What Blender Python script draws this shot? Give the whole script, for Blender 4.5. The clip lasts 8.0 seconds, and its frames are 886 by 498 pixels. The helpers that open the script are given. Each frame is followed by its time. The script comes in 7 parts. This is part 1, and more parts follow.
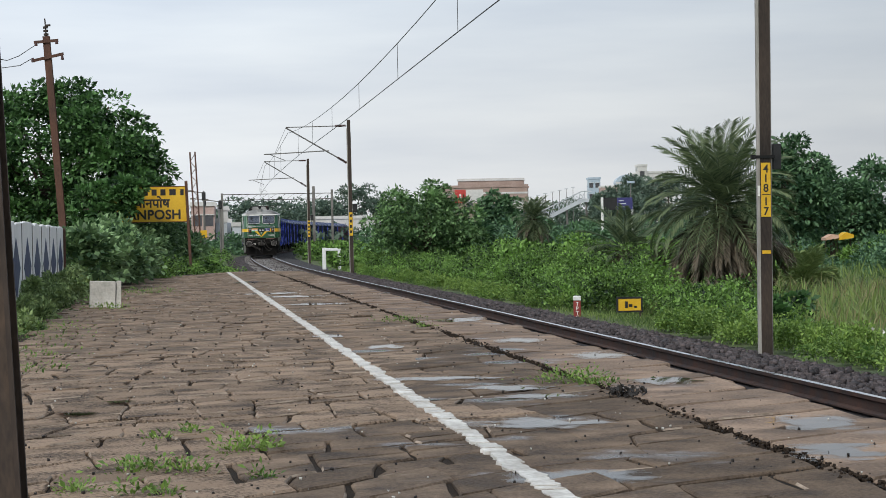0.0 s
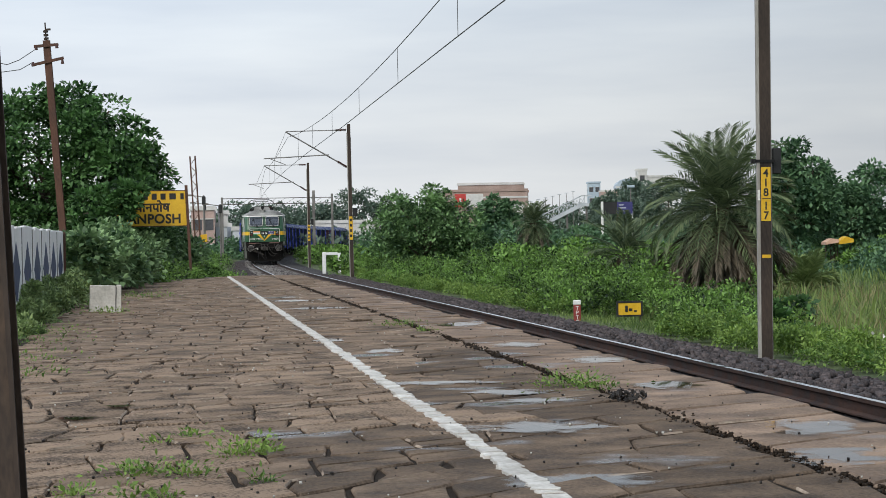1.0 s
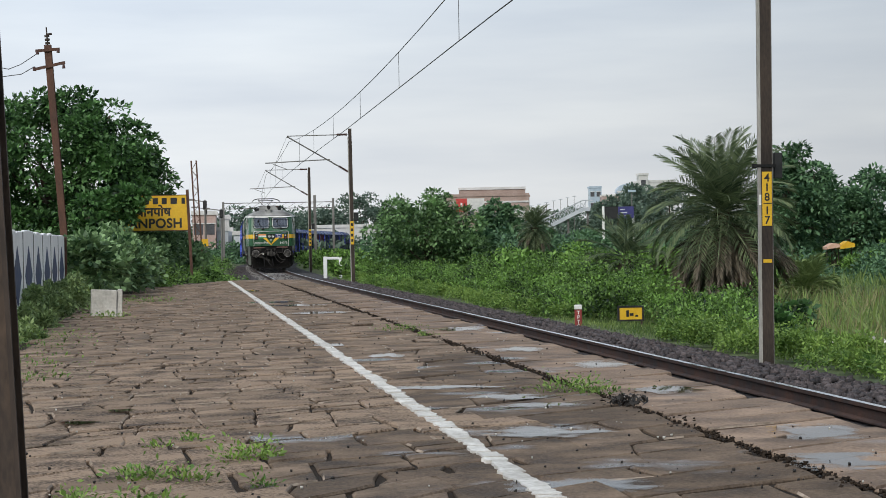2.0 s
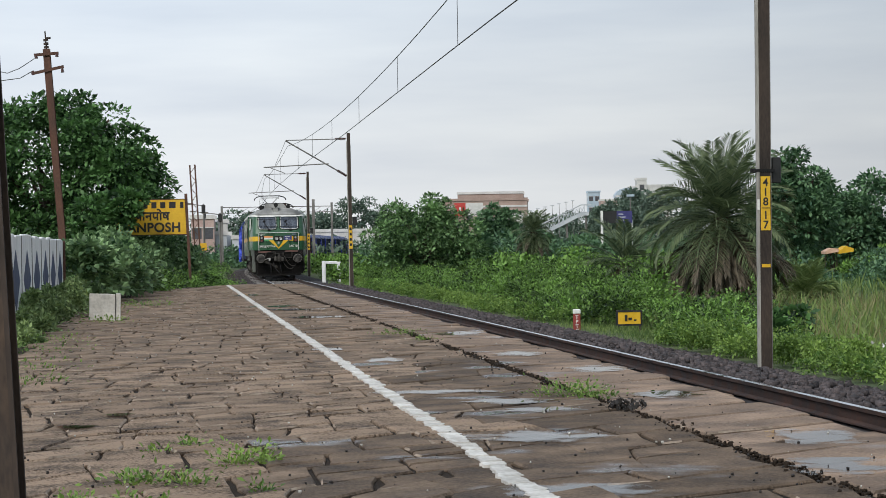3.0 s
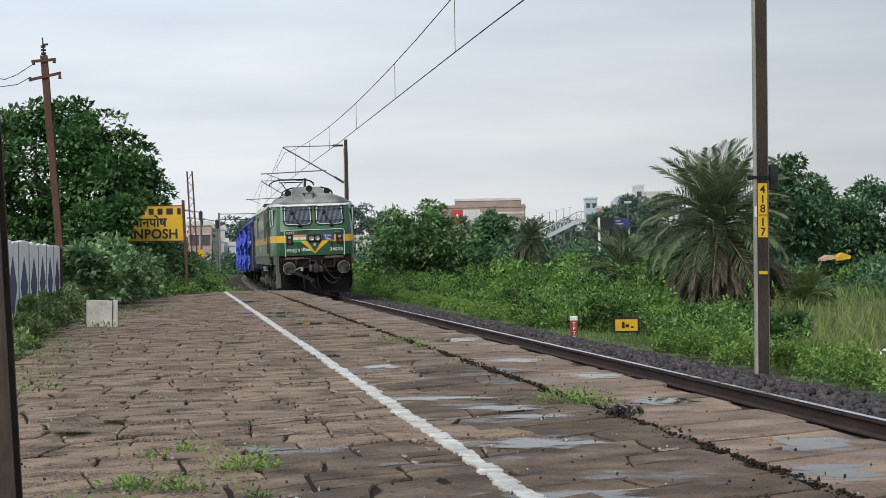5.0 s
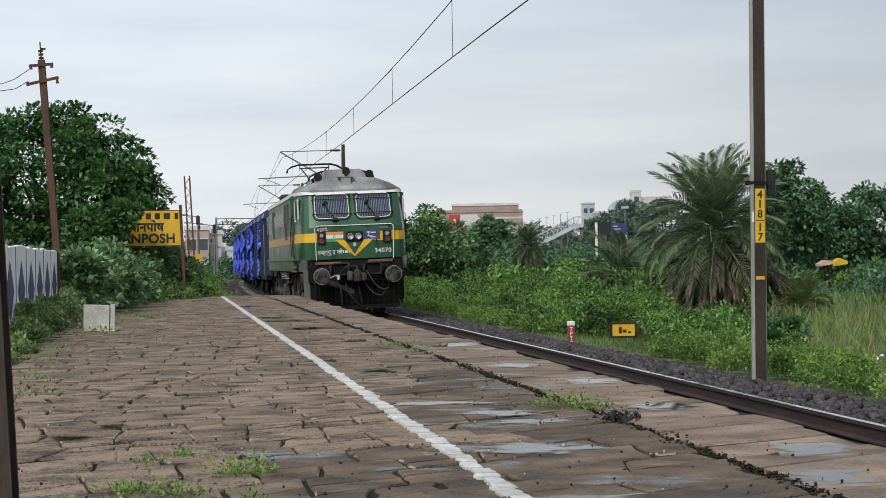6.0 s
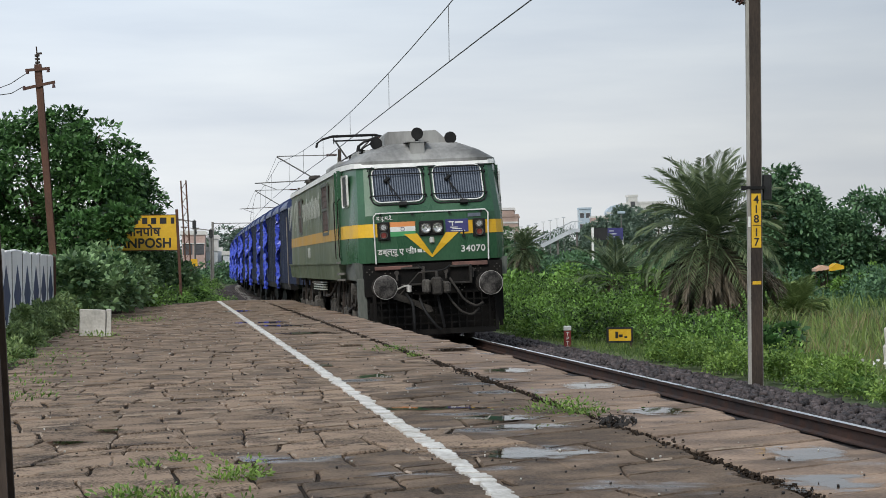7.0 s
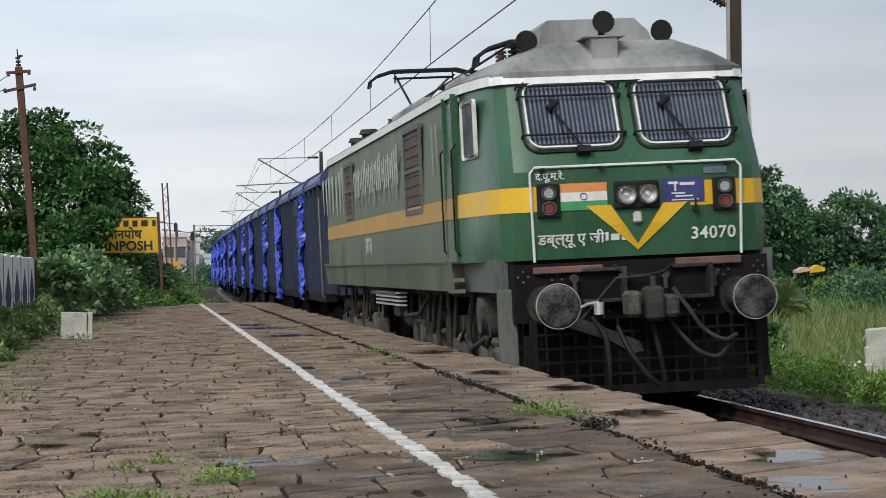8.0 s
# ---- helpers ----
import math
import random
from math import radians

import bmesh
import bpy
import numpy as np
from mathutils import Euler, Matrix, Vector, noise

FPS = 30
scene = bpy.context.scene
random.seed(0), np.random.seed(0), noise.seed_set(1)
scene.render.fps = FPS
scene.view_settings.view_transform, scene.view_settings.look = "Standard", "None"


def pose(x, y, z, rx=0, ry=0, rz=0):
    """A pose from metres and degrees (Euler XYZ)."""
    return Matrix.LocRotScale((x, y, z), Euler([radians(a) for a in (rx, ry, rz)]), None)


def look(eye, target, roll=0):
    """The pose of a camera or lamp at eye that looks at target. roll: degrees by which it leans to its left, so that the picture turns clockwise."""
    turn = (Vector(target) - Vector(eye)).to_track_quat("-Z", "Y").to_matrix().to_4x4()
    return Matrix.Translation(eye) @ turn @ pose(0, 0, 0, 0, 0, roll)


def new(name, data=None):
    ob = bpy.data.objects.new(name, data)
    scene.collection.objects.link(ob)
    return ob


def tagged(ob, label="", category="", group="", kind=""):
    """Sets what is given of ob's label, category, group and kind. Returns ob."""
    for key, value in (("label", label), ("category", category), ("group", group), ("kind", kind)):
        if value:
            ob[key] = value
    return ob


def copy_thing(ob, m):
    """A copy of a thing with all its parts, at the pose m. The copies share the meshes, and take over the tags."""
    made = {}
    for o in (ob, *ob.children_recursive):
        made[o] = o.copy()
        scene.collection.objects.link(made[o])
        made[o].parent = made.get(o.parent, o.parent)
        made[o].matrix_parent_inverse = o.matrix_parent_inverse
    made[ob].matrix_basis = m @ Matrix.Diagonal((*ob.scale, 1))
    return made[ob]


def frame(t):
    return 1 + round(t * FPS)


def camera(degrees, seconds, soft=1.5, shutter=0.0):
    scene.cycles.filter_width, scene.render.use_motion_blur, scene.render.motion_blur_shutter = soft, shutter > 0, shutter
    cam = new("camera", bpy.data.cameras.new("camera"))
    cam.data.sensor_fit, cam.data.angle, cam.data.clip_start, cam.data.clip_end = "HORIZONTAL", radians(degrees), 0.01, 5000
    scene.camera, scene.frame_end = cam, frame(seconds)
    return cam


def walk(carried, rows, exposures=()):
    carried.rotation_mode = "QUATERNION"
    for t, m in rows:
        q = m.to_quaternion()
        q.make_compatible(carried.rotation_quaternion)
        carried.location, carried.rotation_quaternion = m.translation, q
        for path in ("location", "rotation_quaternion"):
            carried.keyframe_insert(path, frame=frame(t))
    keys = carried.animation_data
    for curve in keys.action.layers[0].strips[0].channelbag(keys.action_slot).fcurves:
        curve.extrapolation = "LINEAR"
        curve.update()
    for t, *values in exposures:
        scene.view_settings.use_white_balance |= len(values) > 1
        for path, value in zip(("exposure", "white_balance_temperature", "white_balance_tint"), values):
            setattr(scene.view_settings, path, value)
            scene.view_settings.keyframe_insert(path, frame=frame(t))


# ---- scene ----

# camera: set down on the platform, turned by hand
EYE = (0.0, 0.0, 0.92)
cam = camera(23.32, 8.0, 0.5, 0.10)
TURNS = (  # seconds, degrees to the side, up, lean
    (0.0, 0.000, -0.355, 1.008),
    (0.5, 0.005, -0.295, 0.985),
    (1.0, 0.001, -0.243, 0.995),
    (1.5, -0.025, -0.180, 0.997),
    (3.0, 0.014, -0.004, 0.931),
    (3.5, 0.052, 0.059, 0.909),
    (4.0, 0.097, 0.111, 0.896),
    (4.5, 0.077, 0.135, 0.896),
    (6.0, 0.166, 0.304, 0.824),
    (6.5, 0.221, 0.372, 0.817),
    (7.0, 0.264, 0.430, 0.782),
    (7.5, 0.314, 0.500, 0.753),
    (7.8, 0.608, 0.490, 0.875),
    (8.0, 0.754, 0.484, 0.865),
)


def facing(yaw, up, lean):
    a, b = radians(yaw), radians(up)
    way = Vector((math.sin(a) * math.cos(b), math.cos(a) * math.cos(b), math.sin(b)))
    return look(EYE, Vector(EYE) + way * 30, -lean)


walk(cam, [(t, facing(a, b, c)) for t, a, b, c in TURNS])

# ---- light: bright overcast after rain ----
SUN_UP, SUN_SIDE = radians(40), radians(205)
world = bpy.data.worlds.new("overcast_sky")
scene.world = world
world.use_nodes = True
wn, wl = world.node_tree.nodes, world.node_tree.links
wn.clear()
w_out, w_bg = wn.new("ShaderNodeOutputWorld"), wn.new("ShaderNodeBackground")
w_sky = wn.new("ShaderNodeTexSky")
w_sky.sky_type = "NISHITA"
w_sky.sun_disc = False
w_sky.sun_elevation, w_sky.sun_rotation = SUN_UP, SUN_SIDE
w_sky.air_density, w_sky.dust_density = 1.0, 3.0
w_dim = wn.new("ShaderNodeVectorMath")
w_dim.operation = "SCALE"
w_dim.inputs["Scale"].default_value = 0.10
wl.new(w_sky.outputs["Color"], w_dim.inputs[0])
w_tc, w_sep = wn.new("ShaderNodeTexCoord"), wn.new("ShaderNodeSeparateXYZ")
wl.new(w_tc.outputs["Generated"], w_sep.inputs[0])
w_rise = wn.new("ShaderNodeValToRGB")  # cloud brightness by height over the horizon
w_rise.color_ramp.elements[0].position, w_rise.color_ramp.elements[0].color = 0.0, (0.89, 0.92, 0.95, 1)
w_rise.color_ramp.elements[1].position, w_rise.color_ramp.elements[1].color = 0.16, (0.70, 0.80, 0.93, 1)
e = w_rise.color_ramp.elements.new(0.05)
e.color = (0.89, 0.93, 0.97, 1)
wl.new(w_sep.outputs["Z"], w_rise.inputs["Fac"])
w_map = wn.new("ShaderNodeMapping")
w_map.inputs["Scale"].default_value = (3.0, 3.0, 22.0)
w_noise = wn.new("ShaderNodeTexNoise")
w_noise.inputs["Scale"].default_value, w_noise.inputs["Detail"].default_value = 1.6, 5.0
wl.new(w_tc.outputs["Generated"], w_map.inputs[0])
wl.new(w_map.outputs[0], w_noise.inputs["Vector"])
w_cl = wn.new("ShaderNodeValToRGB")
w_cl.color_ramp.elements[0].position, w_cl.color_ramp.elements[0].color = 0.32, (0.86, 0.88, 0.92, 1)
w_cl.color_ramp.elements[1].position, w_cl.color_ramp.elements[1].color = 0.70, (1.10, 1.09, 1.07, 1)
wl.new(w_noise.outputs["Fac"], w_cl.inputs["Fac"])
w_mul = wn.new("ShaderNodeVectorMath")
w_mul.operation = "MULTIPLY"
wl.new(w_rise.outputs["Color"], w_mul.inputs[0])
wl.new(w_cl.outputs["Color"], w_mul.inputs[1])
w_side = wn.new("ShaderNodeMapRange")  # the cloud is thicker to the far side of the line
w_side.inputs["From Min"].default_value, w_side.inputs["From Max"].default_value = -0.15, 0.30
w_side.inputs["To Min"].default_value, w_side.inputs["To Max"].default_value = 1.03, 0.64
wl.new(w_sep.outputs["X"], w_side.inputs["Value"])
w_thick = wn.new("ShaderNodeVectorMath")
w_thick.operation = "SCALE"
wl.new(w_mul.outputs[0], w_thick.inputs[0])
wl.new(w_side.outputs[0], w_thick.inputs["Scale"])
w_mix = wn.new("ShaderNodeMix")
w_mix.data_type = "RGBA"
w_mix.inputs["Factor"].default_value = 0.88
wl.new(w_dim.outputs[0], w_mix.inputs["A"])
wl.new(w_thick.outputs[0], w_mix.inputs["B"])
wl.new(w_mix.outputs["Result"], w_bg.inputs["Color"])
w_bg.inputs["Strength"].default_value = 1.0
wl.new(w_bg.outputs[0], w_out.inputs["Surface"])

sun = new("sun", bpy.data.lights.new("sun", "SUN"))
sun.data.energy, sun.data.angle, sun.data.color = 2.0, radians(20), (1.0, 0.96, 0.9)
sun.matrix_basis = look((0, 0, 0), (-math.sin(SUN_SIDE) * math.cos(SUN_UP), -math.cos(SUN_SIDE) * math.cos(SUN_UP), -math.sin(SUN_UP)))
scene.view_settings.exposure = 0.0

# ---- materials ----


def material(name, dark, light, rough=0.8, metal=0.0, scale=8.0, fine=60.0, bump=0.3, depth=0.01, vary=0.0, streak=1.0, wet=None, island=False, world=False, spec=0.5, patch=None, span=(0.52, 0.98), speck=0.5, damp=0.55):
    """Two colours mixed by coarse and fine noise, relief by the fine one. vary: lightness from piece to piece. streak: stretch along z."""
    m = bpy.data.materials.new(name)
    m.use_nodes = True
    n, l = m.node_tree.nodes, m.node_tree.links
    b = n["Principled BSDF"]
    tc, mp = n.new("ShaderNodeTexCoord"), n.new("ShaderNodeMapping")
    mp.inputs["Scale"].default_value = (1, 1, 1 / streak)
    l.new(n.new("ShaderNodeNewGeometry").outputs["Position"] if world else tc.outputs["Object"], mp.inputs[0])
    b.inputs["Specular IOR Level"].default_value = spec
    big, small = n.new("ShaderNodeTexNoise"), n.new("ShaderNodeTexNoise")
    big.inputs["Scale"].default_value, big.inputs["Detail"].default_value = scale, 4
    small.inputs["Scale"].default_value, small.inputs["Detail"].default_value = fine, 3
    for t in (big, small):
        l.new(mp.outputs[0], t.inputs["Vector"])
    add = n.new("ShaderNodeMath")
    add.operation = "MULTIPLY_ADD"
    l.new(small.outputs["Fac"], add.inputs[0])
    add.inputs[1].default_value = speck
    l.new(big.outputs["Fac"], add.inputs[2])
    ramp = n.new("ShaderNodeValToRGB")
    ramp.color_ramp.elements[0].position, ramp.color_ramp.elements[1].position = span
    ramp.color_ramp.elements[0].color, ramp.color_ramp.elements[1].color = (*dark, 1), (*light, 1)
    l.new(add.outputs[0], ramp.inputs["Fac"])
    colour = ramp.outputs["Color"]
    if vary:
        if island:
            src = n.new("ShaderNodeNewGeometry").outputs["Random Per Island"]
        else:
            src = n.new("ShaderNodeObjectInfo").outputs["Random"]
        hsv, rng = n.new("ShaderNodeHueSaturation"), n.new("ShaderNodeMapRange")
        rng.inputs["To Min"].default_value, rng.inputs["To Max"].default_value = 1 - vary, 1 + vary
        l.new(src, rng.inputs["Value"])
        l.new(rng.outputs[0], hsv.inputs["Value"])
        l.new(colour, hsv.inputs["Color"])
        colour = hsv.outputs["Color"]
    l.new(colour, b.inputs["Base Color"])
    b.inputs["Metallic"].default_value = metal
    rr = n.new("ShaderNodeMapRange")
    rr.inputs["From Min"].default_value, rr.inputs["From Max"].default_value = 0.35, 0.65
    rr.inputs["To Min"].default_value, rr.inputs["To Max"].default_value = (wet if wet is not None else max(0.05, rough - 0.12)), min(1, rough + 0.1)
    l.new(big.outputs["Fac"], rr.inputs["Value"])
    rough_out = rr.outputs[0]
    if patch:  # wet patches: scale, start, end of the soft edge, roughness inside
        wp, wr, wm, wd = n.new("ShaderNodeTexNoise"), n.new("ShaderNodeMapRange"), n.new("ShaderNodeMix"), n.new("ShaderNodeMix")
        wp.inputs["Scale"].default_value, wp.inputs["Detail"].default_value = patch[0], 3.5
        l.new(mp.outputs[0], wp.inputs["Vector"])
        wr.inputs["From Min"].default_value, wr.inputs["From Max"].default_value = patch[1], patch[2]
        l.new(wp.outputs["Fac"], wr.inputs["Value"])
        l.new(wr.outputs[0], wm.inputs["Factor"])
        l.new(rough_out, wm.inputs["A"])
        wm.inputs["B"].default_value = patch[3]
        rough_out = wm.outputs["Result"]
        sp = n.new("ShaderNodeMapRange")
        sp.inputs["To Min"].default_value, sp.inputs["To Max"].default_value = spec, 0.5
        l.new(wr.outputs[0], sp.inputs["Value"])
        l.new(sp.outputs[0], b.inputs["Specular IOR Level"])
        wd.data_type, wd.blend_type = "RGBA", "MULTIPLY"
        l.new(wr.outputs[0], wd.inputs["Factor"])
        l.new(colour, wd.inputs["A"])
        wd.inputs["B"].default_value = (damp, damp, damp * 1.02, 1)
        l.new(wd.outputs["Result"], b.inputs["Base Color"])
    l.new(rough_out, b.inputs["Roughness"])
    if bump:
        bp = n.new("ShaderNodeBump")
        bp.inputs["Strength"].default_value, bp.inputs["Distance"].default_value = bump, depth
        l.new(small.outputs["Fac"], bp.inputs["Height"])
        l.new(bp.outputs[0], b.inputs["Normal"])
    return m


def leaf_material(name, dark, light, clump=0.35, trans=0.25):
    """Leaves: colour from leaf to leaf and from clump to clump, a little light let through."""
    m = bpy.data.materials.new(name)
    m.use_nodes = True
    n, l = m.node_tree.nodes, m.node_tree.links
    b, out = n["Principled BSDF"], n["Material Output"]
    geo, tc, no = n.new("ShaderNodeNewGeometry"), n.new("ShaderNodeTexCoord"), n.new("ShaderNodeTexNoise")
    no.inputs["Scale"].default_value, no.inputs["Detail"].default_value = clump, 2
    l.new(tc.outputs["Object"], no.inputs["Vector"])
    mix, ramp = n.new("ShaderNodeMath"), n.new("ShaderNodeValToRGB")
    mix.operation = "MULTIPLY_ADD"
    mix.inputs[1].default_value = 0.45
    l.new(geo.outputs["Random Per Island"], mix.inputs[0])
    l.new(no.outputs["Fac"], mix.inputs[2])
    # a near-black dark colour puts shade between the clumps
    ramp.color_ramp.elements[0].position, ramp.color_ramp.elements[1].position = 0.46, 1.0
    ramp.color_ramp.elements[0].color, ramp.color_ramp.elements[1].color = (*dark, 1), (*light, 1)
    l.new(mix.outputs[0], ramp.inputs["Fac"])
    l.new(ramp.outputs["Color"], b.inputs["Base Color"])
    b.inputs["Roughness"].default_value = 0.6
    tr, ms = n.new("ShaderNodeBsdfTranslucent"), n.new("ShaderNodeMixShader")
    l.new(ramp.outputs["Color"], tr.inputs["Color"])
    ms.inputs["Fac"].default_value = trans
    l.new(b.outputs[0], ms.inputs[1])
    l.new(tr.outputs[0], ms.inputs[2])
    l.new(ms.outputs[0], out.inputs["Surface"])
    return m


SLAB = material("stone_paving", (0.078, 0.055, 0.038), (0.30, 0.220, 0.157), 0.92, 0, 3.4, 60, 0.8, 0.016, 0.22, wet=0.7, world=True, spec=0.12, span=(0.78, 1.2), speck=0.9)
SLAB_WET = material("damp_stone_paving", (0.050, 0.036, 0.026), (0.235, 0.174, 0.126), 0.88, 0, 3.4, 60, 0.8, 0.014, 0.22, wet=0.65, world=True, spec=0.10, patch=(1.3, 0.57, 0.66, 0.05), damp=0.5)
SLAB_EDGE = material("worn_pale_stone_edge", (0.20, 0.155, 0.115), (0.46, 0.37, 0.29), 0.9, 0, 9, 60, 0.5, 0.008, world=True, spec=0.12)
SLAB_FAR = material("stone_paving_worn", (0.100, 0.072, 0.050), (0.305, 0.222, 0.158), 0.92, 0, 2.4, 30, 0.6, 0.015, 0.16, wet=0.7, island=True, world=True, spec=0.12, span=(0.58, 0.92))
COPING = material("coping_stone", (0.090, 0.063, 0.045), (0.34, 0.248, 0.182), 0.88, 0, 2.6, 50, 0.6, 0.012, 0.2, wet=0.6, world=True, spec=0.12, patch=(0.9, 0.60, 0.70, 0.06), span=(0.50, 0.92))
BED = material("wet_grit", (0.016, 0.012, 0.009), (0.05, 0.037, 0.027), 0.9, 0, 6, 90, 0.6, 0.01, spec=0.1)
EARTH = material("damp_earth", (0.05, 0.04, 0.03), (0.13, 0.10, 0.07), 0.9, 0, 1.2, 25, 0.5, 0.02)
GRASSLAND = material("rough_grass_ground", (0.05, 0.075, 0.025), (0.12, 0.15, 0.05), 0.95, 0, 0.25, 6, 0.6, 0.05)
BALLAST = material("ballast_stone", (0.018, 0.015, 0.016), (0.125, 0.103, 0.102), 0.85, 0, 5, 60, 0.4, 0.01, 0.35, island=True)
BALLAST_BED = material("ballast_bed", (0.012, 0.010, 0.010), (0.05, 0.042, 0.041), 0.9, 0, 9, 40, 0.8, 0.03)
RAIL_SIDE = material("rail_rust", (0.013, 0.008, 0.007), (0.085, 0.043, 0.030), 0.75, 0.2, 4, 60, 0.3, 0.003)
RAIL_TOP = material("rail_polished", (0.66, 0.66, 0.66), (0.82, 0.82, 0.81), 0.25, 1.0, 3, 80, 0.05, 0.001)
SLEEPER = material("concrete_sleeper", (0.13, 0.12, 0.11), (0.26, 0.25, 0.23), 0.9, 0, 4, 40, 0.4, 0.005)
PAINT_WHITE = material("worn_white_paint", (0.42, 0.39, 0.34), (0.80, 0.78, 0.73), 0.7, 0, 5, 40, 0.5, 0.006, 0.06)
STEEL_DARK = material("weathered_dark_steel", (0.022, 0.017, 0.014), (0.085, 0.062, 0.048), 0.7, 0.35, 3, 50, 0.2, 0.003, streak=4)
STEEL_GALV = material("galvanised_steel", (0.13, 0.12, 0.11), (0.28, 0.27, 0.25), 0.55, 0.5, 3, 40, 0.1, 0.002, streak=3)
RUST = material("rusty_steel", (0.055, 0.026, 0.018), (0.15, 0.075, 0.05), 0.85, 0.1, 4, 45, 0.3, 0.004, streak=3)
WIRE = material("aged_copper_wire", (0.06, 0.06, 0.06), (0.12, 0.12, 0.12), 0.6, 0.6, 3, 20, 0)
INSULATOR = material("brown_porcelain", (0.05, 0.02, 0.015), (0.09, 0.04, 0.03), 0.25, 0, 5, 30, 0)
FLANGE_LIT = material("pale_lit_flange", (0.24, 0.225, 0.20), (0.45, 0.43, 0.39), 0.7, 0.1, 4, 40, 0.1, 0.002, streak=5)
YELLOW = material("yellow_enamel", (0.62, 0.34, 0.01), (0.80, 0.50, 0.03), 0.5, 0, 3, 30, 0.05, 0.002)
BLACK = material("black_paint", (0.008, 0.008, 0.008), (0.025, 0.025, 0.025), 0.5, 0, 4, 40, 0.05, 0.002)
CONCRETE = material("weathered_concrete", (0.36, 0.35, 0.31), (0.66, 0.64, 0.58), 0.9, 0, 3, 35, 0.4, 0.006)

# ---- building blocks ----


def part(name, bm, mat, parent=None, label="", smooth=False):
    me = bpy.data.meshes.new(name)
    if smooth:
        for fc in bm.faces:
            fc.smooth = True
    bm.to_mesh(me)
    bm.free()
    for k in (mat if isinstance(mat, (list, tuple)) else (mat,)):
        me.materials.append(k)
    ob = new(name, me)
    ob.parent = parent
    if label:
        ob["label"] = label
    return ob


def thing(name, label, category, m=None, group="", kind=""):
    ob = new(name)
    ob.empty_display_size = 0.2
    if m is not None:
        ob.matrix_basis = m
    return tagged(ob, label, category, group, kind)


def box(bm, x0, y0, z0, x1, y1, z1, m=None, bevel=0.0, mi=0):
    r = bmesh.ops.create_cube(bm, size=1)
    vs = r["verts"]
    bmesh.ops.transform(bm, matrix=Matrix.Translation(((x0 + x1) / 2, (y0 + y1) / 2, (z0 + z1) / 2)) @ Matrix.Diagonal((x1 - x0, y1 - y0, z1 - z0, 1)), verts=vs)
    if bevel:
        es = list({e for v in vs for e in v.link_edges})
        r = bmesh.ops.bevel(bm, geom=es, offset=bevel, segments=1, affect="EDGES", profile=0.6)
        vs = list({v for fc in r["faces"] for v in fc.verts} | {v for v in vs if v.is_valid})
    if m is not None:
        bmesh.ops.transform(bm, matrix=m, verts=vs)
    if mi:
        for fc in {fc for v in vs for fc in v.link_faces}:
            fc.material_index = mi
    return vs


def rod(bm, a, b, r0, r1=None, n=8, mi=0):
    """A round bar from a to b."""
    a, b = Vector(a), Vector(b)
    d = b - a
    r = bmesh.ops.create_cone(bm, segments=n, radius1=r0, radius2=r0 if r1 is None else r1, depth=d.length, cap_ends=True)
    q = d.to_track_quat("Z", "Y").to_matrix().to_4x4()
    bmesh.ops.transform(bm, matrix=Matrix.Translation((a + b) / 2) @ q, verts=r["verts"])
    if mi:
        for fc in {fc for v in r["verts"] for fc in v.link_faces}:
            fc.material_index = mi
    return r["verts"]


def pipe(bm, pts, r, n=6):
    """One bent tube through the points."""
    pts = [Vector(p) for p in pts]
    rings, up = [], Vector((0.31, 0.52, 0.79))
    for i, p in enumerate(pts):
        d = (pts[min(i + 1, len(pts) - 1)] - pts[max(i - 1, 0)]).normalized()
        if abs(d.dot(up)) > 0.95:
            up = Vector((0.9, -0.4, 0.1))
        u = d.cross(up).normalized()
        v = d.cross(u)
        rings.append([p + (u * math.cos(2 * math.pi * k / n) + v * math.sin(2 * math.pi * k / n)) * r for k in range(n)])
    loft(bm, rings)


def prism(bm, outline, a, b, axis="y", mi=0):
    """Extrudes a closed outline of (u, v) from a to b along an axis."""
    put = {"y": lambda u, v, w: (u, w, v), "x": lambda u, v, w: (w, u, v), "z": lambda u, v, w: (u, v, w)}[axis]
    A = [bm.verts.new(put(u, v, a)) for u, v in outline]
    B = [bm.verts.new(put(u, v, b)) for u, v in outline]
    k = len(outline)
    fs = [bm.faces.new(A), bm.faces.new(B[::-1])]
    fs += [bm.faces.new((A[i], B[i], B[(i + 1) % k], A[(i + 1) % k])) for i in range(k)]
    for fc in fs:
        fc.material_index = mi
    bmesh.ops.recalc_face_normals(bm, faces=fs)
    return A + B


def loft(bm, rings, close=True, caps=True, mi=0):
    """Skins rings of equal length."""
    R = [[bm.verts.new(p) for p in r] for r in rings]
    k, fs = len(R[0]), []
    for P, Q in zip(R, R[1:]):
        for i in range(k if close else k - 1):
            fs.append(bm.faces.new((P[i], P[(i + 1) % k], Q[(i + 1) % k], Q[i])))
    if caps:
        fs += [bm.faces.new(R[0][::-1]), bm.faces.new(R[-1])]
    for fc in fs:
        fc.material_index = mi
    bmesh.ops.recalc_face_normals(bm, faces=fs)


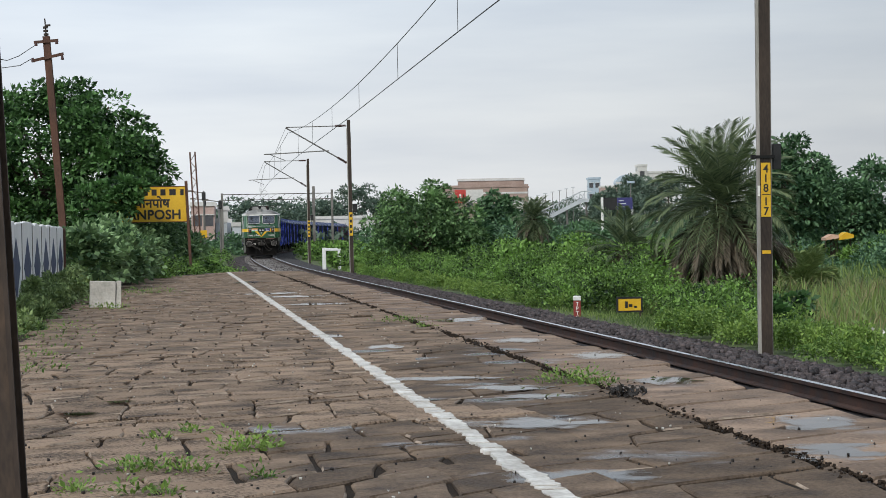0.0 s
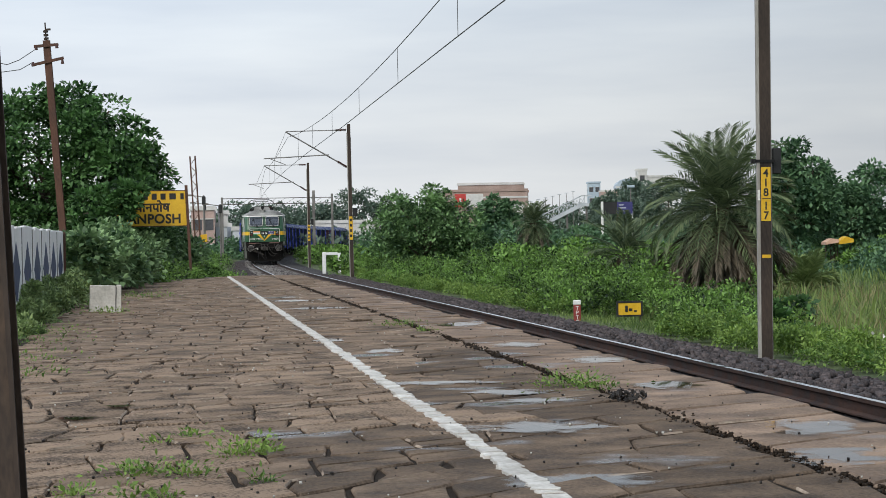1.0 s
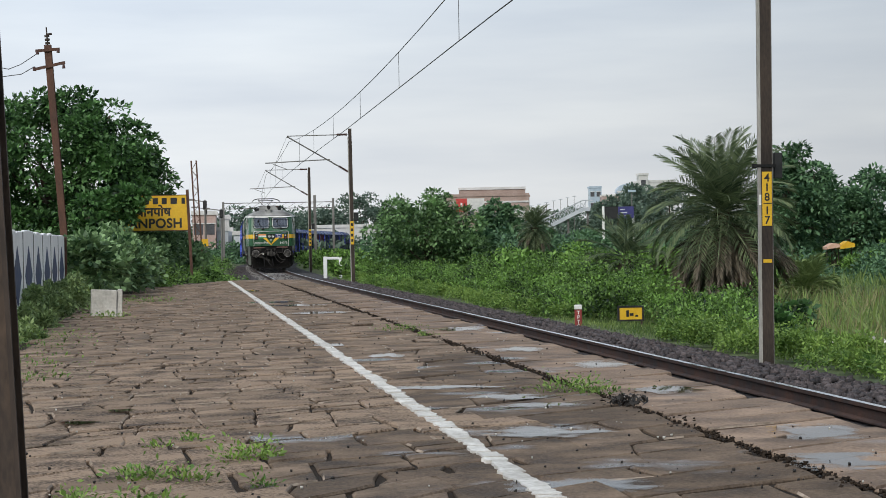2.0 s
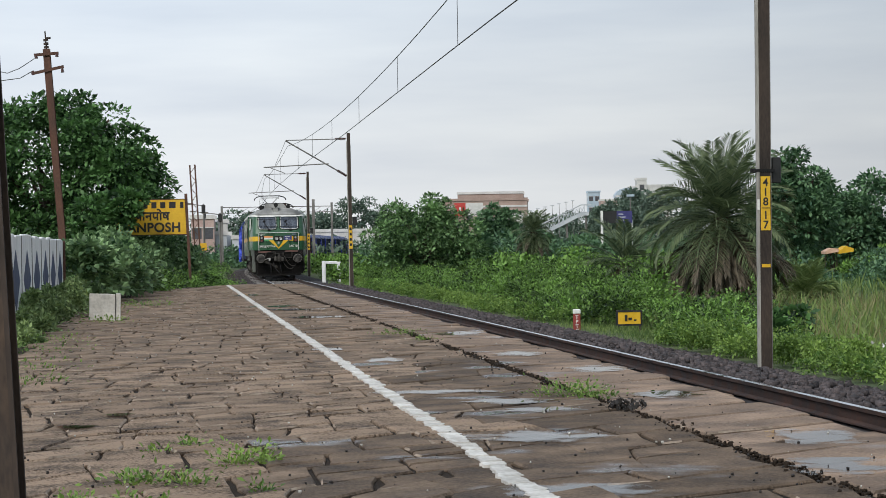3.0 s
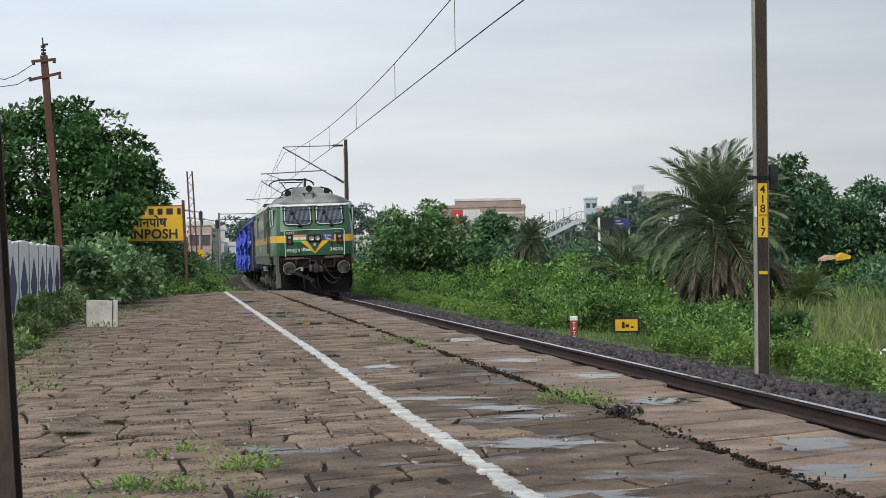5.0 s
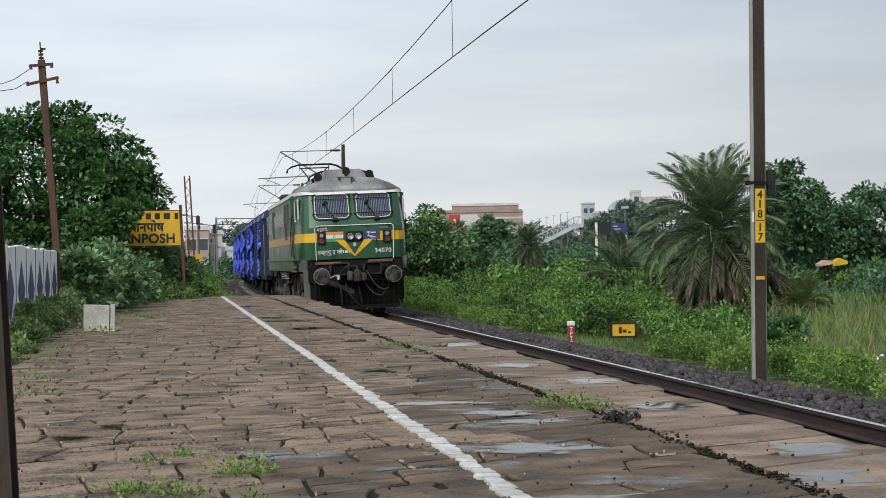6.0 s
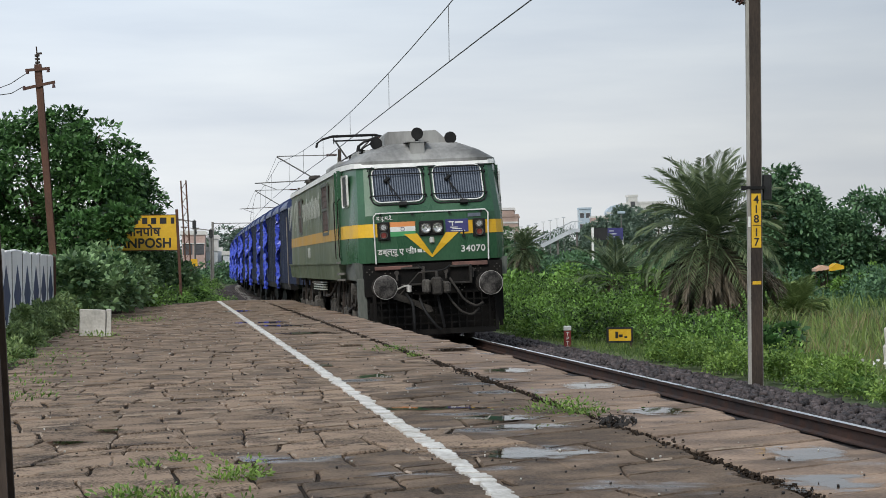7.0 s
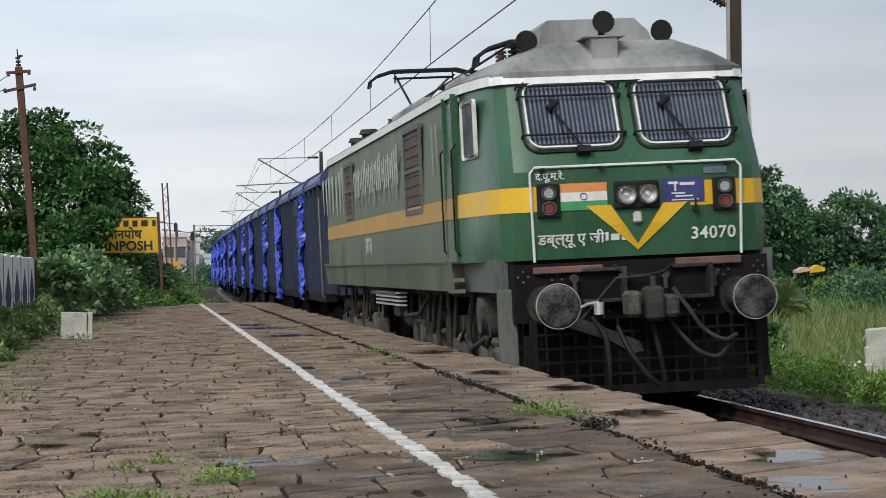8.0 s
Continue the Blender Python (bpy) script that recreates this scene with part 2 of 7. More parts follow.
def fast_mesh(name, verts, faces, mats, smooth=False, mi=None):
    """A mesh of quads from arrays."""
    me = bpy.data.meshes.new(name)
    verts, faces = np.asarray(verts, np.float32), np.asarray(faces, np.int32)
    k = faces.shape[1]
    me.vertices.add(len(verts))
    me.vertices.foreach_set("co", verts.ravel())
    me.loops.add(faces.size)
    me.loops.foreach_set("vertex_index", faces.ravel())
    me.polygons.add(len(faces))
    me.polygons.foreach_set("loop_start", np.arange(0, faces.size, k, dtype=np.int32))
    if mi is not None:
        me.polygons.foreach_set("material_index", np.asarray(mi, np.int32))
    me.update(calc_edges=True)
    for m in (mats if isinstance(mats, (list, tuple)) else (mats,)):
        me.materials.append(m)
    return me


def leaves(rng, centre, out, size, ratio=0.45, droop=0.3, flat=0.5):
    """Folded leaf blades at centres, leaning along out: vertices and quads."""
    n = len(centre)
    d = out + rng.normal(0, 0.55, (n, 3))
    d[:, 2] -= droop
    d /= np.linalg.norm(d, axis=1, keepdims=True) + 1e-9
    up = rng.normal(0, 1 - flat, (n, 3)) + np.array([0, 0, flat * 2])
    side = np.cross(d, up)
    side /= np.linalg.norm(side, axis=1, keepdims=True) + 1e-9
    nor = np.cross(side, d)
    L = (size * rng.uniform(0.6, 1.35, n))[:, None]
    v = np.empty((n, 4, 3))
    v[:, 0] = centre
    mid = centre + d * L * 0.5 + nor * L * 0.10
    v[:, 1], v[:, 3] = mid + side * L * ratio / 2, mid - side * L * ratio / 2
    v[:, 2] = centre + d * L
    f = np.arange(n * 4).reshape(n, 4)
    return v.reshape(-1, 3), f


def join_arrays(lists):
    vs, fs, k = [], [], 0
    for v, f in lists:
        vs.append(v)
        fs.append(f + k)
        k += len(v)
    return np.concatenate(vs), np.concatenate(fs)


# ---- the line of the track: s metres along it, side metres to its far side ----
TRACK_O, TRACK_D, TRACK_N = Vector((1.2585, 30.5)), Vector((-0.1212, 0.9926)), Vector((0.9926, 0.1212))
RAIL_Z = -0.532


def bend(s):
    if s < 40:
        return 0.0
    if s < 145:
        return 1.4e-4 * (s - 40) ** 2
    return 1.5435 + 0.0294 * (s - 145) + (s - 145) ** 2 / 2100


def along(s, side=0.0, z=0.0):
    g = (bend(s + 0.5) - bend(s - 0.5))
    k = 1 / math.hypot(1, g)
    p = TRACK_O + TRACK_D * (s - side * g * k) + TRACK_N * (bend(s) + side * k)
    return Vector((p.x, p.y, z))


def lean_at(s):
    """Tilt of the track, in radians: the far rail stands higher near the camera."""
    return 0.033 * min(1, max(0, (88 - s) / 75))


def on_track(s):
    """Pose of a vehicle whose front is at s: x to the far side, y back along the train, z up from the rails."""
    near = min(1, max(0, (22 - s) / 20))
    a, b = along(s, -0.06 * near), along(s + 19, -0.14 * near)
    d = (b - a).normalized()
    m = Matrix.Translation((a.x, a.y, RAIL_Z)) @ Matrix.Rotation(math.atan2(-d.x, d.y), 4, "Z")
    return m @ Matrix.Rotation(-lean_at(s), 4, "Y")

# ---- ground, ballast, rails, platform body ----


def strip(name, lats, s_list, mat, zf=None, kind="structure", label="", category=""):
    """A sheet along the track; lats: (side, z) from near to far side."""
    vs = [tuple(along(s, a, z + (zf(s, a) if zf else 0))) for s in s_list for a, z in lats]
    k = len(lats)
    fs = [(i * k + j, i * k + j + 1, (i + 1) * k + j + 1, (i + 1) * k + j) for i in range(len(s_list) - 1) for j in range(k - 1)]
    ob = new(name, fast_mesh(name, vs, fs, mat))
    return tagged(ob, label, category, kind=kind)


S_LONG = [-60 + 4 * i for i in range(50)] + [145 + 10 * i for i in range(36)]


def rough(s, a):
    p = along(s, a)
    w = min(1, max(0, (abs(a) - 3.6) / 4))
    return w * (0.35 * noise.noise((p.x * 0.09, p.y * 0.09, 2)) + 0.10 * noise.noise((p.x * 0.5, p.y * 0.5, 5)))


# one sheet from under the platform out to the horizon
SIDES = [(-900, -0.9), (-300, -0.7), (-80, -0.4), (-30, -0.2), (-14, -0.12), (-9, -0.10), (-7.5, -0.10), (-6.0, -0.16), (-4.5, -0.5), (-3.2, -0.78), (-2.2, -0.80), (0, -0.80), (2.2, -0.80), (3.6, -0.83),
         (5, -0.98), (7, -1.12), (10, -1.2), (14, -1.25), (20, -1.3), (28, -1.35), (40, -1.45), (60, -1.5), (100, -1.5), (200, -1.4), (500, -1.2), (1400, -1.0)]
strip("ground", SIDES, [-900, -300, -100] + S_LONG + [560, 640, 760, 950, 1300, 2000, 3200], GRASSLAND, rough, label="rough grassy ground beside the railway line", category="ground")
strip("ballast_bed", [(-2.9, -0.86), (-2.1, -0.70), (-1.3, -0.685), (1.3, -0.685), (2.05, -0.70), (2.9, -0.80), (3.3, -0.90)], S_LONG, BALLAST_BED, label="dark crushed stone track bed", category="track bed")

RAIL_OUT = [(-0.034, 0.0), (0.034, 0.0), (0.034, -0.034), (0.009, -0.05), (0.009, -0.128), (0.068, -0.142), (0.068, -0.156), (-0.068, -0.156), (-0.068, -0.142), (-0.009, -0.128), (-0.009, -0.05), (-0.034, -0.034)]


def rail(side):
    rings = []
    for s in [-60 + 3 * i for i in range(70)] + [150 + 8 * i for i in range(40)]:
        dz = side * math.tan(lean_at(s))
        rings.append([along(s, side + u * math.copysign(1, side), RAIL_Z + dz + v) for u, v in RAIL_OUT])
    bm = bmesh.new()
    loft(bm, rings)
    bm.normal_update()
    for fc in bm.faces:
        if abs(fc.normal.z) > 0.99:
            fc.material_index = 1
    ob = part("rail", bm, [RAIL_SIDE, RAIL_TOP])
    return tagged(ob, "rusty steel running rail with a polished head", "rail", "running rails", "structure")


rail(-0.872)
rail(0.872)

# platform: a raised bed whose near and far ends, edge wall and borders are real
P_EDGE, P_SEAM = -1.60, -2.48


def border(s):
    """Side of the platform's back edge."""
    if s < 8:
        return -6.65
    if s < 20:
        return -6.65 + 0.65 * (s - 8) / 12
    return -6.0 + 3.4 * ((s - 20) / 15) ** 1.3 if s < 35 else -2.6


P_S = [-45 + 1.0 * i for i in range(81)]
vs, fs, mi = [], [], []
for s in P_S:
    b = border(s) - 0.15
    for a, z in ((b - 1.6, -0.14), (b - 0.35, -0.022), (b, -0.024), (b * 0.66 + P_EDGE * 0.34, -0.021), (P_SEAM, -0.022), (P_EDGE - 0.02, -0.022), (P_EDGE - 0.02, -0.95)):
        fall = max(0, (s - 31.5) / 4.0) * 0.5
        vs.append(tuple(along(s, a, max(z - fall, -0.95))))
for i in range(len(P_S) - 1):
    for j in range(6):
        fs.append((i * 7 + j, i * 7 + j + 1, i * 7 + 8 + j, i * 7 + 7 + j))
        mi.append(1 if j < 2 else 0)
tagged(new("platform", fast_mesh("platform", vs, fs, [BED, EARTH], mi=mi)), "low stone-paved station platform with wet gritty joints", "platform", kind="structure")

# ---- the train ----
GREEN = material("loco_green_paint", (0.022, 0.076, 0.038), (0.052, 0.138, 0.070), 0.32, 0, 1.2, 40, 0.06, 0.002, streak=3)
GREEN_SIDE = material("faded_green_paint", (0.062, 0.086, 0.048), (0.145, 0.165, 0.10), 0.5, 0, 1.3, 30, 0.08, 0.002, streak=6)
LOCO_YELLOW = material("loco_yellow_band", (0.66, 0.36, 0.012), (0.82, 0.50, 0.03), 0.4, 0, 2, 40, 0.05, 0.002)
LOCO_ORANGE = material("faded_yellow_band", (0.36, 0.20, 0.035), (0.54, 0.31, 0.06), 0.55, 0, 1.5, 30, 0.06, 0.002, streak=4)
GREY_ROOF = material("sooty_grey_roof", (0.11, 0.11, 0.105), (0.37, 0.37, 0.355), 0.7, 0, 1.3, 14, 0.1, 0.003, streak=3, speck=0.25, span=(0.42, 0.78))
GREY_SKIRT = material("dusty_grey_paint", (0.066, 0.076, 0.066), (0.16, 0.172, 0.15), 0.75, 0, 1.5, 30, 0.1, 0.003, streak=4)
WHITE_TRIM = material("off_white_trim", (0.66, 0.66, 0.62), (0.86, 0.86, 0.83), 0.55, 0, 6, 40, 0.05, 0.002)
RUBBER = material("black_rubber", (0.006, 0.006, 0.006), (0.022, 0.022, 0.022), 0.65, 0, 5, 40, 0.05, 0.002, spec=0.25)
# oily black, taken darker so that it also holds the shade underneath
GRIME_SHADE = material("oily_shaded_underframe", (0.0025, 0.0025, 0.0022), (0.014, 0.012, 0.0105), 0.75, 0.0, 3, 40, 0.2, 0.004, spec=0.2)
DUSTY = material("dusty_bogie_grey", (0.008, 0.0075, 0.007), (0.072, 0.065, 0.057), 0.85, 0.0, 3, 35, 0.2, 0.004, spec=0.25)
DUST_PALE = material("pale_dusty_casting", (0.022, 0.020, 0.018), (0.17, 0.158, 0.14), 0.9, 0.0, 4, 35, 0.2, 0.004, spec=0.2)
BUFFER_FACE = material("greased_buffer_face", (0.008, 0.007, 0.006), (0.13, 0.12, 0.11), 0.55, 0.0, 6, 40, 0.2, 0.003, spec=0.3, span=(0.62, 0.98))
BUFFER_RIM = material("bright_worn_rim", (0.35, 0.33, 0.30), (0.68, 0.66, 0.62), 0.5, 0.5, 9, 60, 0.1, 0.002)
WHEEL_STEEL = material("wheel_steel", (0.05, 0.045, 0.04), (0.15, 0.13, 0.115), 0.6, 0.5, 4, 40, 0.1, 0.002)
GLASS = material("dark_cab_glass", (0.018, 0.024, 0.038), (0.035, 0.045, 0.065), 0.12, 0, 1, 10, 0, wet=0.06)
GRILLE = material("pale_window_bars", (0.085, 0.105, 0.14), (0.17, 0.20, 0.25), 0.5, 0.1, 5, 40, 0)
LENS = material("lamp_glass", (0.55, 0.55, 0.53), (0.85, 0.85, 0.82), 0.15, 0.4, 8, 40, 0)
REFLECTOR = material("silvered_reflector", (0.50, 0.50, 0.48), (0.80, 0.79, 0.76), 0.28, 0.9, 12, 60, 0)
RED_LENS = material("red_lamp_glass", (0.12, 0.02, 0.015), (0.22, 0.05, 0.04), 0.2, 0, 5, 30, 0)
SAFFRON = material("saffron_paint", (0.72, 0.26, 0.07), (0.80, 0.33, 0.12), 0.5, 0, 4, 30, 0)
FLAG_GREEN = material("flag_green_paint", (0.05, 0.28, 0.10), (0.09, 0.36, 0.14), 0.5, 0, 4, 30, 0)
NAVY = material("navy_panel_paint", (0.03, 0.03, 0.13), (0.06, 0.06, 0.20), 0.45, 0, 3, 30, 0.03, 0.002)
BROWN_MESH = material("brown_louvre", (0.05, 0.028, 0.022), (0.11, 0.065, 0.05), 0.7, 0, 3, 40, 0.1, 0.002)
RED_BEAM = material("worn_red_beam", (0.09, 0.05, 0.04), (0.22, 0.11, 0.09), 0.75, 0, 3, 30, 0.1, 0.003)
WAGON_BLUE = material("navy_wagon_paint", (0.008, 0.014, 0.036), (0.027, 0.042, 0.085), 0.65, 0, 1.2, 25, 0.12, 0.004, vary=0.2, streak=5)
WAGON_ROOF = material("blue_wagon_roof", (0.025, 0.04, 0.12), (0.055, 0.085, 0.20), 0.5, 0, 0.9, 20, 0.08, 0.003, vary=0.15)
WAGON_RED = material("maroon_wagon_paint", (0.07, 0.02, 0.04), (0.13, 0.045, 0.07), 0.65, 0, 1.2, 25, 0.1, 0.004, streak=5)
FADED = material("faded_white_letters", (0.24, 0.26, 0.21), (0.56, 0.57, 0.52), 0.7, 0, 5, 30, 0.05, 0.002, streak=5)
FADED2 = material("rain_streaks", (0.15, 0.18, 0.13), (0.34, 0.36, 0.30), 0.7, 0, 5, 30, 0.05, 0.002, streak=8)
TARP = material("bright_blue_tarpaulin", (0.03, 0.05, 0.42), (0.08, 0.13, 0.66), 0.35, 0, 5, 30, 0.25, 0.01, vary=0.1)

# plan of the locomotive's shell, from its front middle round the far side: side, back
SHELL = [(0, 0.72), (0.55, 0.72), (1.06, 0.73), (1.24, 0.79), (1.36, 0.92), (1.43, 1.15), (1.50, 1.7), (1.56, 2.5), (1.58, 3.2), (1.58, 6.0), (1.58, 10.0), (1.58, 14.0), (1.58, 18.4), (1.50, 19.4), (1.36, 19.68), (0, 19.7)]


def rake(x, y, z):
    """How far the shell leans in at height z."""
    w = min(1, max(0, (2.9 - y) / 1.7))
    r = 0.50 * max(0, z - 2.42) + 0.15 * max(0, 1.86 - z)
    tuck = 0.045 * max(0, z - 2.0)
    return (x - math.copysign(tuck, x) if abs(x) > 0.6 else x), y + r * w


def shell_ring(z, grow=0.0):
    right = [(x + (grow if x > 1.2 else 0), y - (grow if y < 1 else (-grow if y > 19.5 else 0))) for x, y in SHELL]
    ring = right + [(-x, y) for x, y in right[-2:0:-1]]
    return [(*rake(x, y, z), z) for x, y in ring]


def shell_strip(bm, z0, z1, grow, keep, thick=0.004):
    """A band on the shell between two heights where keep(x, y) holds."""
    a, b = shell_ring(z0, grow), shell_ring(z1, grow)
    k = len(a)
    for i in range(k):
        j = (i + 1) % k
        if keep((a[i][0] + a[j][0]) / 2, (a[i][1] + a[j][1]) / 2):
            bm.faces.new([bm.verts.new(p) for p in (a[i], a[j], b[j], b[i])])
    bmesh.ops.remove_doubles(bm, verts=bm.verts, dist=0.001)
    bmesh.ops.recalc_face_normals(bm, faces=bm.faces)


def front_y(z, x=0.0):
    return rake(x, 0.72 if abs(x) < 1 else 0.74, z)[1]


def plate(bm, x0, z0, x1, z1, out=0.006, thick=0.006, mi=0):
    """A thin plate lying on the shell's front."""
    pts = [(x0, z0), (x1, z0), (x1, z1), (x0, z1)]
    A = [bm.verts.new((x, front_y(z, x) - out, z)) for x, z in pts]
    B = [bm.verts.new((x, front_y(z, x) - out + thick, z)) for x, z in pts]
    fs = [bm.faces.new(A), bm.faces.new(B[::-1])] + [bm.faces.new((A[i], A[(i + 1) % 4], B[(i + 1) % 4], B[i])) for i in range(4)]
    for fc in fs:
        fc.material_index = mi
    bmesh.ops.recalc_face_normals(bm, faces=fs)


def rounded(w, h, r, n=4):
    out = []
    for cx, cz, a0 in ((w / 2 - r, h / 2 - r, 0), (-w / 2 + r, h / 2 - r, 90), (-w / 2 + r, -h / 2 + r, 180), (w / 2 - r, -h / 2 + r, 270)):
        out += [(cx + r * math.cos(radians(a0 + 90 * i / n)), cz + r * math.sin(radians(a0 + 90 * i / n))) for i in range(n + 1)]
    return out


def rim(bm, w, h, r, band, y0, y1, m=None):
    """A frame with rounded corners, in the x-z plane."""
    o, i = rounded(w, h, r), rounded(w - 2 * band, h - 2 * band, max(0.01, r - band))
    k, fs, rings = len(o), [], []
    for pts, y in ((o, y1), (o, y0), (i, y0), (i, y1)):
        rings.append([bm.verts.new((x, y, z)) for x, z in pts])
    for a in range(3):
        for j in range(k):
            fs.append(bm.faces.new((rings[a][j], rings[a][(j + 1) % k], rings[a + 1][(j + 1) % k], rings[a + 1][j])))
    bmesh.ops.recalc_face_normals(bm, faces=fs)
    if m is not None:
        bmesh.ops.transform(bm, matrix=m, verts=[v for r_ in rings for v in r_])


def pane(bm, w, h, r, y, m=None):
    vs = [bm.verts.new((x, y, z)) for x, z in rounded(w, h, r)]
    bm.faces.new(vs)
    if m is not None:
        bmesh.ops.transform(bm, matrix=m, verts=vs)


def lettering(name, text, size, mat, m, parent, spread=1.0, thick=0.002, centre=False, bold=0.016):
    """Raised painted letters; x along the words, z up, facing -y before m."""
    cu = bpy.data.curves.new(name, "FONT")
    cu.body, cu.size, cu.extrude = text, size, thick
    cu.space_character = spread
    cu.offset = size * bold
    if centre:
        cu.align_x = "CENTER"
    ob = new(name + "_source", cu)
    me = bpy.data.meshes.new_from_object(ob.evaluated_get(bpy.context.evaluated_depsgraph_get()))
    bpy.data.objects.remove(ob)
    me.transform(m @ Matrix.Rotation(radians(90), 4, "X"))
    me.materials.clear()
    me.materials.append(mat)
    ob = new(name, me)
    ob.parent = parent
    return ob


def wheelset(radius, parent, y, name="wheelset"):
    bm = bmesh.new()
    for sx in (-1, 1):
        prof = [(0.75, 0.09), (0.75, radius - 0.13), (0.78, radius - 0.06), (0.775, radius + 0.028), (0.805, radius + 0.028), (0.815, radius), (0.905, radius - 0.006), (0.905, radius - 0.06), (0.87, radius - 0.12), (0.85, 0.14), (0.92, 0.12), (0.92, 0.02)]
        n = 28
        loft(bm, [[(sx * x, r * math.cos(2 * math.pi * i / n), r * math.sin(2 * math.pi * i / n)) for i in range(n)] for x, r in prof])
        for i in range(6):  # web holes read as raised bosses
            a = math.pi / 3 * i
            rod(bm, (sx * 0.85, 0.3 * math.cos(a), 0.3 * math.sin(a)), (sx * 0.90, 0.3 * math.cos(a), 0.3 * math.sin(a)), 0.05, n=6)
    rod(bm, (-1.05, 0, 0), (1.05, 0, 0), 0.085, n=12)
    ob = part(name, bm, WHEEL_STEEL, parent, "dull steel wheels on an axle")
    ob.location = (0, y, radius)
    return ob


loco = thing("locomotive", "green electric freight locomotive with yellow band and grey roof, hauling wagons", "locomotive")
ZT = 3.37

# shell
bm = bmesh.new()
loft(bm, [shell_ring(z) for z in (1.54, 1.86, 2.2, 2.42, 2.9, ZT)])
bm.normal_update()
for fc in bm.faces:
    c = fc.calc_center_median()
    if c.y > 2.6 and abs(fc.normal.x) > 0.5:
        fc.material_index = 1
body = part("body", bm, [GREEN, GREEN_SIDE], loco, "green painted steel body shell", smooth=True)
body.data.set_sharp_from_angle(angle=radians(24))
for sx in (-1, 1):
    bm = bmesh.new()
    shell_strip(bm, 2.02, 2.27, 0.005, lambda x, y: y < 2.6 and x * sx > 0.6)
    part("yellow_band", bm, LOCO_YELLOW, body, "bright yellow band round the cab")
bm = bmesh.new()
shell_strip(bm, 2.02, 2.25, 0.005, lambda x, y: y > 2.6)
part("faded_band", bm, LOCO_ORANGE, body, "faded orange band along the side")
for sx in (-1, 1):
    bm = bmesh.new()
    prism(bm, [(sx * 1.30, 1.23), (sx * 1.545, 1.23), (sx * 1.575, 1.56), (sx * 1.30, 1.56)], 3.0, 19.5)
    part("skirt", bm, GREEN_SIDE, loco, "dusty olive side skirt")
    bm = bmesh.new()
    prism(bm, [(sx * 1.10, 1.23), (sx * 1.43, 1.23), (sx * 1.45, 1.56), (sx * 1.10, 1.56)], 0.95, 2.998)
    part("cab_skirt", bm, GREY_SKIRT, loco, "grey skirt under the cab")
bm = bmesh.new()
box(bm, -1.30, 0.9, 1.15, 1.30, 19.5, 1.55)
part("underframe", bm, GRIME_SHADE, loco, "black underframe")
# added black blocks stand for the shade between the wheels
for y0, y1 in ((1.5, 6.6), (13.4, 18.6)):
    bm = bmesh.new()
    box(bm, -0.72, y0, 0.28, 0.72, y1, 1.16, bevel=0.08)
    part("traction_motor", bm, GRIME_SHADE, loco, "black block added as shade between the wheels")

# roof: slopes up from the gutter, with its flat deck
bm = bmesh.new()
inner = [(x * 0.46, max(1.62, min(18.6, y))) for x, y in SHELL]
inner = inner + [(-x, y) for x, y in inner[-2:0:-1]]
g = shell_ring(ZT, 0.02)
lip = [(x, y, z + 0.09) for x, y, z in g]
mid = [((x * 0.6 + u[0] * 0.4), (y * 0.6 + u[1] * 0.4), ZT + 0.26) for (x, y, z), u in zip(g, inner)]
loft(bm, [g, lip, mid, [(x, y, ZT + 0.42) for x, y in inner]])
roof = part("roof", bm, GREY_ROOF, loco, "sooty light grey roof with pale gutter")
bm = bmesh.new()
shell_strip(bm, ZT - 0.03, ZT + 0.07, 0.035, lambda x, y: True)
part("gutter", bm, WHITE_TRIM, roof, "pale gutter strip")
bm = bmesh.new()
prism(bm, [(-0.70, 3.74), (0.52, 3.74), (0.46, 3.90), (0.31, 4.04), (-0.62, 4.04), (-0.68, 3.98)], 1.78, 2.9)
part("roof_hood", bm, GREY_ROOF, roof, "grey angular equipment hood")
bm = bmesh.new()
box(bm, -0.72, 1.75, 3.735, 0.54, 1.80, 3.755)
for k in range(8):
    rod(bm, (-0.65 + 0.16 * k, 1.75, 3.765), (-0.65 + 0.16 * k, 1.75, 3.785), 0.012, n=6)
part("hood_flange", bm, GRIME_SHADE, roof)
bm = bmesh.new()
prism(bm, [(-0.25, 3.52), (0.01, 3.52), (0.015, 3.80), (-0.255, 3.80)], 1.30, 1.80)
box(bm, -0.34, 1.28, 3.80, 0.10, 1.8, 3.815)
part("lamp_bracket", bm, GREY_ROOF, roof, "grey box under the roof lamp")
for x, y, z in ((-0.10, 1.45, 3.965), (-0.86, 1.75, 3.82), (0.56, 1.65, 3.875)):
    bm = bmesh.new()
    rod(bm, (x, y, z), (x, y + 0.12, z), 0.105, 0.075, 14)
    rod(bm, (x, y - 0.05, z), (x, y, z), 0.118, 0.105, 14)
    rod(bm, (x, y + 0.12, z), (x, y + 0.24, z), 0.075, 0.03, 10)
    rod(bm, (x, y + 0.08, z - 0.28), (x, y + 0.08, z - 0.06), 0.035, n=8)
    part("horn", bm, RUBBER, roof, "round black air horn")

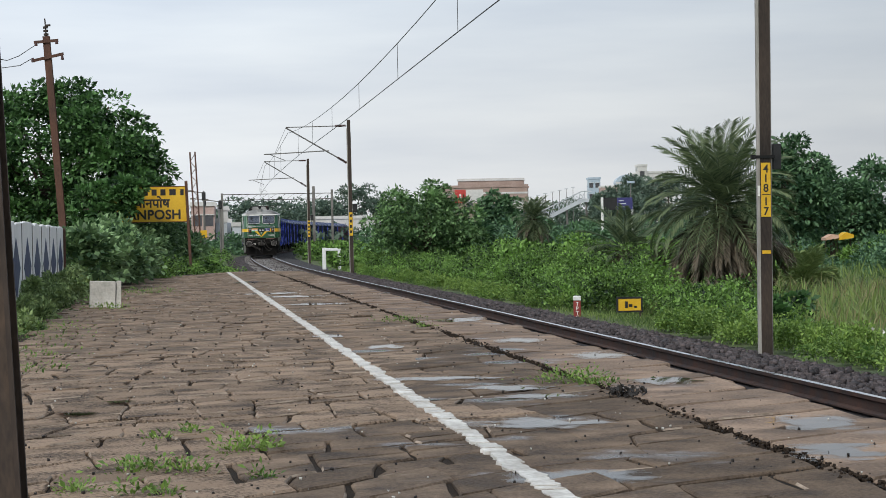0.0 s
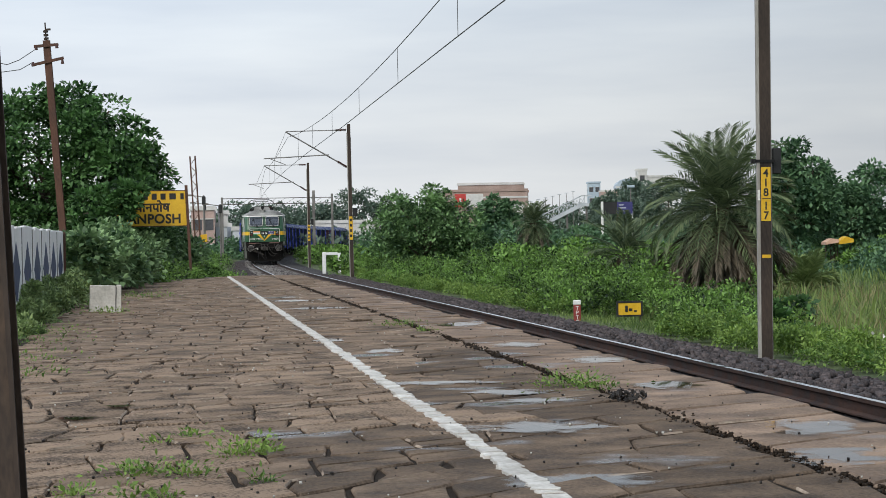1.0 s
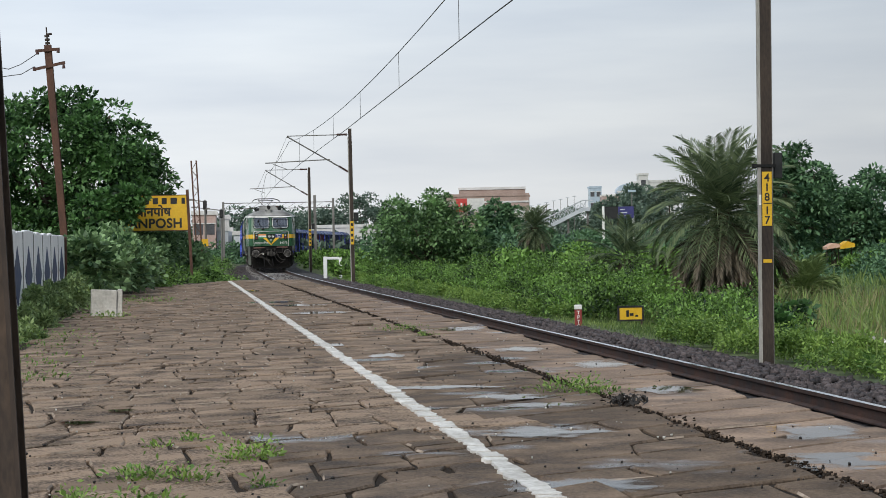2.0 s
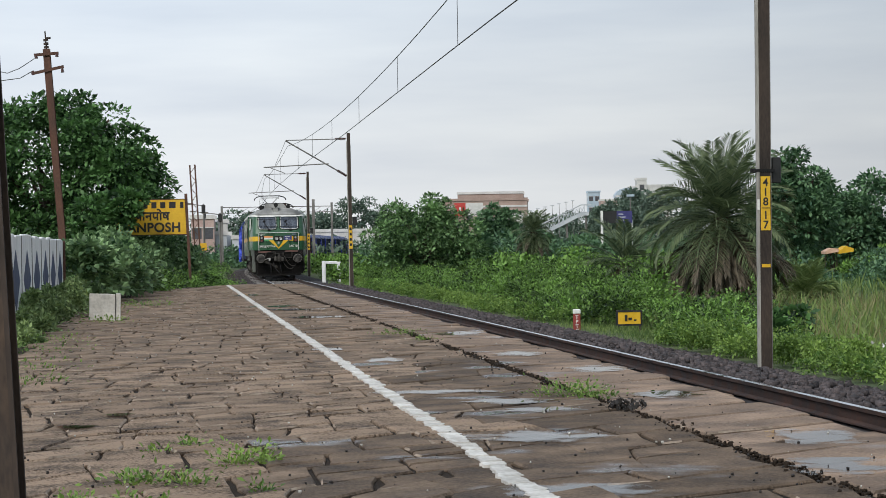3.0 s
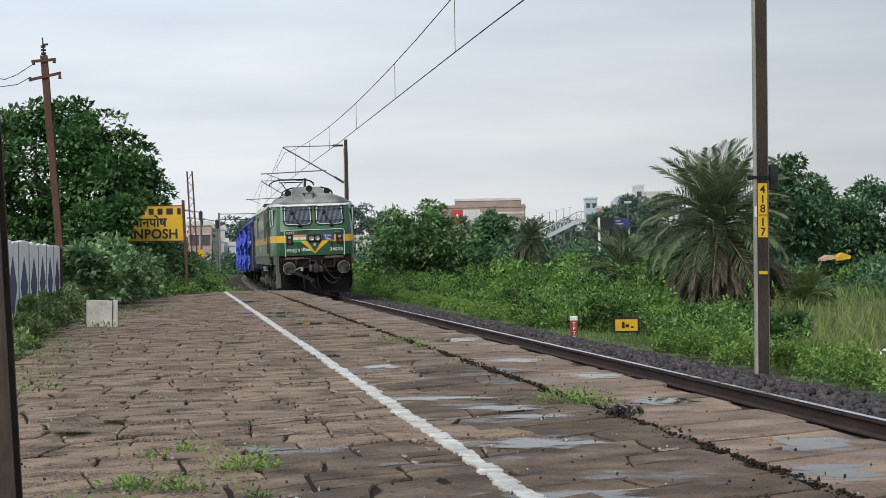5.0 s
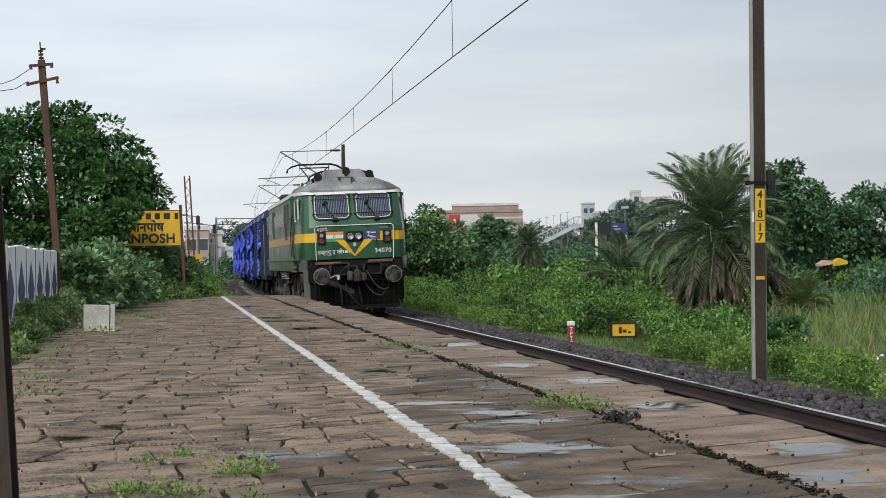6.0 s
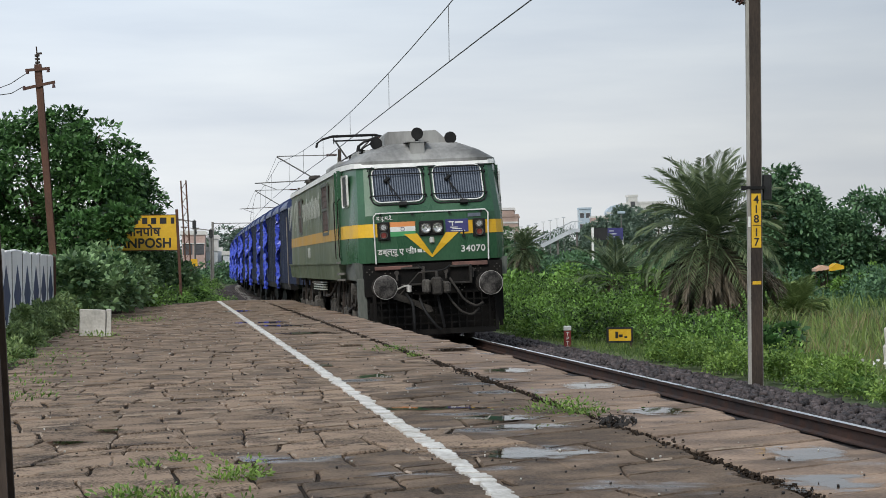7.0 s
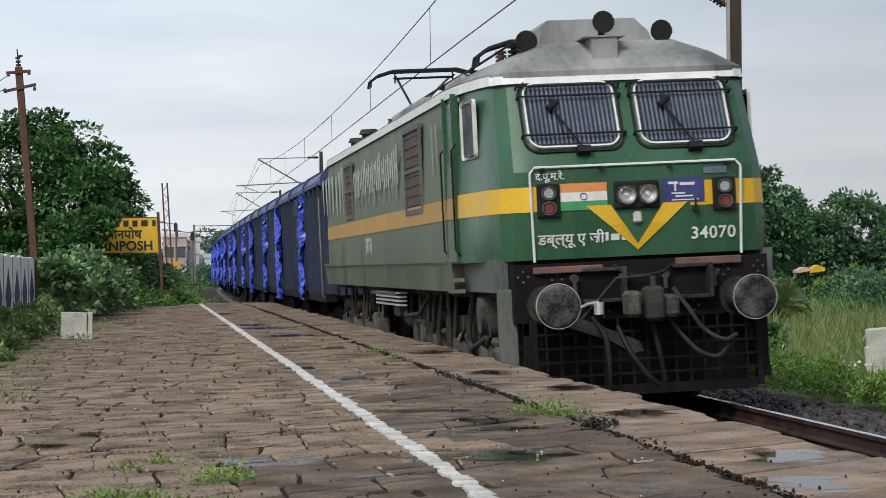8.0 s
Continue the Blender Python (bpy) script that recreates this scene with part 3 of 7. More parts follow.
# windscreens
for sx in (-1, 1):
    zc, xc = 2.985, 0.575
    tilt = -math.atan(0.50)
    m = Matrix.Translation((sx * xc, front_y(zc), zc)) @ Matrix.Rotation(tilt, 4, "X")
    H = 0.70 / math.cos(tilt)
    bm = bmesh.new()
    pane(bm, 0.90, H - 0.05, 0.10, -0.012, m)
    ws = part("windscreen", bm, GLASS, body, "dark glass behind a grille")
    bm = bmesh.new()
    rim(bm, 0.94, H - 0.02, 0.14, 0.018, -0.04, 0.0, m)
    part("window_frame", bm, WHITE_TRIM, ws, "off-white rounded rubber-set frame")
    bm = bmesh.new()
    rim(bm, 1.04, H + 0.07, 0.16, 0.022, -0.02, 0.0, m)
    part("window_seal", bm, RUBBER, ws)
    for k in range(19):
        bm = bmesh.new()
        box(bm, -0.41 + 0.0455 * k, -0.022, -H / 2 + 0.06, -0.39 + 0.0455 * k, -0.014, H / 2 - 0.06, m)
        part("grille_bar", bm, GRILLE, ws)
    for dz in (0.32, 0.20, -0.25):
        bm = bmesh.new()
        v0, v1 = m @ Vector((-0.53, -0.07, dz)), m @ Vector((0.53, -0.07, dz))
        rod(bm, v0, v1, 0.011, n=6)
        for e in (-0.53, 0.53):
            rod(bm, m @ Vector((e, -0.07, dz)), m @ Vector((e, 0.0, dz)), 0.011, n=6)
        part("guard_rod", bm, RUBBER, ws)
    bm = bmesh.new()
    rod(bm, m @ Vector((0.06, -0.09, -0.42)), m @ Vector((-0.20, -0.085, 0.06)), 0.012, n=6)
    rod(bm, m @ Vector((-0.20, -0.08, 0.20)), m @ Vector((-0.12, -0.08, -0.20)), 0.010, n=6)
    rod(bm, m @ Vector((-0.24, -0.08, 0.04)), m @ Vector((-0.14, -0.08, 0.12)), 0.035, n=8)
    box(bm, 0.0, -0.10, -0.47, 0.14, 0.0, -0.40, m)
    part("wiper", bm, RUBBER, ws, "black wiper arm")

# nose: handrail frame, lamps, painted panels
bm = bmesh.new()
pts = [(-1.06, 1.52), (-1.08, 2.40), (-1.03, 2.46), (1.03, 2.46), (1.08, 2.40), (1.06, 1.52)]
pipe(bm, [(x, front_y(z, x) - 0.05, z) for x, z in pts], 0.014)
nose = part("nose_rail", bm, WHITE_TRIM, loco, "thin white handrail frame")
for x in (-0.95, -0.35, 0.35, 0.95):
    bm = bmesh.new()
    box(bm, x - 0.02, front_y(2.43) - 0.06, 2.41, x + 0.02, front_y(2.43) + 0.02, 2.45)
    part("rail_bracket", bm, RUBBER, nose)
bm = bmesh.new()
box(bm, -0.23, front_y(2.1) - 0.05, 2.01, 0.23, front_y(2.1) + 0.02, 2.29, bevel=0.02)
head = part("headlight_box", bm, RUBBER, loco, "black twin headlight housing")
for sx in (-1, 1):
    hx, hy, n = sx * 0.108, front_y(2.1), 24
    bm = bmesh.new()
    loft(bm, [[(hx + r * math.cos(2 * math.pi * i / n), hy - d, 2.15 + r * math.sin(2 * math.pi * i / n)) for i in range(n)] for d, r in ((0.05, 0.098), (0.088, 0.098), (0.088, 0.086), (0.052, 0.082))], caps=False)
    hl = part("headlight", bm, DUST_PALE, head, "round headlight with a dusty rim")
    bm = bmesh.new()
    loft(bm, [[(hx + r * math.cos(2 * math.pi * i / n), hy - d, 2.15 + r * math.sin(2 * math.pi * i / n)) for i in range(n)] for d, r in ((0.078, 0.084), (0.064, 0.070), (0.054, 0.035), (0.052, 0.004))], caps=False)
    part("reflector", bm, REFLECTOR, hl, "bright bowl reflector")
    bm = bmesh.new()
    rod(bm, (hx, hy - 0.078, 2.15), (hx, hy - 0.050, 2.15), 0.018, 0.026, 12)
    part("bulb", bm, LENS, hl, "pale glass bulb")
    for i in range(4):
        bm = bmesh.new()
        q = math.pi / 4 + math.pi / 2 * i
        rod(bm, (hx + 0.105 * math.cos(q), hy - 0.062, 2.15 + 0.105 * math.sin(q)), (hx + 0.105 * math.cos(q), hy - 0.05, 2.15 + 0.105 * math.sin(q)), 0.009, n=6)
        part("screw", bm, DUST_PALE, head)
    y = front_y(2.1)
    bm = bmesh.new()
    box(bm, sx * 0.90 - 0.115, y - 0.045, 1.955, sx * 0.90 + 0.115, y + 0.01, 2.295, bevel=0.012)
    tl = part("marker_lamp_box", bm, RUBBER, loco, "black marker lamp housing")
    for z, mt in ((2.20, REFLECTOR), (2.05, RED_LENS)):
        bm = bmesh.new()
        rod(bm, (sx * 0.90, y - 0.06, z), (sx * 0.90, y - 0.045, z), 0.050, n=16)
        ml = part("marker_lamp", bm, mt, tl, "small round marker lamp")
        bm = bmesh.new()
        rim(bm, 0.15, 0.138, 0.066, 0.016, -0.070, -0.044, Matrix.Translation((sx * 0.90, y, z)))
        part("lamp_ring", bm, DUST_PALE, ml, "dusty round lamp ring")
bm = bmesh.new()
for i, (z0, z1) in enumerate(((2.20, 2.29), (2.11, 2.20), (2.02, 2.11))):
    plate(bm, -0.775, z0, -0.30, z1, 0.010, 0.008, mi=i)
flag = part("flag_panel", bm, [SAFFRON, WHITE_TRIM, FLAG_GREEN], loco, "painted saffron, white and green flag")
bm = bmesh.new()
rim(bm, 0.075, 0.075, 0.037, 0.008, -0.016, -0.010, Matrix.Translation((-0.54, front_y(2.155), 2.155)))
part("flag_wheel", bm, NAVY, flag)
bm = bmesh.new()
plate(bm, 0.27, 2.055, 0.70, 2.30, 0.010, 0.008)
poster = part("blue_panel", bm, NAVY, loco, "navy panel with small white writing")
for x0, z0, x1, z1 in ((0.33, 2.24, 0.43, 2.265), (0.39, 2.17, 0.41, 2.24), (0.45, 2.225, 0.60, 2.255), (0.36, 2.14, 0.50, 2.155), (0.40, 2.11, 0.58, 2.125), (0.36, 2.075, 0.64, 2.085)):
    bm = bmesh.new()
    plate(bm, x0, z0, x1, z1, 0.014, 0.003)
    part("writing_bar", bm, WHITE_TRIM, poster)
for sx in (-1, 1):
    bm = bmesh.new()
    wide = [(sx * 0.27, 2.06), (sx * 0.52, 2.06), (sx * 0.295, 1.86), (sx * 0.135, 1.86)]
    low = [(sx * 0.135, 1.86), (sx * 0.295, 1.86), (0.0, 1.60), (0.0, 1.66)]
    for pts in (wide, low):
        bm.faces.new([bm.verts.new((x, front_y(z) - 0.012, z)) for x, z in pts])
    bmesh.ops.remove_doubles(bm, verts=bm.verts, dist=0.001)
    bmesh.ops.recalc_face_normals(bm, faces=bm.faces)
    bmesh.ops.solidify(bm, geom=bm.faces[:], thickness=-0.005)
    part("chevron", bm, LOCO_YELLOW, loco, "yellow chevron stroke")
bm = bmesh.new()
box(bm, -0.045, front_y(1.93) - 0.05, 1.865, 0.045, front_y(1.93) + 0.01, 1.985, bevel=0.02)
part("small_lamp", bm, LENS, loco, "small white lamp")
bm = bmesh.new()
rod(bm, (0.60, front_y(2.0) - 0.06, 1.98), (0.60, front_y(2.0), 1.98), 0.03, n=10)
rod(bm, (0.60, front_y(2.0) - 0.03, 1.98), (0.60, front_y(2.0) - 0.03, 2.09), 0.012, n=6)
part("socket", bm, RUBBER, loco)
tl = math.atan(0.15)
mt = lambda x, z: Matrix.Translation((x, front_y(z) - 0.008, z)) @ Matrix.Rotation(tl, 4, "X")
lettering("class_letters", "डब्ल्यू ए जी", 0.150, WHITE_TRIM, mt(-1.02, 1.69), loco)
lettering("number_letters", "34070", 0.172, WHITE_TRIM, mt(0.545, 1.685), loco, 1.1)
lettering("zone_letters", "द.पू.म.रे.", 0.10, WHITE_TRIM, Matrix.Translation((-1.02, front_y(2.34) - 0.008, 2.335)), loco)
for k, (x0, x1) in enumerate(((-0.33, -0.30), (-0.275, -0.19), (-0.165, -0.10))):
    bm = bmesh.new()
    plate(bm, x0, 1.705, x1, 1.79 - 0.02 * (k > 0), 0.009, 0.004)
    part("writing_bar", bm, WHITE_TRIM, loco)
bm = bmesh.new()
plate(bm, 0.70, 2.335, 0.94, 2.40, 0.009, 0.004)
part("writing_bar", bm, GRILLE, loco)

# side: cab door, cab window, louvres, worn lettering
for sx in (-1, 1):
    X = sx * 1.58
    bm = bmesh.new()
    box(bm, sx * 1.46, 2.52, 1.6, sx * 1.545, 3.12, 3.28)
    door = part("cab_door", bm, GREEN, loco, "narrow green recessed cab door")
    bm = bmesh.new()
    for y in (2.47, 3.15):
        box(bm, sx * 1.50, y, 1.56, sx * 1.583, y + 0.022, 3.36)
    part("door_frame", bm, GREEN, door)
    for y in (2.40, 3.25):
        bm = bmesh.new()
        pipe(bm, [(sx * 1.55, y, 1.62), (sx * 1.605, y, 1.68), (sx * 1.605, y, 2.75), (sx * 1.55, y, 2.82)], 0.011)
        part("grab_rail", bm, GRIME_SHADE, door)
    bm = bmesh.new()
    for z in (1.58, 1.36, 1.24):
        box(bm, sx * 1.50, 2.55, z - 0.02, sx * 1.63, 2.95, z + 0.02)
    part("step", bm, STEEL_GALV, door, "worn steel foot steps")
    mw = Matrix.Translation((sx * 1.508, 1.86, 2.93)) @ Matrix.Rotation(radians(-90 * sx - 6 * sx), 4, "Z")
    # a black sheet stands for the unlit cab inside the open window
    bm = bmesh.new()
    pane(bm, 0.50, 0.56, 0.05, -0.018, mw)
    sw = part("side_window", bm, BLACK, body, "side window with a black sheet for its shaded inside")
    bm = bmesh.new()
    rim(bm, 0.56, 0.62, 0.07, 0.045, -0.035, 0.0, mw)
    part("window_frame", bm, WHITE_TRIM, sw)
    for y0, y1, z0, z1 in ((5.2, 6.7, 2.22, 3.18), (13.7, 14.8, 2.36, 3.14)):
        bm = bmesh.new()
        box(bm, sx * 1.50, y0, z0, sx * 1.570, y1, z1)
        lv = part("louvre", bm, BROWN_MESH, body, "brown slatted air intake")
        bm = bmesh.new()
        for a, b, c, d in ((y0 - 0.06, y0, z0 - 0.06, z1 + 0.06), (y1, y1 + 0.06, z0 - 0.06, z1 + 0.06), (y0, y1, z0 - 0.06, z0), (y0, y1, z1, z1 + 0.06), (y0, y1, (z0 + z1) / 2 - 0.025, (z0 + z1) / 2 + 0.025)):
            box(bm, sx * 1.56, a, c, sx * 1.592, b, d)
        part("louvre_frame", bm, GREY_SKIRT, lv)
        for k in range(8):
            bm = bmesh.new()
            z = z0 + (z1 - z0) * (k + 0.5) / 8
            box(bm, sx * 1.56, y0 + 0.01, z - 0.012, sx * 1.580, y1 - 0.01, z + 0.012)
            part("slat", bm, BROWN_MESH, lv)
    rng = random.Random(7)
    for k in range(12):  # lettering too worn to read: strokes of each letter, run down by the rain
        y, up = 7.5 + k * 0.5, (3.04 if k % 4 else 3.12)
        bm = bmesh.new()
        for c in ((y, 2.60, y + 0.10, up), (y + 0.25, 2.60 + 0.1 * (k % 2), y + 0.34, up - 0.05), (y + 0.10, 2.80 + 0.06 * (k % 3), y + 0.25, 2.88 + 0.06 * (k % 3))):
            prism(bm, [(c[0], c[1]), (c[2], c[1] + 0.01), (c[2], c[3] - 0.01), (c[0], c[3])], X, X + sx * 0.005, "x")
        part("worn_letter", bm, FADED, body, "rain-streaked faded white letter")
        for q in range(2):
            bm = bmesh.new()
            yy, zz = y + rng.uniform(0, 0.4), rng.uniform(2.36, 2.56)
            prism(bm, [(yy, zz), (yy + 0.02, zz), (yy + 0.05, 2.66), (yy - 0.03, 2.66)], X + sx * 0.001, X + sx * 0.004, "x")
            part("streak", bm, FADED2, body, "pale rain streak")
    for k in range(7):  # long runs of old paint behind the rear intake
        yy = 15.2 + 0.62 * k + rng.uniform(-0.1, 0.1)
        bm = bmesh.new()
        prism(bm, [(yy, rng.uniform(2.36, 2.5)), (yy + 0.04, 2.5), (yy + 0.2, 3.1 + rng.uniform(-0.1, 0.1)), (yy - 0.12, 3.12)], X, X + sx * 0.005, "x")
        part("streak", bm, FADED, body, "pale run of old paint")
    for yy in (3.7, 4.05):
        bm = bmesh.new()
        prism(bm, [(yy, 2.55), (yy + 0.04, 2.55), (yy + 0.08, 3.12), (yy - 0.03, 3.12)], X + sx * 0.001, X + sx * 0.004, "x")
        part("streak", bm, FADED2, body, "pale rain streak")
    turn = Matrix.Translation((X + sx * 0.004, 11.9 if sx < 0 else 10.9, 1.72)) @ Matrix.Rotation(radians(90 * sx), 4, "Z")
    lettering("side_number", "34070", 0.33, FADED, turn, body, bold=0.03)
    bm = bmesh.new()
    box(bm, sx * 1.56, 3.2, 1.555, sx * 1.60, 19.5, 1.585)
    part("sill", bm, GREEN_SIDE, body)

# roof gear: pantographs, vents
for y0, raised in ((16.2, True), (4.6, False)):
    up = 4.83 if raised else 4.10
    pan = part("pantograph", (lambda b: (box(b, -0.62, y0 - 0.5, 3.80, 0.62, y0 + 0.9, 3.90), b)[1])(bmesh.new()), GREY_ROOF, loco, "raised pantograph" if raised else "folded pantograph")
    for x in (-0.5, 0.5):
        for y in (y0 - 0.4, y0 + 0.8):
            bm = bmesh.new()
            for k in range(4):
                rod(bm, (x, y, 3.90 + 0.05 * k), (x, y, 3.93 + 0.05 * k), 0.07, n=10)
            rod(bm, (x, y, 3.9), (x, y, 4.08), 0.04, n=8)
            part("insulator", bm, INSULATOR, pan)
    knee = y0 + (1.2 if raised else 1.4)
    zk = 4.30 if raised else 4.02
    bm = bmesh.new()
    rod(bm, (0, y0 - 0.3, 4.0), (0, knee, zk), 0.035, n=8)
    rod(bm, (0.12, y0 - 0.1, 3.98), (0.12, knee, zk - 0.05), 0.018, n=6)
    part("lower_arm", bm, DUSTY, pan)
    bm = bmesh.new()
    for x in (-0.45, 0.45):
        rod(bm, (x * 0.15, knee, zk), (x, y0 + 0.1, up - 0.12), 0.022, n=6)
    part("upper_arm", bm, STEEL_GALV, pan)
    for dy in (-0.16, 0.16):
        bm = bmesh.new()
        pipe(bm, [(-0.95, y0 + dy, up - 0.27), (-0.93, y0 + dy, up - 0.16), (-0.80, y0 + dy, up - 0.07), (-0.55, y0 + dy, up), (0.55, y0 + dy, up), (0.80, y0 + dy, up - 0.07), (0.93, y0 + dy, up - 0.16), (0.95, y0 + dy, up - 0.27)], 0.025)
        part("pan_head", bm, RUBBER, pan, "black collector bow")
    bm = bmesh.new()
    rod(bm, (-0.5, y0, up - 0.12), (0.5, y0, up - 0.12), 0.02, n=6)
    for x in (-0.5, 0.5):
        rod(bm, (x, y0 - 0.18, up - 0.10), (x, y0 + 0.18, up - 0.10), 0.015, n=6)
        rod(bm, (x, y0, up - 0.2), (x, y0, up), 0.015, n=6)
    part("pan_cradle", bm, RUBBER, pan)
bm = bmesh.new()
box(bm, -0.75, 7.0, 3.76, 0.75, 8.6, 3.98, bevel=0.05)
box(bm, -1.0, 9.3, 3.70, 0.7, 12.8, 3.86, bevel=0.05)
part("roof_equipment", bm, GREY_ROOF, roof, "low grey roof covers")
for x, y in ((-1.05, 17.6), (-1.1, 15.2)):
    bm = bmesh.new()
    rod(bm, (x, y, 3.45), (x, y, 3.72), 0.12, n=12)
    rod(bm, (x, y, 3.72), (x, y, 3.80), 0.17, 0.13, 12)
    part("roof_vent", bm, DUSTY, roof, "mushroom roof vent")
bm = bmesh.new()
for k, y in enumerate((3.4, 6.4, 9.0, 13.2)):
    for q in range(5):
        rod(bm, (-0.7, y, 3.72 + 0.05 * q), (-0.7, y, 3.745 + 0.05 * q), 0.065, n=10)
    rod(bm, (-0.7, y, 3.70), (-0.7, y, 3.98), 0.03, n=6)
pipe(bm, [(-0.7, 3.4, 3.98), (-0.7, 6.4, 3.97), (-0.7, 9.0, 3.98), (-0.7, 13.2, 3.98)], 0.016)
part("roof_busbar", bm, GRIME_SHADE, roof, "high voltage bar on insulators")

# front end: beam, buffers, coupler, hoses, cattle guard
bm = bmesh.new()
box(bm, -1.30, 0.66, 0.92, 1.30, 0.95, 1.50)
beam = part("buffer_beam", bm, GRIME_SHADE, loco, "black oily buffer beam")
for a in ((-1.10, 0.60, 1.40, -0.40, 0.72, 1.47), (0.35, 0.60, 1.42, 1.02, 0.72, 1.50)):
    bm = bmesh.new()
    box(bm, *a, bevel=0.01)
    part("red_strip", bm, RED_BEAM, beam, "worn red strip")
for x0, x1, z in ((-0.62, -0.18, 1.22), (0.30, 0.70, 1.22)):
    for a in ((x0, 0.50, z - 0.13, x1 - 0.045, 0.68, z - 0.09), (x1 - 0.04, 0.50, z - 0.13, x1, 0.68, z + 0.22), (x0, 0.58, z + 0.18, x1 - 0.045, 0.68, z + 0.22)):
        bm = bmesh.new()
        box(bm, *a, bevel=0.008)
        part("bracket", bm, DUSTY, beam)
for sx in (-1, 1):
    bm = bmesh.new()
    rod(bm, (sx * 0.978, 0.66, 1.09), (sx * 0.978, 0.30, 1.09), 0.15, n=20)
    rod(bm, (sx * 0.978, 0.30, 1.09), (sx * 0.978, 0.05, 1.09), 0.105, n=20)
    rod(bm, (sx * 0.978, 0.68, 1.09), (sx * 0.978, 0.62, 1.09), 0.20, n=16)
    buf = part("buffer", bm, DUSTY, loco, "round steel buffer")
    bm = bmesh.new()
    n = 26
    loft(bm, [[(sx * 0.978 + r * math.cos(2 * math.pi * i / n), y, 1.09 + r * math.sin(2 * math.pi * i / n)) for i in range(n)] for y, r in ((0.07, 0.20), (0.045, 0.222), (0.03, 0.222))], mi=0)
    part("buffer_head", bm, BUFFER_RIM, buf, "bright worn buffer rim")
    bm = bmesh.new()
    loft(bm, [[(sx * 0.978 + r * math.cos(2 * math.pi * i / n), y, 1.09 + r * math.sin(2 * math.pi * i / n)) for i in range(n)] for y, r in ((0.03, 0.215), (0.01, 0.19), (0.0, 0.12))])
    part("buffer_face", bm, BUFFER_FACE, buf, "greasy dark buffer face")
bm = bmesh.new()
box(bm, -0.15, 0.30, 0.92, 0.15, 0.75, 1.18, bevel=0.03)
coupler = part("coupler", bm, DUSTY, beam, "heavy knuckle coupler")
for a, mt, nm in (((-0.26, 0.12, 0.94, -0.13, 0.45, 1.20), DUST_PALE, "coupler_jaw"), ((0.10, 0.10, 0.93, 0.24, 0.42, 1.15), DUST_PALE, "coupler_jaw"), ((-0.10, 0.04, 0.90, 0.08, 0.30, 1.24), DUSTY, "knuckle")):
    bm = bmesh.new()
    box(bm, *a, bevel=0.035)
    part(nm, bm, mt, coupler)
bm = bmesh.new()
rod(bm, (-0.01, 0.14, 1.24), (-0.01, 0.14, 1.34), 0.03, n=10)
part("knuckle_pin", bm, WHEEL_STEEL, coupler)
bm = bmesh.new()
pipe(bm, [(-0.95, 0.56, 0.86), (-0.70, 0.50, 0.90), (-0.30, 0.46, 1.33), (0.02, 0.40, 1.34)], 0.013)
part("uncoupling_rod", bm, DUSTY, beam)
for x in (-0.70, -0.20, 0.22, 0.72):
    bm = bmesh.new()
    rod(bm, (x, 0.64, 1.34), (x, 0.56, 1.34), 0.045, n=10)
    rod(bm, (x, 0.58, 1.34), (x, 0.55, 1.20), 0.022, n=8)
    part("hose_socket", bm, DUSTY, beam, "round hose socket")
for x, z in ((-0.86, 1.34), (-0.40, 1.00), (0.52, 1.02), (0.84, 1.36), (1.20, 1.38), (-1.20, 1.38), (1.20, 0.98)):
    bm = bmesh.new()
    for q in range(4):
        rod(bm, (x + 0.05 * math.cos(q * math.pi / 2), 0.66, z + 0.05 * math.sin(q * math.pi / 2)), (x + 0.05 * math.cos(q * math.pi / 2), 0.645, z + 0.05 * math.sin(q * math.pi / 2)), 0.013, n=6)
    part("bolt_group", bm, DUST_PALE, beam)
for pts, r, mt in (([(0.28, 0.5, 1.20), (0.38, 0.32, 1.00), (0.50, 0.25, 0.80), (0.70, 0.25, 0.68), (0.86, 0.35, 0.72)], 0.022, DUSTY),
                   ([(0.20, 0.5, 0.92), (0.30, 0.3, 0.74), (0.44, 0.22, 0.58), (0.62, 0.22, 0.52), (0.78, 0.35, 0.62)], 0.022, DUSTY),
                   ([(-0.55, 0.5, 0.95), (-0.46, 0.35, 0.75), (-0.44, 0.32, 0.42), (-0.45, 0.34, 0.24)], 0.026, RUBBER),
                   ([(-0.30, 0.5, 0.85), (-0.22, 0.35, 0.60), (-0.05, 0.3, 0.35), (0.06, 0.35, 0.26)], 0.026, RUBBER),
                   ([(0.02, 0.4, 0.90), (0.06, 0.3, 0.60), (0.12, 0.34, 0.30)], 0.024, RUBBER),
                   ([(-0.30, 0.6, 1.46), (-0.15, 0.55, 1.36), (0.15, 0.55, 1.36), (0.32, 0.6, 1.45)], 0.016, RUBBER)):
    bm = bmesh.new()
    fine = []
    ext = [Vector(pts[0]) * 2 - Vector(pts[1])] + [Vector(q) for q in pts] + [Vector(pts[-1]) * 2 - Vector(pts[-2])]
    for a, b, c, d in zip(ext, ext[1:], ext[2:], ext[3:]):
        for k in range(6):
            u = k / 6
            fine.append(0.5 * (2 * b + (c - a) * u + (2 * a - 5 * b + 4 * c - d) * u ** 2 + (3 * b - a - 3 * c + d) * u ** 3))
    pipe(bm, fine + [pts[-1]], r, 7)
    part("hose", bm, mt, beam, "hanging brake hose")
bm = bmesh.new()
prism(bm, [(-0.75, 0.98), (-0.10, 0.70), (-0.06, 0.60), (-0.16, 0.58), (-0.40, 0.72), (-0.80, 0.86)], 0.46, 0.50)
part("draw_hook_plate", bm, DUSTY, beam, "bent grey plate with two holes")
bm = bmesh.new()
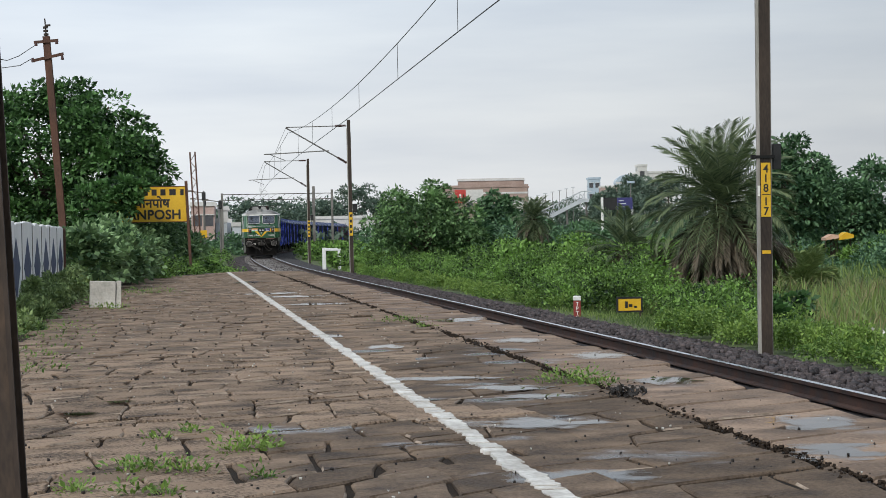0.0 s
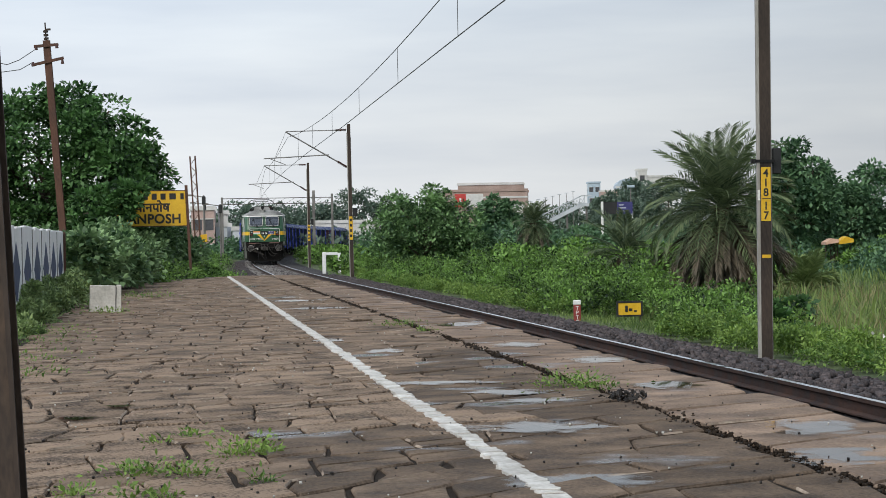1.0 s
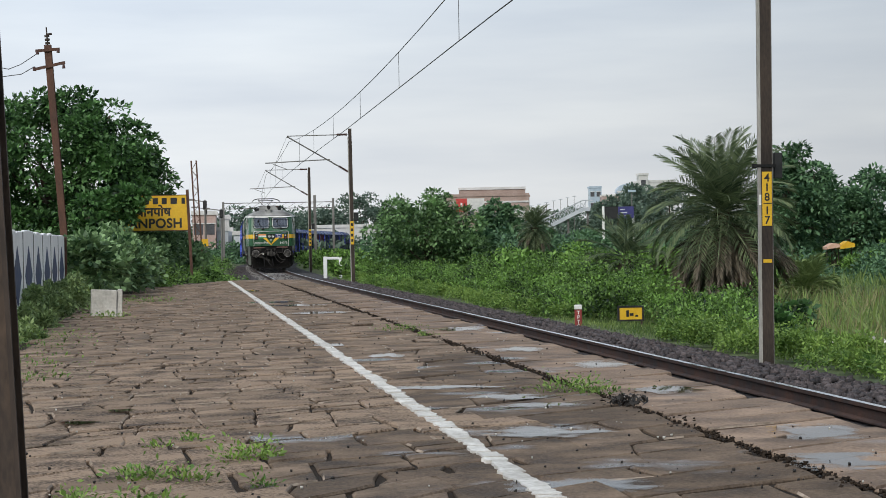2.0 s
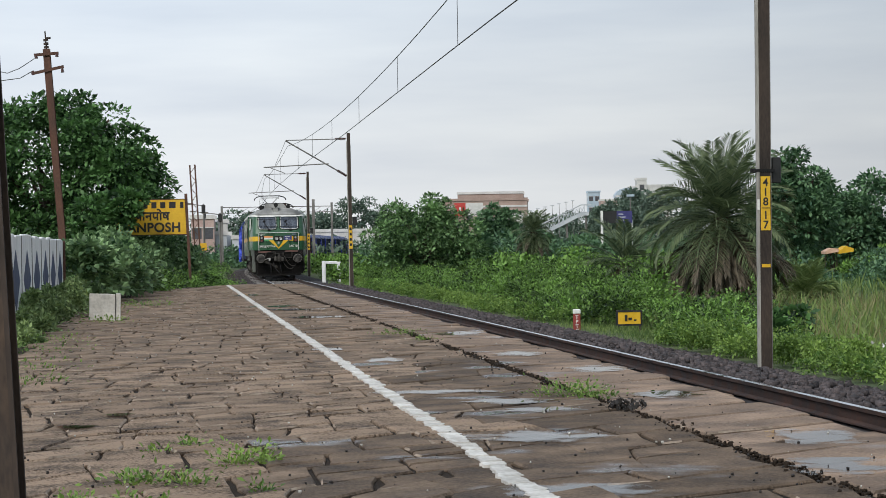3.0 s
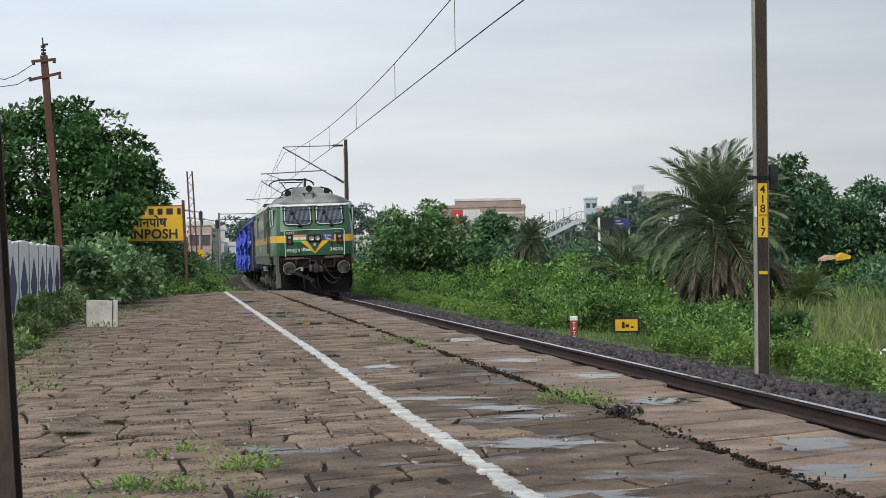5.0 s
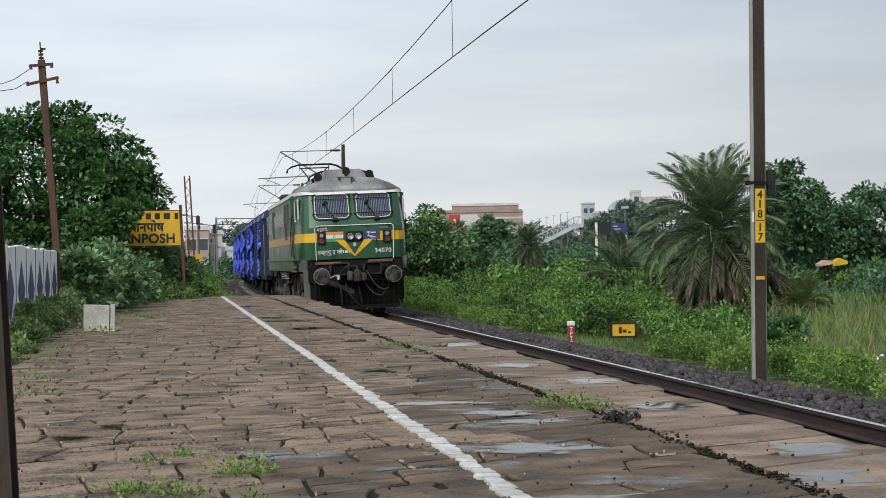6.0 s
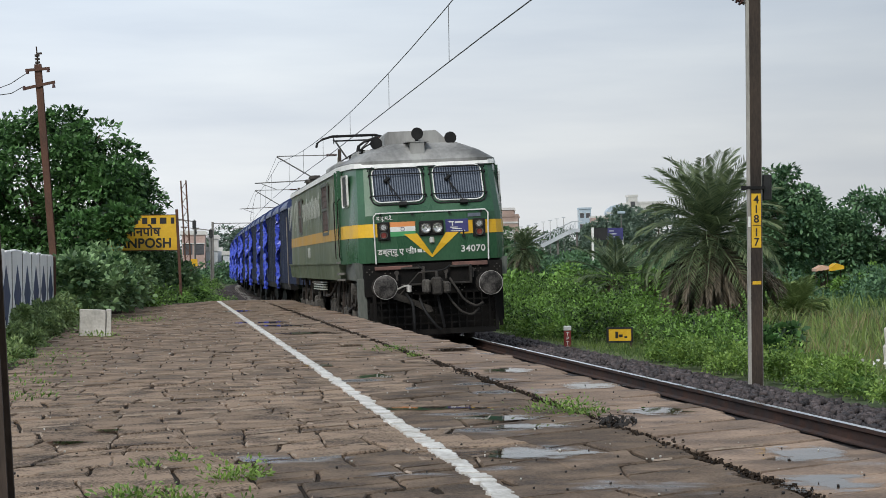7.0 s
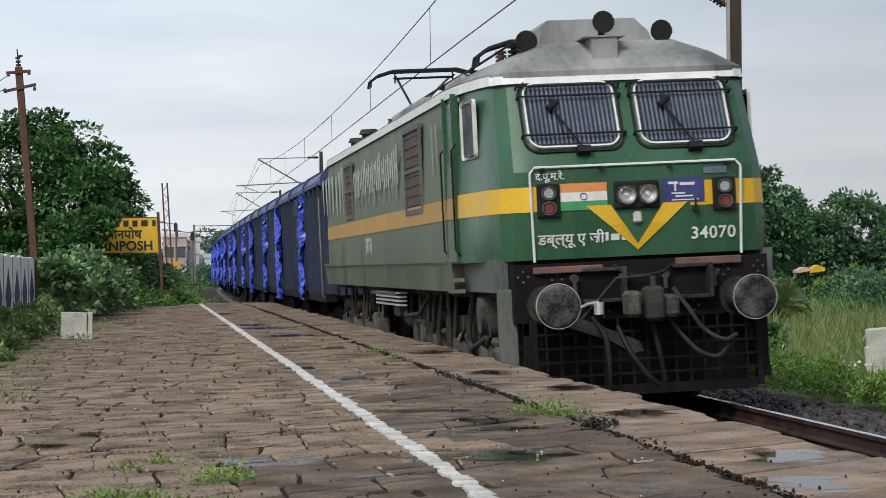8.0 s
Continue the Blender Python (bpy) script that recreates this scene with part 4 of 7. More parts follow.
rod(bm, (-0.50, 0.42, 0.98), (-0.50, 0.42, 1.10), 0.05, n=10)
pipe(bm, [(-0.75, 0.5, 1.02), (-0.6, 0.42, 1.09), (-0.5, 0.42, 1.10)], 0.018)
part("air_cock", bm, BUFFER_RIM, beam, "small white air cock")
bm = bmesh.new()
box(bm, -1.16, 0.50, 0.17, 1.10, 0.56, 0.27)
for sx in (-1, 1):
    box(bm, sx * 1.14 - 0.03, 0.50, 0.2, sx * 1.14 + 0.03, 0.62, 0.95)
guard = part("cattle_guard", bm, GRIME_SHADE, loco, "black barred rail guard")
# added black sheet for the darkness behind the bars
bm = bmesh.new()
box(bm, -1.16, 0.98, 0.20, 1.16, 1.06, 0.98)
part("backing_plate", bm, GRIME_SHADE, guard)
for k in range(15):
    x = -1.02 + 0.145 * k
    bm = bmesh.new()
    box(bm, x - 0.012, 0.52, 0.25, x + 0.012, 0.55, 0.92)
    part("guard_bar", bm, GRIME_SHADE, guard)
for z in (0.38, 0.52, 0.66, 0.80):
    bm = bmesh.new()
    box(bm, -1.12, 0.51, z - 0.012, 1.12, 0.535, z + 0.012)
    part("guard_bar", bm, GRIME_SHADE, guard)
for sx in (-1, 1):
    bm = bmesh.new()
    xo = 1.42 if sx < 0 else 1.32
    box(bm, sx * (xo - 0.17), 0.80, 0.38, sx * xo, 1.0, 1.26, bevel=0.01)
    # the far post is painted black for the shade on that side
    part("guard_post", bm, GREY_SKIRT if sx < 0 else GRIME_SHADE, loco, "corner post of the rail guard")
    bm = bmesh.new()
    prism(bm, [(sx * 1.22, 0.80), (sx * 1.04, 0.80), (sx * 1.06, 0.62), (sx * 1.18, 0.42), (sx * 1.20, 0.28), (sx * 1.26, 0.28)], 0.56, 0.62)
    part("rail_guard", bm, GRIME_SHADE, loco)
    # sand boxes, air tanks and the transformer tank between the bogies
    bm = bmesh.new()
    box(bm, sx * 1.05, 1.25, 0.42, sx * 1.38, 1.75, 0.66, bevel=0.04)
    part("sand_box", bm, DUST_PALE, loco, "dusty grey sand box")
    bm = bmesh.new()
    rod(bm, (sx * 0.95, 2.2, 0.98), (sx * 1.42, 2.2, 0.98), 0.19, n=18)
    part("brake_cylinder", bm, DUST_PALE, loco, "round dusty cylinder")
    bm = bmesh.new()
    box(bm, sx * 0.7, 9.3, 0.62, sx * 1.12, 11.4, 1.2, bevel=0.06)
    prism(bm, [(9.5, 1.12), (10.5, 1.12), (10.3, 0.82), (9.7, 0.82)], sx * 1.20, sx * 1.38, "x")
    box(bm, sx * 1.30, 9.0, 1.12, sx * 1.50, 12.2, 1.17)
    part("transformer_tank", bm, DUST_PALE, loco, "dusty grey tank under the floor")
    for k in range(4):
        bm = bmesh.new()
        box(bm, sx * 1.40, 8.6, 0.98 + 0.055 * k, sx * 1.50, 11.6, 1.005 + 0.055 * k)
        part("cooler_slat", bm, FADED, loco, "pale slat of an oil cooler")
    for y, w, z0, z1 in ((7.35, 0.32, 0.45, 0.78), (8.2, 0.25, 0.35, 0.80), (12.7, 0.3, 0.4, 0.72), (13.3, 0.2, 0.5, 0.8)):
        bm = bmesh.new()
        box(bm, sx * 1.18, y, z0, sx * 1.36, y + w, z1, bevel=0.03)
        rod(bm, (sx * 1.27, y + w / 2, z1 - 0.02), (sx * 1.24, y + w / 2, 1.22), 0.022, n=6)
        part("equipment_box", bm, DUST_PALE, loco, "small dusty equipment box")
    for pts in ([(1.40, 1.9, 0.75), (1.44, 2.6, 0.62), (1.40, 3.2, 0.70)], [(1.30, 6.9, 1.15), (1.42, 7.2, 0.9), (1.42, 8.6, 0.85), (1.34, 9.0, 1.1)], [(1.36, 2.9, 1.2), (1.42, 2.95, 0.8), (1.38, 3.0, 0.35)], [(1.38, 5.2, 1.2), (1.44, 5.3, 0.7), (1.38, 5.25, 0.3)]):
        bm = bmesh.new()
        pipe(bm, [(sx * x, y, z) for x, y, z in pts], 0.03, 7)
        part("air_pipe", bm, DUSTY, loco)

# bogies: three axles each
SPIN = []
for yc in (4.1, 16.0):
    bm = bmesh.new()
    for sx in (-1, 1):
        prism(bm, [(yc - 2.75, 0.62), (yc - 2.6, 0.86), (yc - 0.8, 0.92), (yc + 0.8, 0.92), (yc + 2.6, 0.86), (yc + 2.75, 0.62), (yc + 2.3, 0.60), (yc + 1.3, 0.70), (yc - 1.3, 0.70), (yc - 2.3, 0.60)], sx * 1.10, sx * 1.24, "x")
    box(bm, -1.1, yc - 0.3, 0.55, 1.1, yc + 0.3, 0.85)
    # the black frame paints in the shaded gaps under the floor
    bogie = part("bogie", bm, GRIME_SHADE, loco, "oily black three-axle bogie with shade in its colour")
    for dy in (-1.9, 0.0, 1.9):
        SPIN.append((wheelset(0.546, loco, yc + dy), 0.546, yc + dy))
        for sx in (-1, 1):
            bm = bmesh.new()
            box(bm, sx * 1.02, yc + dy - 0.19, 0.36, sx * 1.36, yc + dy + 0.19, 0.74, bevel=0.04)
            rod(bm, (sx * 1.36, yc + dy, 0.55), (sx * 1.42, yc + dy, 0.55), 0.13, n=12)
            part("axle_box", bm, DUST_PALE, bogie)
            for e in (-0.34, 0.34):
                bm = bmesh.new()
                for k in range(5):
                    rod(bm, (sx * 1.20, yc + dy + e, 0.44 + 0.07 * k), (sx * 1.20, yc + dy + e, 0.48 + 0.07 * k), 0.085, n=10)
                rod(bm, (sx * 1.20, yc + dy + e, 0.40), (sx * 1.20, yc + dy + e, 0.9), 0.04, n=6)
                part("coil_spring", bm, GRIME_SHADE, bogie)
            bm = bmesh.new()
            rod(bm, (sx * 1.36, yc + dy + 0.62, 0.30), (sx * 1.30, yc + dy + 0.50, 1.15), 0.024, n=8)
            box(bm, sx * 1.20, yc + dy + 0.55, 0.26, sx * 1.34, yc + dy + 0.78, 0.38, bevel=0.02)
            rod(bm, (sx * 1.22, yc + dy - 0.55, 0.86), (sx * 1.40, yc + dy - 0.55, 0.86), 0.10, n=12)
            rod(bm, (sx * 1.36, yc + dy - 0.5, 0.84), (sx * 1.36, yc + dy + 0.5, 0.36), 0.02, n=6)
            part("brake_rigging", bm, DUSTY, bogie)
    for sx in (-1, 1):
        for dy in (-1.0, 1.0):
            bm = bmesh.new()
            rod(bm, (sx * 1.32, yc + dy, 0.5), (sx * 1.32, yc + dy, 0.9), 0.05, n=8)
            rod(bm, (sx * 1.32, yc + dy, 0.9), (sx * 1.32, yc + dy, 1.2), 0.03, n=8)
            part("damper", bm, STEEL_DARK, bogie)

# ---- wagons ----
WAGON_L, WAGON_PITCH, WAGON_N = 14.5, 15.45, 22


def wagon(paint, roof_mat, label):
    """A covered bogie wagon; its front coupling is at y = 0."""
    w = thing("covered_wagon", label, "wagon", group="wagons of the train")
    y0, y1 = 0.5, 0.5 + WAGON_L
    bm = bmesh.new()
    box(bm, -1.52, y0, 0.98, 1.52, y1, 3.20)
    wb = part("body", bm, paint, w)
    # arched roof with end lips
    arch = [(-1.60, 3.16)] + [(1.60 * math.sin(radians(a)), 3.20 + 0.52 * math.cos(radians(a))) for a in range(-85, 86, 17)] + [(1.60, 3.16)]
    bm = bmesh.new()
    prism(bm, arch, y0 - 0.08, y1 + 0.08)
    for y in (y0 - 0.10, y0 + 4.8, y0 + 9.6, y1 - 0.04):
        big = [(x * 1.022, z + (0.035 if z > 3.2 else -0.05)) for x, z in arch]
        prism(bm, big, y, y + 0.14)
    part("roof", bm, roof_mat, w, "blue arched roof")
    for sx in (-1, 1):
        for k in range(13):
            y = y0 + 0.04 + k * (WAGON_L - 0.16) / 12
            bm = bmesh.new()
            box(bm, sx * 1.515, y, 0.98, sx * 1.60, y + 0.08, 3.18)
            part("rib", bm, paint, wb)
        bm = bmesh.new()
        box(bm, sx * 1.40, y0, 0.86, sx * 1.61, y1, 1.02)
        part("sill", bm, GRIME_SHADE, w)
        bm = bmesh.new()
        box(bm, sx * 1.525, y0 + 5.9, 1.05, sx * 1.575, y0 + 8.6, 3.10)
        dr = part("door", bm, paint, wb, "sliding wagon door")
        for z in (1.3, 2.0, 2.7):
            bm = bmesh.new()
            box(bm, sx * 1.57, y0 + 5.95, z, sx * 1.60, y0 + 8.55, z + 0.06)
            part("door_bar", bm, paint, dr)
        bm = bmesh.new()
        pipe(bm, [(sx * 1.62, y0 + 0.25, 0.95), (sx * 1.65, y0 + 0.25, 1.0), (sx * 1.65, y0 + 0.25, 2.9)], 0.02)
        part("ladder_rail", bm, STEEL_GALV, w)
    bm = bmesh.new()
    for k in range(4):
        box(bm, -1.45 + 0.9 * k, y0 - 0.06, 1.0, -1.37 + 0.9 * k, y0, 3.2)
        box(bm, -1.45 + 0.9 * k, y1, 1.0, -1.37 + 0.9 * k, y1 + 0.06, 3.2)
    part("end_post", bm, DUSTY, wb)
    bm = bmesh.new()
    box(bm, -0.9, y0, 0.78, 0.9, y1, 1.0)
    for y in (y0 - 0.45, y1):
        box(bm, -0.12, y, 0.92, 0.12, y + 0.45, 1.12, bevel=0.02)
    part("underframe", bm, GRIME_SHADE, w)
    # tarpaulin hung out at the doors: crumpled strips, in rigid folds
    rng = random.Random(11)
    for yc, wid, low in ((5.1, 0.72, 0.9), (13.8, 1.2, 0.8)):
        for sx in (-1, 1):
            bm = bmesh.new()
            nu, nv = 9, 30
            G, K = [], []
            for j in range(nv + 1):
                t = j / nv
                ww = wid * (0.5 + 0.3 * math.sin(3.1 * t + yc) + 0.12 * math.sin(11 * t + 2 * yc) + 0.55 * t ** 4)
                row = []
                for i in range(nu + 1):
                    u = i / nu - 0.5
                    y = y0 + yc + u * ww + 0.12 * math.sin(3 * t + yc) + 0.05 * math.sin(13 * t + yc) + 0.03 * rng.uniform(-1, 1)
                    x = 1.625 + 0.045 * math.sin(i * 1.9 + j * 0.5 + yc) + 0.08 * rng.random() + 0.05 * t
                    row.append(bm.verts.new((sx * x, y, 3.12 - t * (3.12 - low) - 0.05 * rng.random())))
                G.append(row)
                K.append([bm.verts.new(q.co - Vector((sx * 0.007, 0, 0))) for q in row])
            for j in range(nv):
                for i in range(nu):
                    bm.faces.new((G[j][i], G[j][i + 1], G[j + 1][i + 1], G[j + 1][i]))
                    bm.faces.new((K[j][i], K[j + 1][i], K[j + 1][i + 1], K[j][i + 1]))
                for i in (0, nu):
                    bm.faces.new((G[j][i], G[j + 1][i], K[j + 1][i], K[j][i]))
            for j in (0, nv):
                for i in range(nu):
                    bm.faces.new((G[j][i], G[j][i + 1], K[j][i + 1], K[j][i]))
            bmesh.ops.recalc_face_normals(bm, faces=bm.faces)
            part("tarpaulin", bm, TARP, w, "crumpled bright blue tarpaulin strip")
    sets = []
    for yc in (y0 + 2.4, y1 - 2.4):
        bm = bmesh.new()
        for sx in (-1, 1):
            prism(bm, [(yc - 1.35, 0.40), (yc - 1.30, 0.62), (yc - 0.5, 0.72), (yc + 0.5, 0.72), (yc + 1.30, 0.62), (yc + 1.35, 0.40), (yc + 0.6, 0.44), (yc + 0.45, 0.26), (yc - 0.45, 0.26), (yc - 0.6, 0.44)], sx * 1.02, sx * 1.16, "x")
        box(bm, -1.05, yc - 0.2, 0.45, 1.05, yc + 0.2, 0.78)
        part("bogie", bm, GRIME_SHADE, w, "dark two-axle bogie")
        for dy in (-1.0, 1.0):
            sets.append((wheelset(0.5, w, yc + dy), 0.5, yc + dy))
    return w, sets


wagons = []
w_blue, w_sets = wagon(WAGON_BLUE, WAGON_ROOF, "navy blue covered wagon with bright blue tarpaulin strips")
wagons.append(w_blue)

for k in range(1, WAGON_N):
    wagons.append(copy_thing(w_blue, Matrix()))
for k in (9, 14):
    for ob in wagons[k].children_recursive:
        if ob.name.split(".")[0] in ("body", "rib", "door", "door_bar"):
            ob.data = ob.data.copy()
            ob.data.materials[0] = WAGON_RED
    tagged(wagons[k], "maroon covered wagon with bright blue tarpaulin strips")

# ---- overhead line ----


def beside(s, side, z=0.0):
    """Pose beside the track: x to the far side, y along the line."""
    d = (along(s + 1) - along(s - 1)).normalized()
    p = along(s, side, z)
    return Matrix.Translation(p) @ Matrix.Rotation(math.atan2(-d.x, d.y), 4, "Z")


TIP = -2.95


def mast(s, top, foot, label, plate_text=None, lean=0.0):
    m = thing("overhead_line_mast", label, "mast", beside(s, 2.9) @ Matrix.Rotation(radians(lean), 4, "Y"), "overhead line masts")
    bm = bmesh.new()
    prism(bm, [(-0.068, -0.085), (0.082, -0.085), (0.082, -0.073), (0.014, -0.073), (0.014, 0.073), (0.082, 0.073), (0.082, 0.085), (-0.068, 0.085), (-0.068, 0.073), (0.0, 0.073), (0.0, -0.073), (-0.068, -0.073)], foot, top, "z")
    part("post", bm, STEEL_DARK, m, "brown rolled steel post")
    # added pale strip paints the light on the post's left flange
    bm = bmesh.new()
    box(bm, -0.108, -0.087, foot - 0.02, -0.070, -0.03, top - 0.4)
    part("earth_strip", bm, FLANGE_LIT, m, "pale galvanised strip")
    bm = bmesh.new()
    box(bm, 0.083, -0.088, foot, 0.092, -0.05, top - 0.6)
    part("edge_strip", bm, STEEL_GALV, m)
    # bracket: tie, strut and register arm
    zt, zl = 6.18, 4.42
    parts = [("tie", [(-0.1, 0, zt), (TIP, 0, zt - 0.03)], 0.022), ("strut", [(-0.1, 0, zl), (TIP, 0, zt - 0.05)], 0.032), ("register_arm", [(-0.95, 0, 5.02), (-4.0, 0, 4.90)], 0.026), ("steady_arm", [(-3.7, 0, 4.88), (-3.0, 0, 4.60)], 0.016), ("hanger", [(-3.5, 0, 4.9), (TIP, 0, zt - 0.05)], 0.008)]
    for nm, pts, r in parts:
        bm = bmesh.new()
        pipe(bm, pts, r, 8)
        part(nm, bm, STEEL_GALV if r > 0.01 else WIRE, m)
    for a, b in (((-0.14, 0, zt), (-0.62, 0, zt - 0.004)), ((-0.14, 0, zl + 0.02), (-0.55, 0, zl + 0.28))):
        a, b = Vector(a), Vector(b)
        bm = bmesh.new()
        for k in range(9):
            rod(bm, a.lerp(b, k / 9), a.lerp(b, (k + 0.55) / 9), 0.062, n=10)
        rod(bm, a, b, 0.035, n=8)
        part("insulator", bm, INSULATOR, m, "ribbed brown insulator")
    if plate_text:
        z1, z0 = plate_text
        bm = bmesh.new()
        box(bm, -0.058, -0.094, z0, 0.074, -0.088, z1)
        pl = part("number_plate", bm, YELLOW, m, "yellow kilometre plate with black digits")
        step = (z1 - z0) / 5.6
        for k, ch in enumerate("418"):
            lettering("digit", ch, step * 1.15, BLACK, Matrix.Translation((0.008, -0.096, z1 - step * (k + 1.0))), pl, centre=True)
        bm = bmesh.new()
        box(bm, -0.045, -0.098, z1 - step * 3.32, 0.07, -0.095, z1 - step * 3.24)
        part("rule", bm, BLACK, pl)
        for k, ch in enumerate("17"):
            lettering("digit", ch, step * 1.15, BLACK, Matrix.Translation((0.008, -0.096, z1 - step * (k + 4.4))), pl, centre=True)
        bm = bmesh.new()
        box(bm, -0.14, -0.10, z1 + 0.06, 0.135, 0.10, z1 + 0.10)
        box(bm, -0.17, -0.03, z1 + 0.05, 0.18, 0.03, z1 + 0.11)
        part("clamp_band", bm, RUBBER, m, "black clamp band")
        bm = bmesh.new()
        box(bm, 0.12, -0.05, z1 - 0.09, 0.24, 0.07, z1 + 0.26, bevel=0.01)
        part("junction_box", bm, BLACK, m, "small black box")
        bm = bmesh.new()
        box(bm, -0.05, -0.090, z0 - 0.50, 0.07, -0.0865, z0 - 0.455)
        part("yellow_mark", bm, YELLOW, m)
        bm = bmesh.new()
        box(bm, -0.106, -0.093, z0 + 0.28, -0.072, -0.089, z0 + 0.42)
        part("paper_tag", bm, WHITE_TRIM, m)
    else:
        bm = bmesh.new()
        box(bm, -0.08, -0.095, 1.0, 0.08, -0.089, 2.1)
        part("number_plate", bm, YELLOW, m, "weathered yellow plate")
        for k in range(4):
            bm = bmesh.new()
            box(bm, -0.05, -0.099, 1.12 + 0.25 * k, 0.05, -0.096, 1.25 + 0.25 * k)
            part("writing_bar", bm, BLACK, m)
        bm = bmesh.new()
        box(bm, 0.11, -0.08, 2.1, 0.32, 0.08, 2.5, bevel=0.02)
        part("switch_box", bm, BLACK, m)
    bm = bmesh.new()
    box(bm, -0.3, -0.3, foot - 0.5, 0.3, 0.3, foot + 0.03, bevel=0.03)
    part("footing", bm, CONCRETE, m)
    return m


mast(-1.75, 6.5, -0.84, "brown steel overhead line mast with yellow kilometre plate", (1.83, 1.10), lean=0.4)
mast(70.8, 6.45, -0.85, "dark steel overhead line mast with bracket over the track", lean=-0.4)
mast(115.5, 6.3, -0.85, "dark steel overhead line mast beside the curve")
mast(-60, 6.5, -0.84, "brown steel overhead line mast with a bracket")

wires = [(-60, -1.75), (-1.75, 70.8), (70.8, 115.5), (115.5, 187.0), (187.0, 255.0)]
ohe = thing("overhead_wires", "thin contact wire hung from a sagging messenger wire", "overhead line")


def contact_z(s):
    return 4.54 - 0.13 * min(1, max(0, (s - 5) / 30))


def messenger(s, a, b):
    u = 2 * (s - a) / (b - a) - 1
    sag = 0.72 * min(1, ((b - a) / 72.5) ** 2)
    return 5.86 - sag * (1 - u * u)


for a, b in wires:
    n = 14
    bm = bmesh.new()
    pipe(bm, [along(a + (b - a) * k / n, 0.0, contact_z(a + (b - a) * k / n)) for k in range(n + 1)], 0.011, 5)
    part("contact_wire", bm, WIRE, ohe)
    bm = bmesh.new()
    pipe(bm, [along(a + (b - a) * k / n, 0.0, messenger(a + (b - a) * k / n, a, b)) for k in range(n + 1)], 0.010, 5)
    part("messenger_wire", bm, WIRE, ohe)
    s = a + 9.4
    while s < b - 4:
        bm = bmesh.new()
        rod(bm, along(s, 0, contact_z(s)), along(s, 0, messenger(s, a, b)), 0.006, n=5)
        part("dropper", bm, WIRE, ohe)
        s += 10.6

# a portal far along the line, and the posts by it
pt = thing("line_portal", "grey steel portal spanning several tracks", "portal", pose(-14.6, 190, 0, 0, 0, 4))
for nm, x0, x1, z0, z1 in (("post", -4.95, -4.75, -0.9, 5.0), ("post", 4.75, 4.95, -0.9, 5.2), ("post", 3.1, 3.35, -0.9, 5.5)):
    bm = bmesh.new()
    box(bm, x0, -0.1, z0, x1, 0.1, z1)
    part(nm, bm, STEEL_GALV, pt)
for z in (4.35, 4.85):
    bm = bmesh.new()
    box(bm, -4.9, -0.04, z, 4.9, 0.04, z + 0.06)
    part("beam", bm, STEEL_DARK, pt)
for k in range(12):
    bm = bmesh.new()
    rod(bm, (-4.8 + 0.8 * k, 0, 4.4), (-4.0 + 0.8 * k, 0, 4.9), 0.012, n=5)
    part("brace", bm, STEEL_DARK, pt)

# lattice mast and lamp post behind the name board
lat_mast = thing("lattice_mast", "slender rusty lattice mast leaning slightly", "mast", pose(-10.44, 92, -0.2, 0, -2.6, 0))
for x in (-0.11, 0.11):
    for y in (-0.1, 0.1):
        bm = bmesh.new()
        box(bm, x - 0.02, y - 0.02, 0, x + 0.02, y + 0.02, 4.9)
        part("leg", bm, RUST, lat_mast)
for k in range(16):
    bm = bmesh.new()
    sg = 1 if k % 2 else -1
    rod(bm, (-0.11 * sg, -0.1, 0.3 * k), (0.11 * sg, -0.1, 0.3 * k + 0.3), 0.014, n=5)
    part("brace", bm, RUST, lat_mast)
bm = bmesh.new()
box(bm, 0.14, -0.12, 1.2, 0.42, -0.08, 1.52, bevel=0.01)
part("yellow_box", bm, YELLOW, lat_mast)
for X, Y, H in ((-13.1, 118, 3.9), (-12.2, 118, 3.4), (-16.6, 150, 4.1)):
    lp = thing("signal_post", "thin grey signal post with small lamp head", "signal post", pose(X, Y, -0.3), "signal posts")
    bm = bmesh.new()
    rod(bm, (0, 0, 0), (0, 0, H), 0.055, 0.04, 8)
    part("post", bm, STEEL_GALV, lp)
    bm = bmesh.new()
    box(bm, -0.10, -0.1, H - 0.5, 0.10, 0.1, H - 0.05, bevel=0.03)
    part("lamp_head", bm, BLACK, lp)
    bm = bmesh.new()
    rod(bm, (0, 0, H - 0.1), (-0.7, 0, H), 0.025, n=6)
    box(bm, -1.0, -0.07, H - 0.04, -0.65, 0.07, H + 0.06)
    part("arm", bm, STEEL_GALV, lp)

# ---- things on and by the platform ----
# post by the camera
POST_BROWN = material("flaking_brown_paint", (0.022, 0.016, 0.012), (0.095, 0.065, 0.045), 0.75, 0.1, 14, 70, 0.5, 0.004, streak=3)
np_ = thing("shelter_post", "rusty brown steel shelter post", "post", pose(-1.230, 6.0, 0, 0, -2.5, 0))
bm = bmesh.new()
prism(bm, [(-0.055, -0.06), (0.055, -0.06), (0.055, -0.048), (0.006, -0.048), (0.006, 0.048), (0.055, 0.048), (0.055, 0.06), (-0.055, 0.06), (-0.055, 0.048), (-0.006, 0.048), (-0.006, -0.048), (-0.055, -0.048)], -0.05, 2.9, "z")
part("column", bm, POST_BROWN, np_)
bm = bmesh.new()
box(bm, 0.046, -0.066, -0.03, 0.060, -0.058, 2.9)
part("edge_bead", bm, STEEL_DARK, np_)
bm = bmesh.new()
box(bm, -0.14, -0.14, -0.034, 0.14, 0.14, -0.02)
part("base_plate", bm, RUST, np_)

